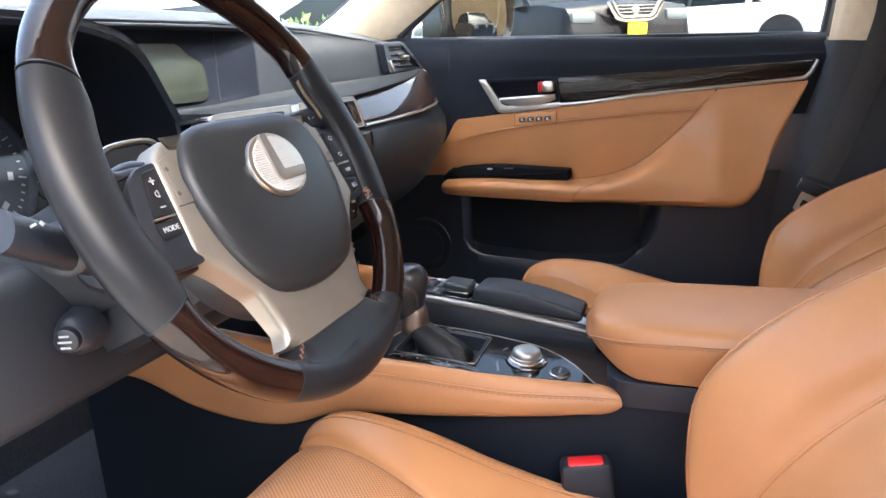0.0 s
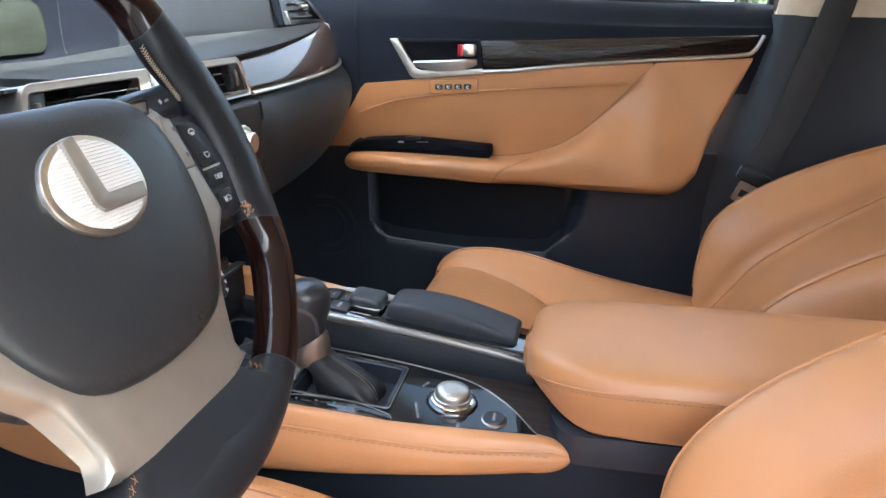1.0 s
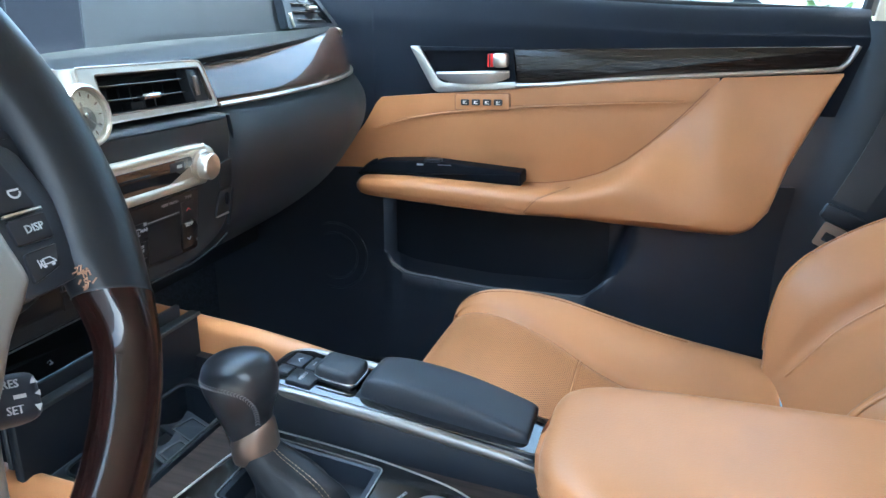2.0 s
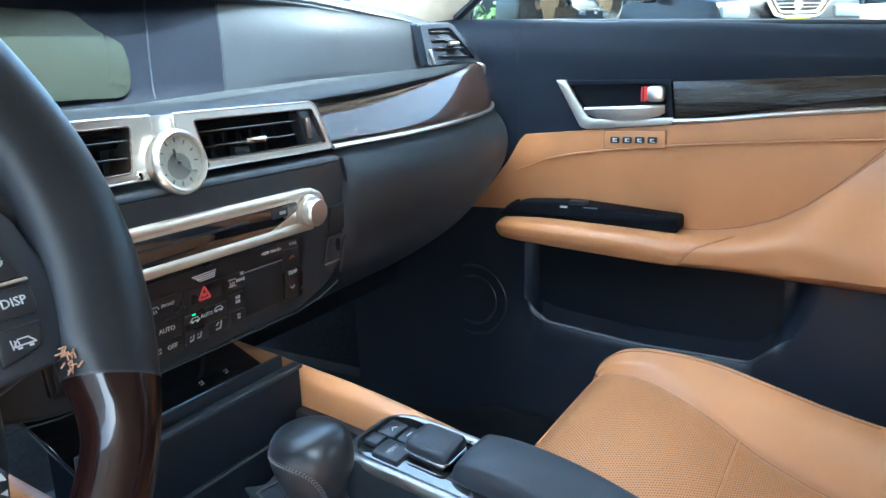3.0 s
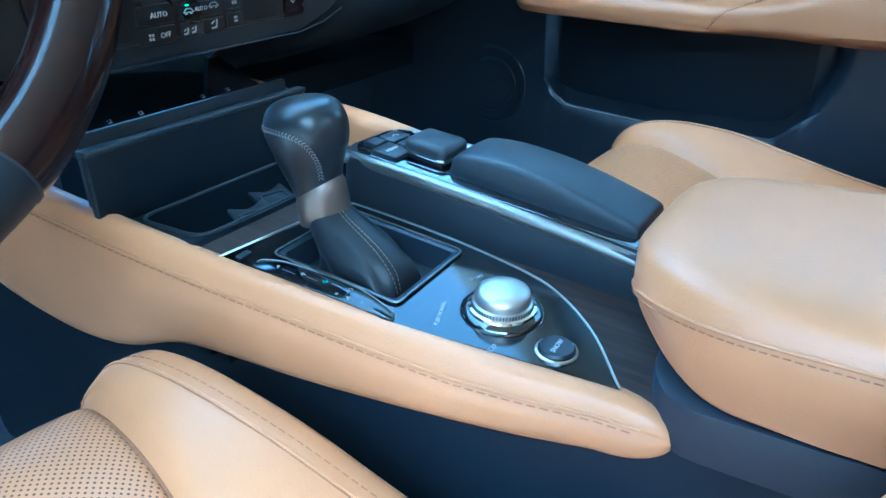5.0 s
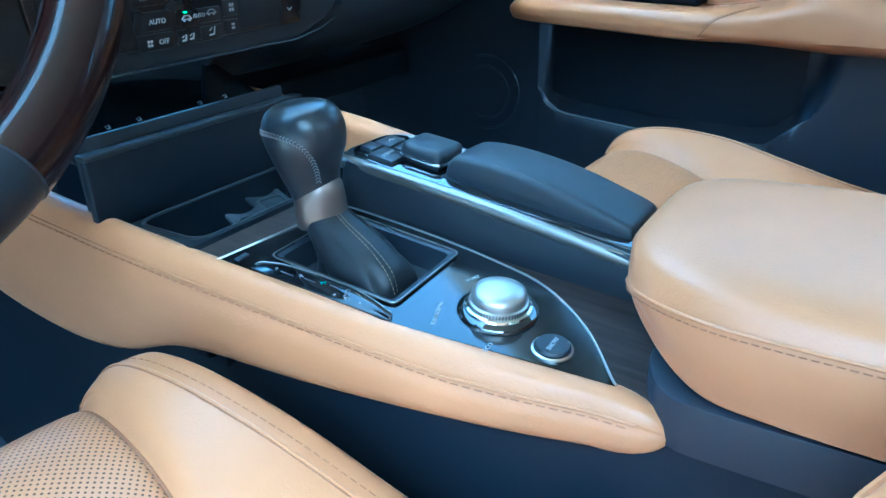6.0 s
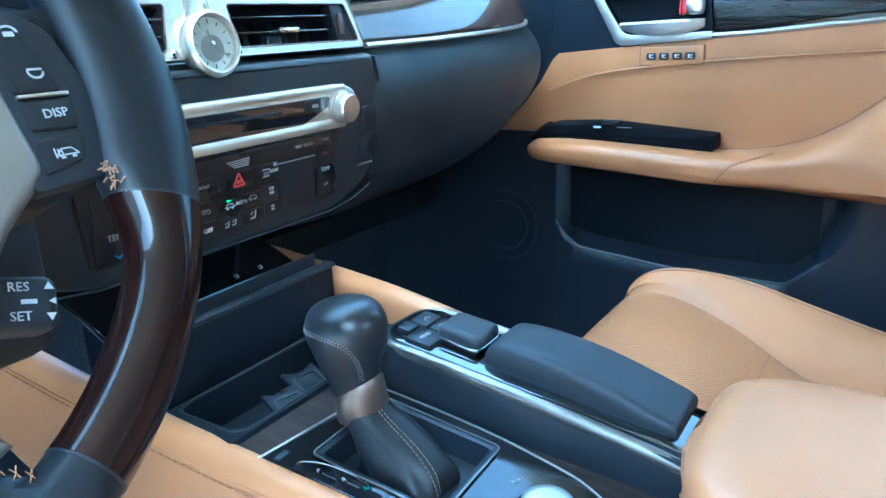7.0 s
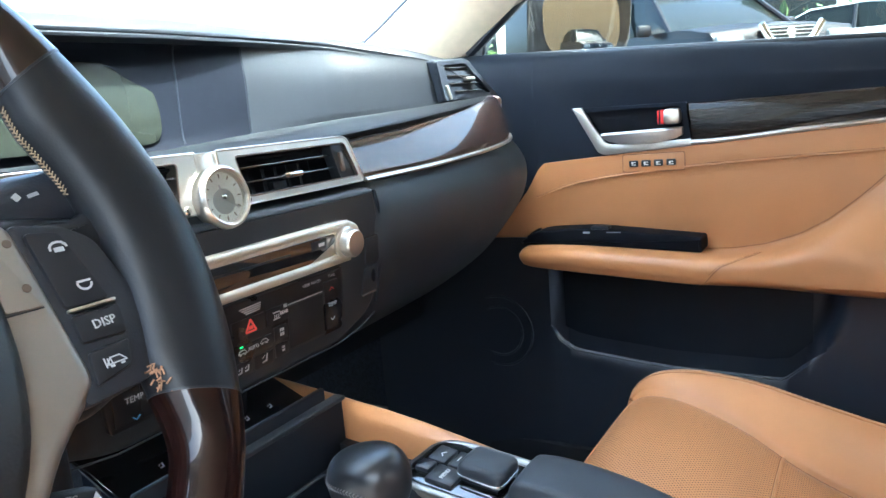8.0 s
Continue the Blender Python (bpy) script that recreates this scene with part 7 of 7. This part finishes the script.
YELLOW = mat("yellow_plate", (0.75, 0.65, 0.02), 0.5)
WALL = mat("warm_wall", (0.42, 0.25, 0.11), 0.8)
vary(WALL, (0.42, 0.25, 0.11), 0.08, 1.2, 0.8, 0.05)
PALE_WALL = mat("pale_wall", (0.72, 0.71, 0.68), 0.8)
vary(PALE_WALL, (0.72, 0.71, 0.68), 0.05, 0.8, 0.8, 0.05)
GREY_WALL = mat("grey_render", (0.30, 0.29, 0.28), 0.85)
vary(GREY_WALL, (0.30, 0.29, 0.28), 0.1, 1.5, 0.85, 0.05)
LEAF = mat("hedge_leaf", (0.05, 0.10, 0.03), 0.6)
vary(LEAF, (0.06, 0.11, 0.03), 0.5, 3.0, 0.6, 0.1)

SLOPE = math.tan(radians(3.2))


def ground_z(x):
    return SLOPE * max(-40, min(60, x))


gr = [[(x, y, ground_z(x)) for y in (-400, -60, -20, 0, 20, 60, 400)] for x in (-400, -40, -12, 0, 12, 60, 400)]
part("ground", skin(gr), ASPHALT, None, "pale grey sloping asphalt car lot", kind="structure")


def parked_car(name, label, at, heading, paint, tall, grille):
    """A whole parked car built round its own axis: front towards local -y."""
    m = Matrix.Translation((at[0], at[1], ground_z(at[0]))) @ Matrix.Rotation(radians(heading), 4, "Z")
    car = thing(name, label=label, category="car", m=m)
    hb = 1.17 if tall else 0.90      # belt and bonnet height
    ht = 1.82 if tall else 1.45
    L, W = (5.0, 1.96) if tall else (4.75, 1.84)
    prof = [(0.0, 0.35), (0.02, 0.62), (0.10, hb - 0.12), (0.30, hb - 0.03), (1.15, hb + 0.06), (L - 0.9, hb + 0.10), (L - 0.15, hb + 0.08), (L - 0.02, 0.75), (L, 0.38)]
    rows = []
    for k, (y, z) in enumerate(prof):
        w = W / 2 * (0.80 if k in (0, 8) else 0.90 if k in (1, 7) else 0.97 if k in (2, 6) else 1.0)
        rows.append([(-w, y, 0.30), (-w * 1.01, y, (z + 0.30) * 0.5), (-w * 0.97, y, z - 0.06), (-w * 0.86, y, z - 0.005), (0, y, z + 0.03), (w * 0.86, y, z - 0.005), (w * 0.97, y, z - 0.06), (w * 1.01, y, (z + 0.30) * 0.5), (w, y, 0.30)])
    g = surf(rows, 4, 3)
    bmc = skin(g)
    part("body", bmc, paint, car, local=True)
    a0 = 1.05 if tall else 1.15
    cab = [(a0, hb + 0.04, 0.92), (a0 + 0.75, ht - 0.06, 0.76), (a0 + 1.3, ht, 0.74), (L - 1.4, ht - 0.02, 0.73), (L - (0.35 if tall else 1.0), ht - 0.18, 0.74), (L - (0.12 if tall else 0.45), hb + 0.10, 0.88)]
    part("cabin_glass", skin([[(-W / 2 * w * 1.0, y, hb), (-W / 2 * w, y, (z + hb) / 2), (-W / 2 * w * 0.93, y, z - 0.04), (0, y, z), (W / 2 * w * 0.93, y, z - 0.04), (W / 2 * w, y, (z + hb) / 2), (W / 2 * w, y, hb)] for y, z, w in cab]), DARK_GLASS, car, "dark window glass", local=True)
    part("roof", shell([[(-W / 2 * 0.70, y, z + 0.012 - 0.02), (0, y, z + 0.016), (W / 2 * 0.70, y, z + 0.012 - 0.02)] for y, z, w in cab[1:5]], 0.03, (0, 0, 1)), paint, car, local=True)
    for s_ in (-1, 1):
        part("pillar", tube([(s_ * W / 2 * 0.90, a0, hb + 0.02), (s_ * W / 2 * 0.73, a0 + 0.75, ht - 0.07)], 0.035, n=6), paint, car, local=True)
        part("pillar", tube([(s_ * W / 2 * 0.93, a0 + 1.45, hb + 0.02), (s_ * W / 2 * 0.73, a0 + 1.45, ht - 0.06)], 0.035, n=6), HARD, car, local=True)
        part("side_mirror", rbox((s_ * (W / 2 + 0.08), a0 + 0.35, hb + 0.10), (0.20, 0.10, 0.15), 0.04), paint, car, local=True)
        part("headlight", rbox((s_ * W / 2 * 0.74, 0.14, hb - 0.19), (0.36, 0.22, 0.15), 0.05), LAMP, car, "clear headlight", local=True)
        for y in (0.95, L - 1.05):
            r = 0.37 if tall else 0.33
            wm = Matrix.Translation((s_ * (W / 2 - 0.08), y, r)) @ Matrix.Rotation(math.pi / 2, 4, "Y")
            wh = part("wheel", lathe([(r * 0.62, -0.11), (r * 0.97, -0.11), (r, -0.07), (r, 0.07), (r * 0.97, 0.11), (r * 0.62, 0.11)], 28, m=wm), RUBBER, car, "black tyre", local=True)
            part("rim", lathe([(r * 0.64, -0.112), (r * 0.60, -0.09), (r * 0.2, -0.10), (0, -0.10), (0, 0.10), (r * 0.2, 0.10), (r * 0.60, 0.09), (r * 0.64, 0.112)], 20, m=wm), SATIN, wh, "silver rim", local=True)
            part("wheel_arch", lathe([(r * 1.16, -0.13), (r * 1.16, 0.135), (0, 0.13)], 28, m=wm), HARD, car, local=True)
    gz = hb - 0.19
    part("grille", prism(rounded([(-0.34, 0.10), (0.34, 0.10), (0.24, -0.08), (-0.24, -0.08)], 0.03), -0.05, 0.03, 0.006, m=frame_on((0, 0.03, gz + 0.05), (1, 0, 0), (0, 0.1, 1))), HARD, car, "black grille", local=True)
    if grille:
        part("grille_frame", tube([(-0.40, -0.035, gz + 0.17), (-0.28, -0.035, gz - 0.01), (-0.21, -0.04, gz - 0.04), (0.21, -0.04, gz - 0.04), (0.28, -0.035, gz - 0.01), (0.40, -0.035, gz + 0.17)], (0.045, 0.03), n=8, up=(0, -1, 0)), CHROME, car, "bright v-shaped grille frame", local=True)
        part("front_plate", rbox((0.02, -0.035, gz - 0.165), (0.30, 0.015, 0.15), 0.005), YELLOW, car, "yellow dealer plate", local=True)
        for k in range(4):
            part("grille_bar", rbox((0, -0.012, gz + 0.00 + 0.04 * k), (0.50 + 0.04 * k, 0.02, 0.010), 0.003), SATIN, car, local=True)
    part("grille_badge", lathe([(0.055, 0.0), (0.055, 0.012), (0.04, 0.016), (0.0, 0.016)], 20, m=frame_on((0, -0.02, gz + 0.06), (1, 0, 0), (0, 0.1, 1))), SATIN, car, "plain round silver badge", local=True)
    part("bumper", rbox((0, 0.10, 0.42), (W * 0.86, 0.22, 0.22), 0.07), paint, car, local=True)
    return car


parked_car("parked_suv", "parked black suv with bright grille and yellow plate", (9.0, 0.84, 0), -47, PAINT_BLACK, True, True)
parked_car("parked_crossover", "parked silver crossover beside the black suv", (10.2, 3.35, 0), -68, PAINT_SILVER, True, False)
parked_car("parked_sedan", "parked white sedan behind the suv", (14.8, -2.4, 0), -12, PAINT_WHITE, False, False)
parked_car("parked_sedan", "parked white sedan farther along the lot", (16.0, -5.4, 0), -20, PAINT_WHITE, False, False)
parked_car("parked_sedan", "parked white sedan ahead", (3.4, 14.0, 0), 12, PAINT_WHITE, False, False)
parked_car("parked_sedan", "parked silver sedan ahead in the sun", (8.4, 15.0, 0), 8, PAINT_SILVER, False, False)
parked_car("parked_suv", "parked black suv by the warm wall", (2.9, -9.5, 0), 165, PAINT_BLACK, True, False)

sh = thing("showroom_building", (16, 4, 0), "pale showroom building across the lot", "building")
part("wall", rbox((18.0, 6.0, 2.2), (0.4, 30.0, 3.6), 0.0), PALE_WALL, sh)
for k in range(7):
    part("window", rbox((17.78, -6.0 + 4.0 * k, 2.3), (0.06, 2.6, 1.8), 0.01), DARK_GLASS, sh)
hw = thing("warm_building", (-2, -14, 0), "warm tan painted building behind the car", "building")
part("wall", rbox((2.0, -15.0, 2.4), (40.0, 0.4, 6.5), 0.0), WALL, hw)
# unseen wall, added to hold back low sky light from the open door
nw = thing("sky_block_wall", (-6.4, 1, 0), "unseen grey wall added to cut sky light on the open side", "wall")
part("wall", rbox((-6.4, 0.5, 1.6), (0.3, 22.0, 4.4), 0.02), GREY_WALL, nw)
part("wall_cap", rbox((-6.4, 0.5, 3.84), (0.42, 22.1, 0.08), 0.02), PALE_WALL, nw)
hg = bmesh.new()
rh = random.Random(3)
for k in range(1500):
    p = Vector((15.5 + rh.uniform(-0.5, 0.5), rh.uniform(-8, 10), ground_z(15.5) + rh.uniform(0.2, 1.5)))
    a = Matrix.Translation(p) @ Euler((rh.uniform(0, 6), rh.uniform(0, 6), rh.uniform(0, 6))).to_matrix().to_4x4()
    s_ = rh.uniform(0.08, 0.16)
    hg.faces.new([hg.verts.new(a @ Vector(q)) for q in ((-s_, 0, 0), (0, -s_ * 0.5, 0.01), (s_, 0, 0), (0, s_ * 0.5, 0.01))])
part("hedge", hg, LEAF, None, "clipped green hedge along the lot", kind="stuff", category="hedge")
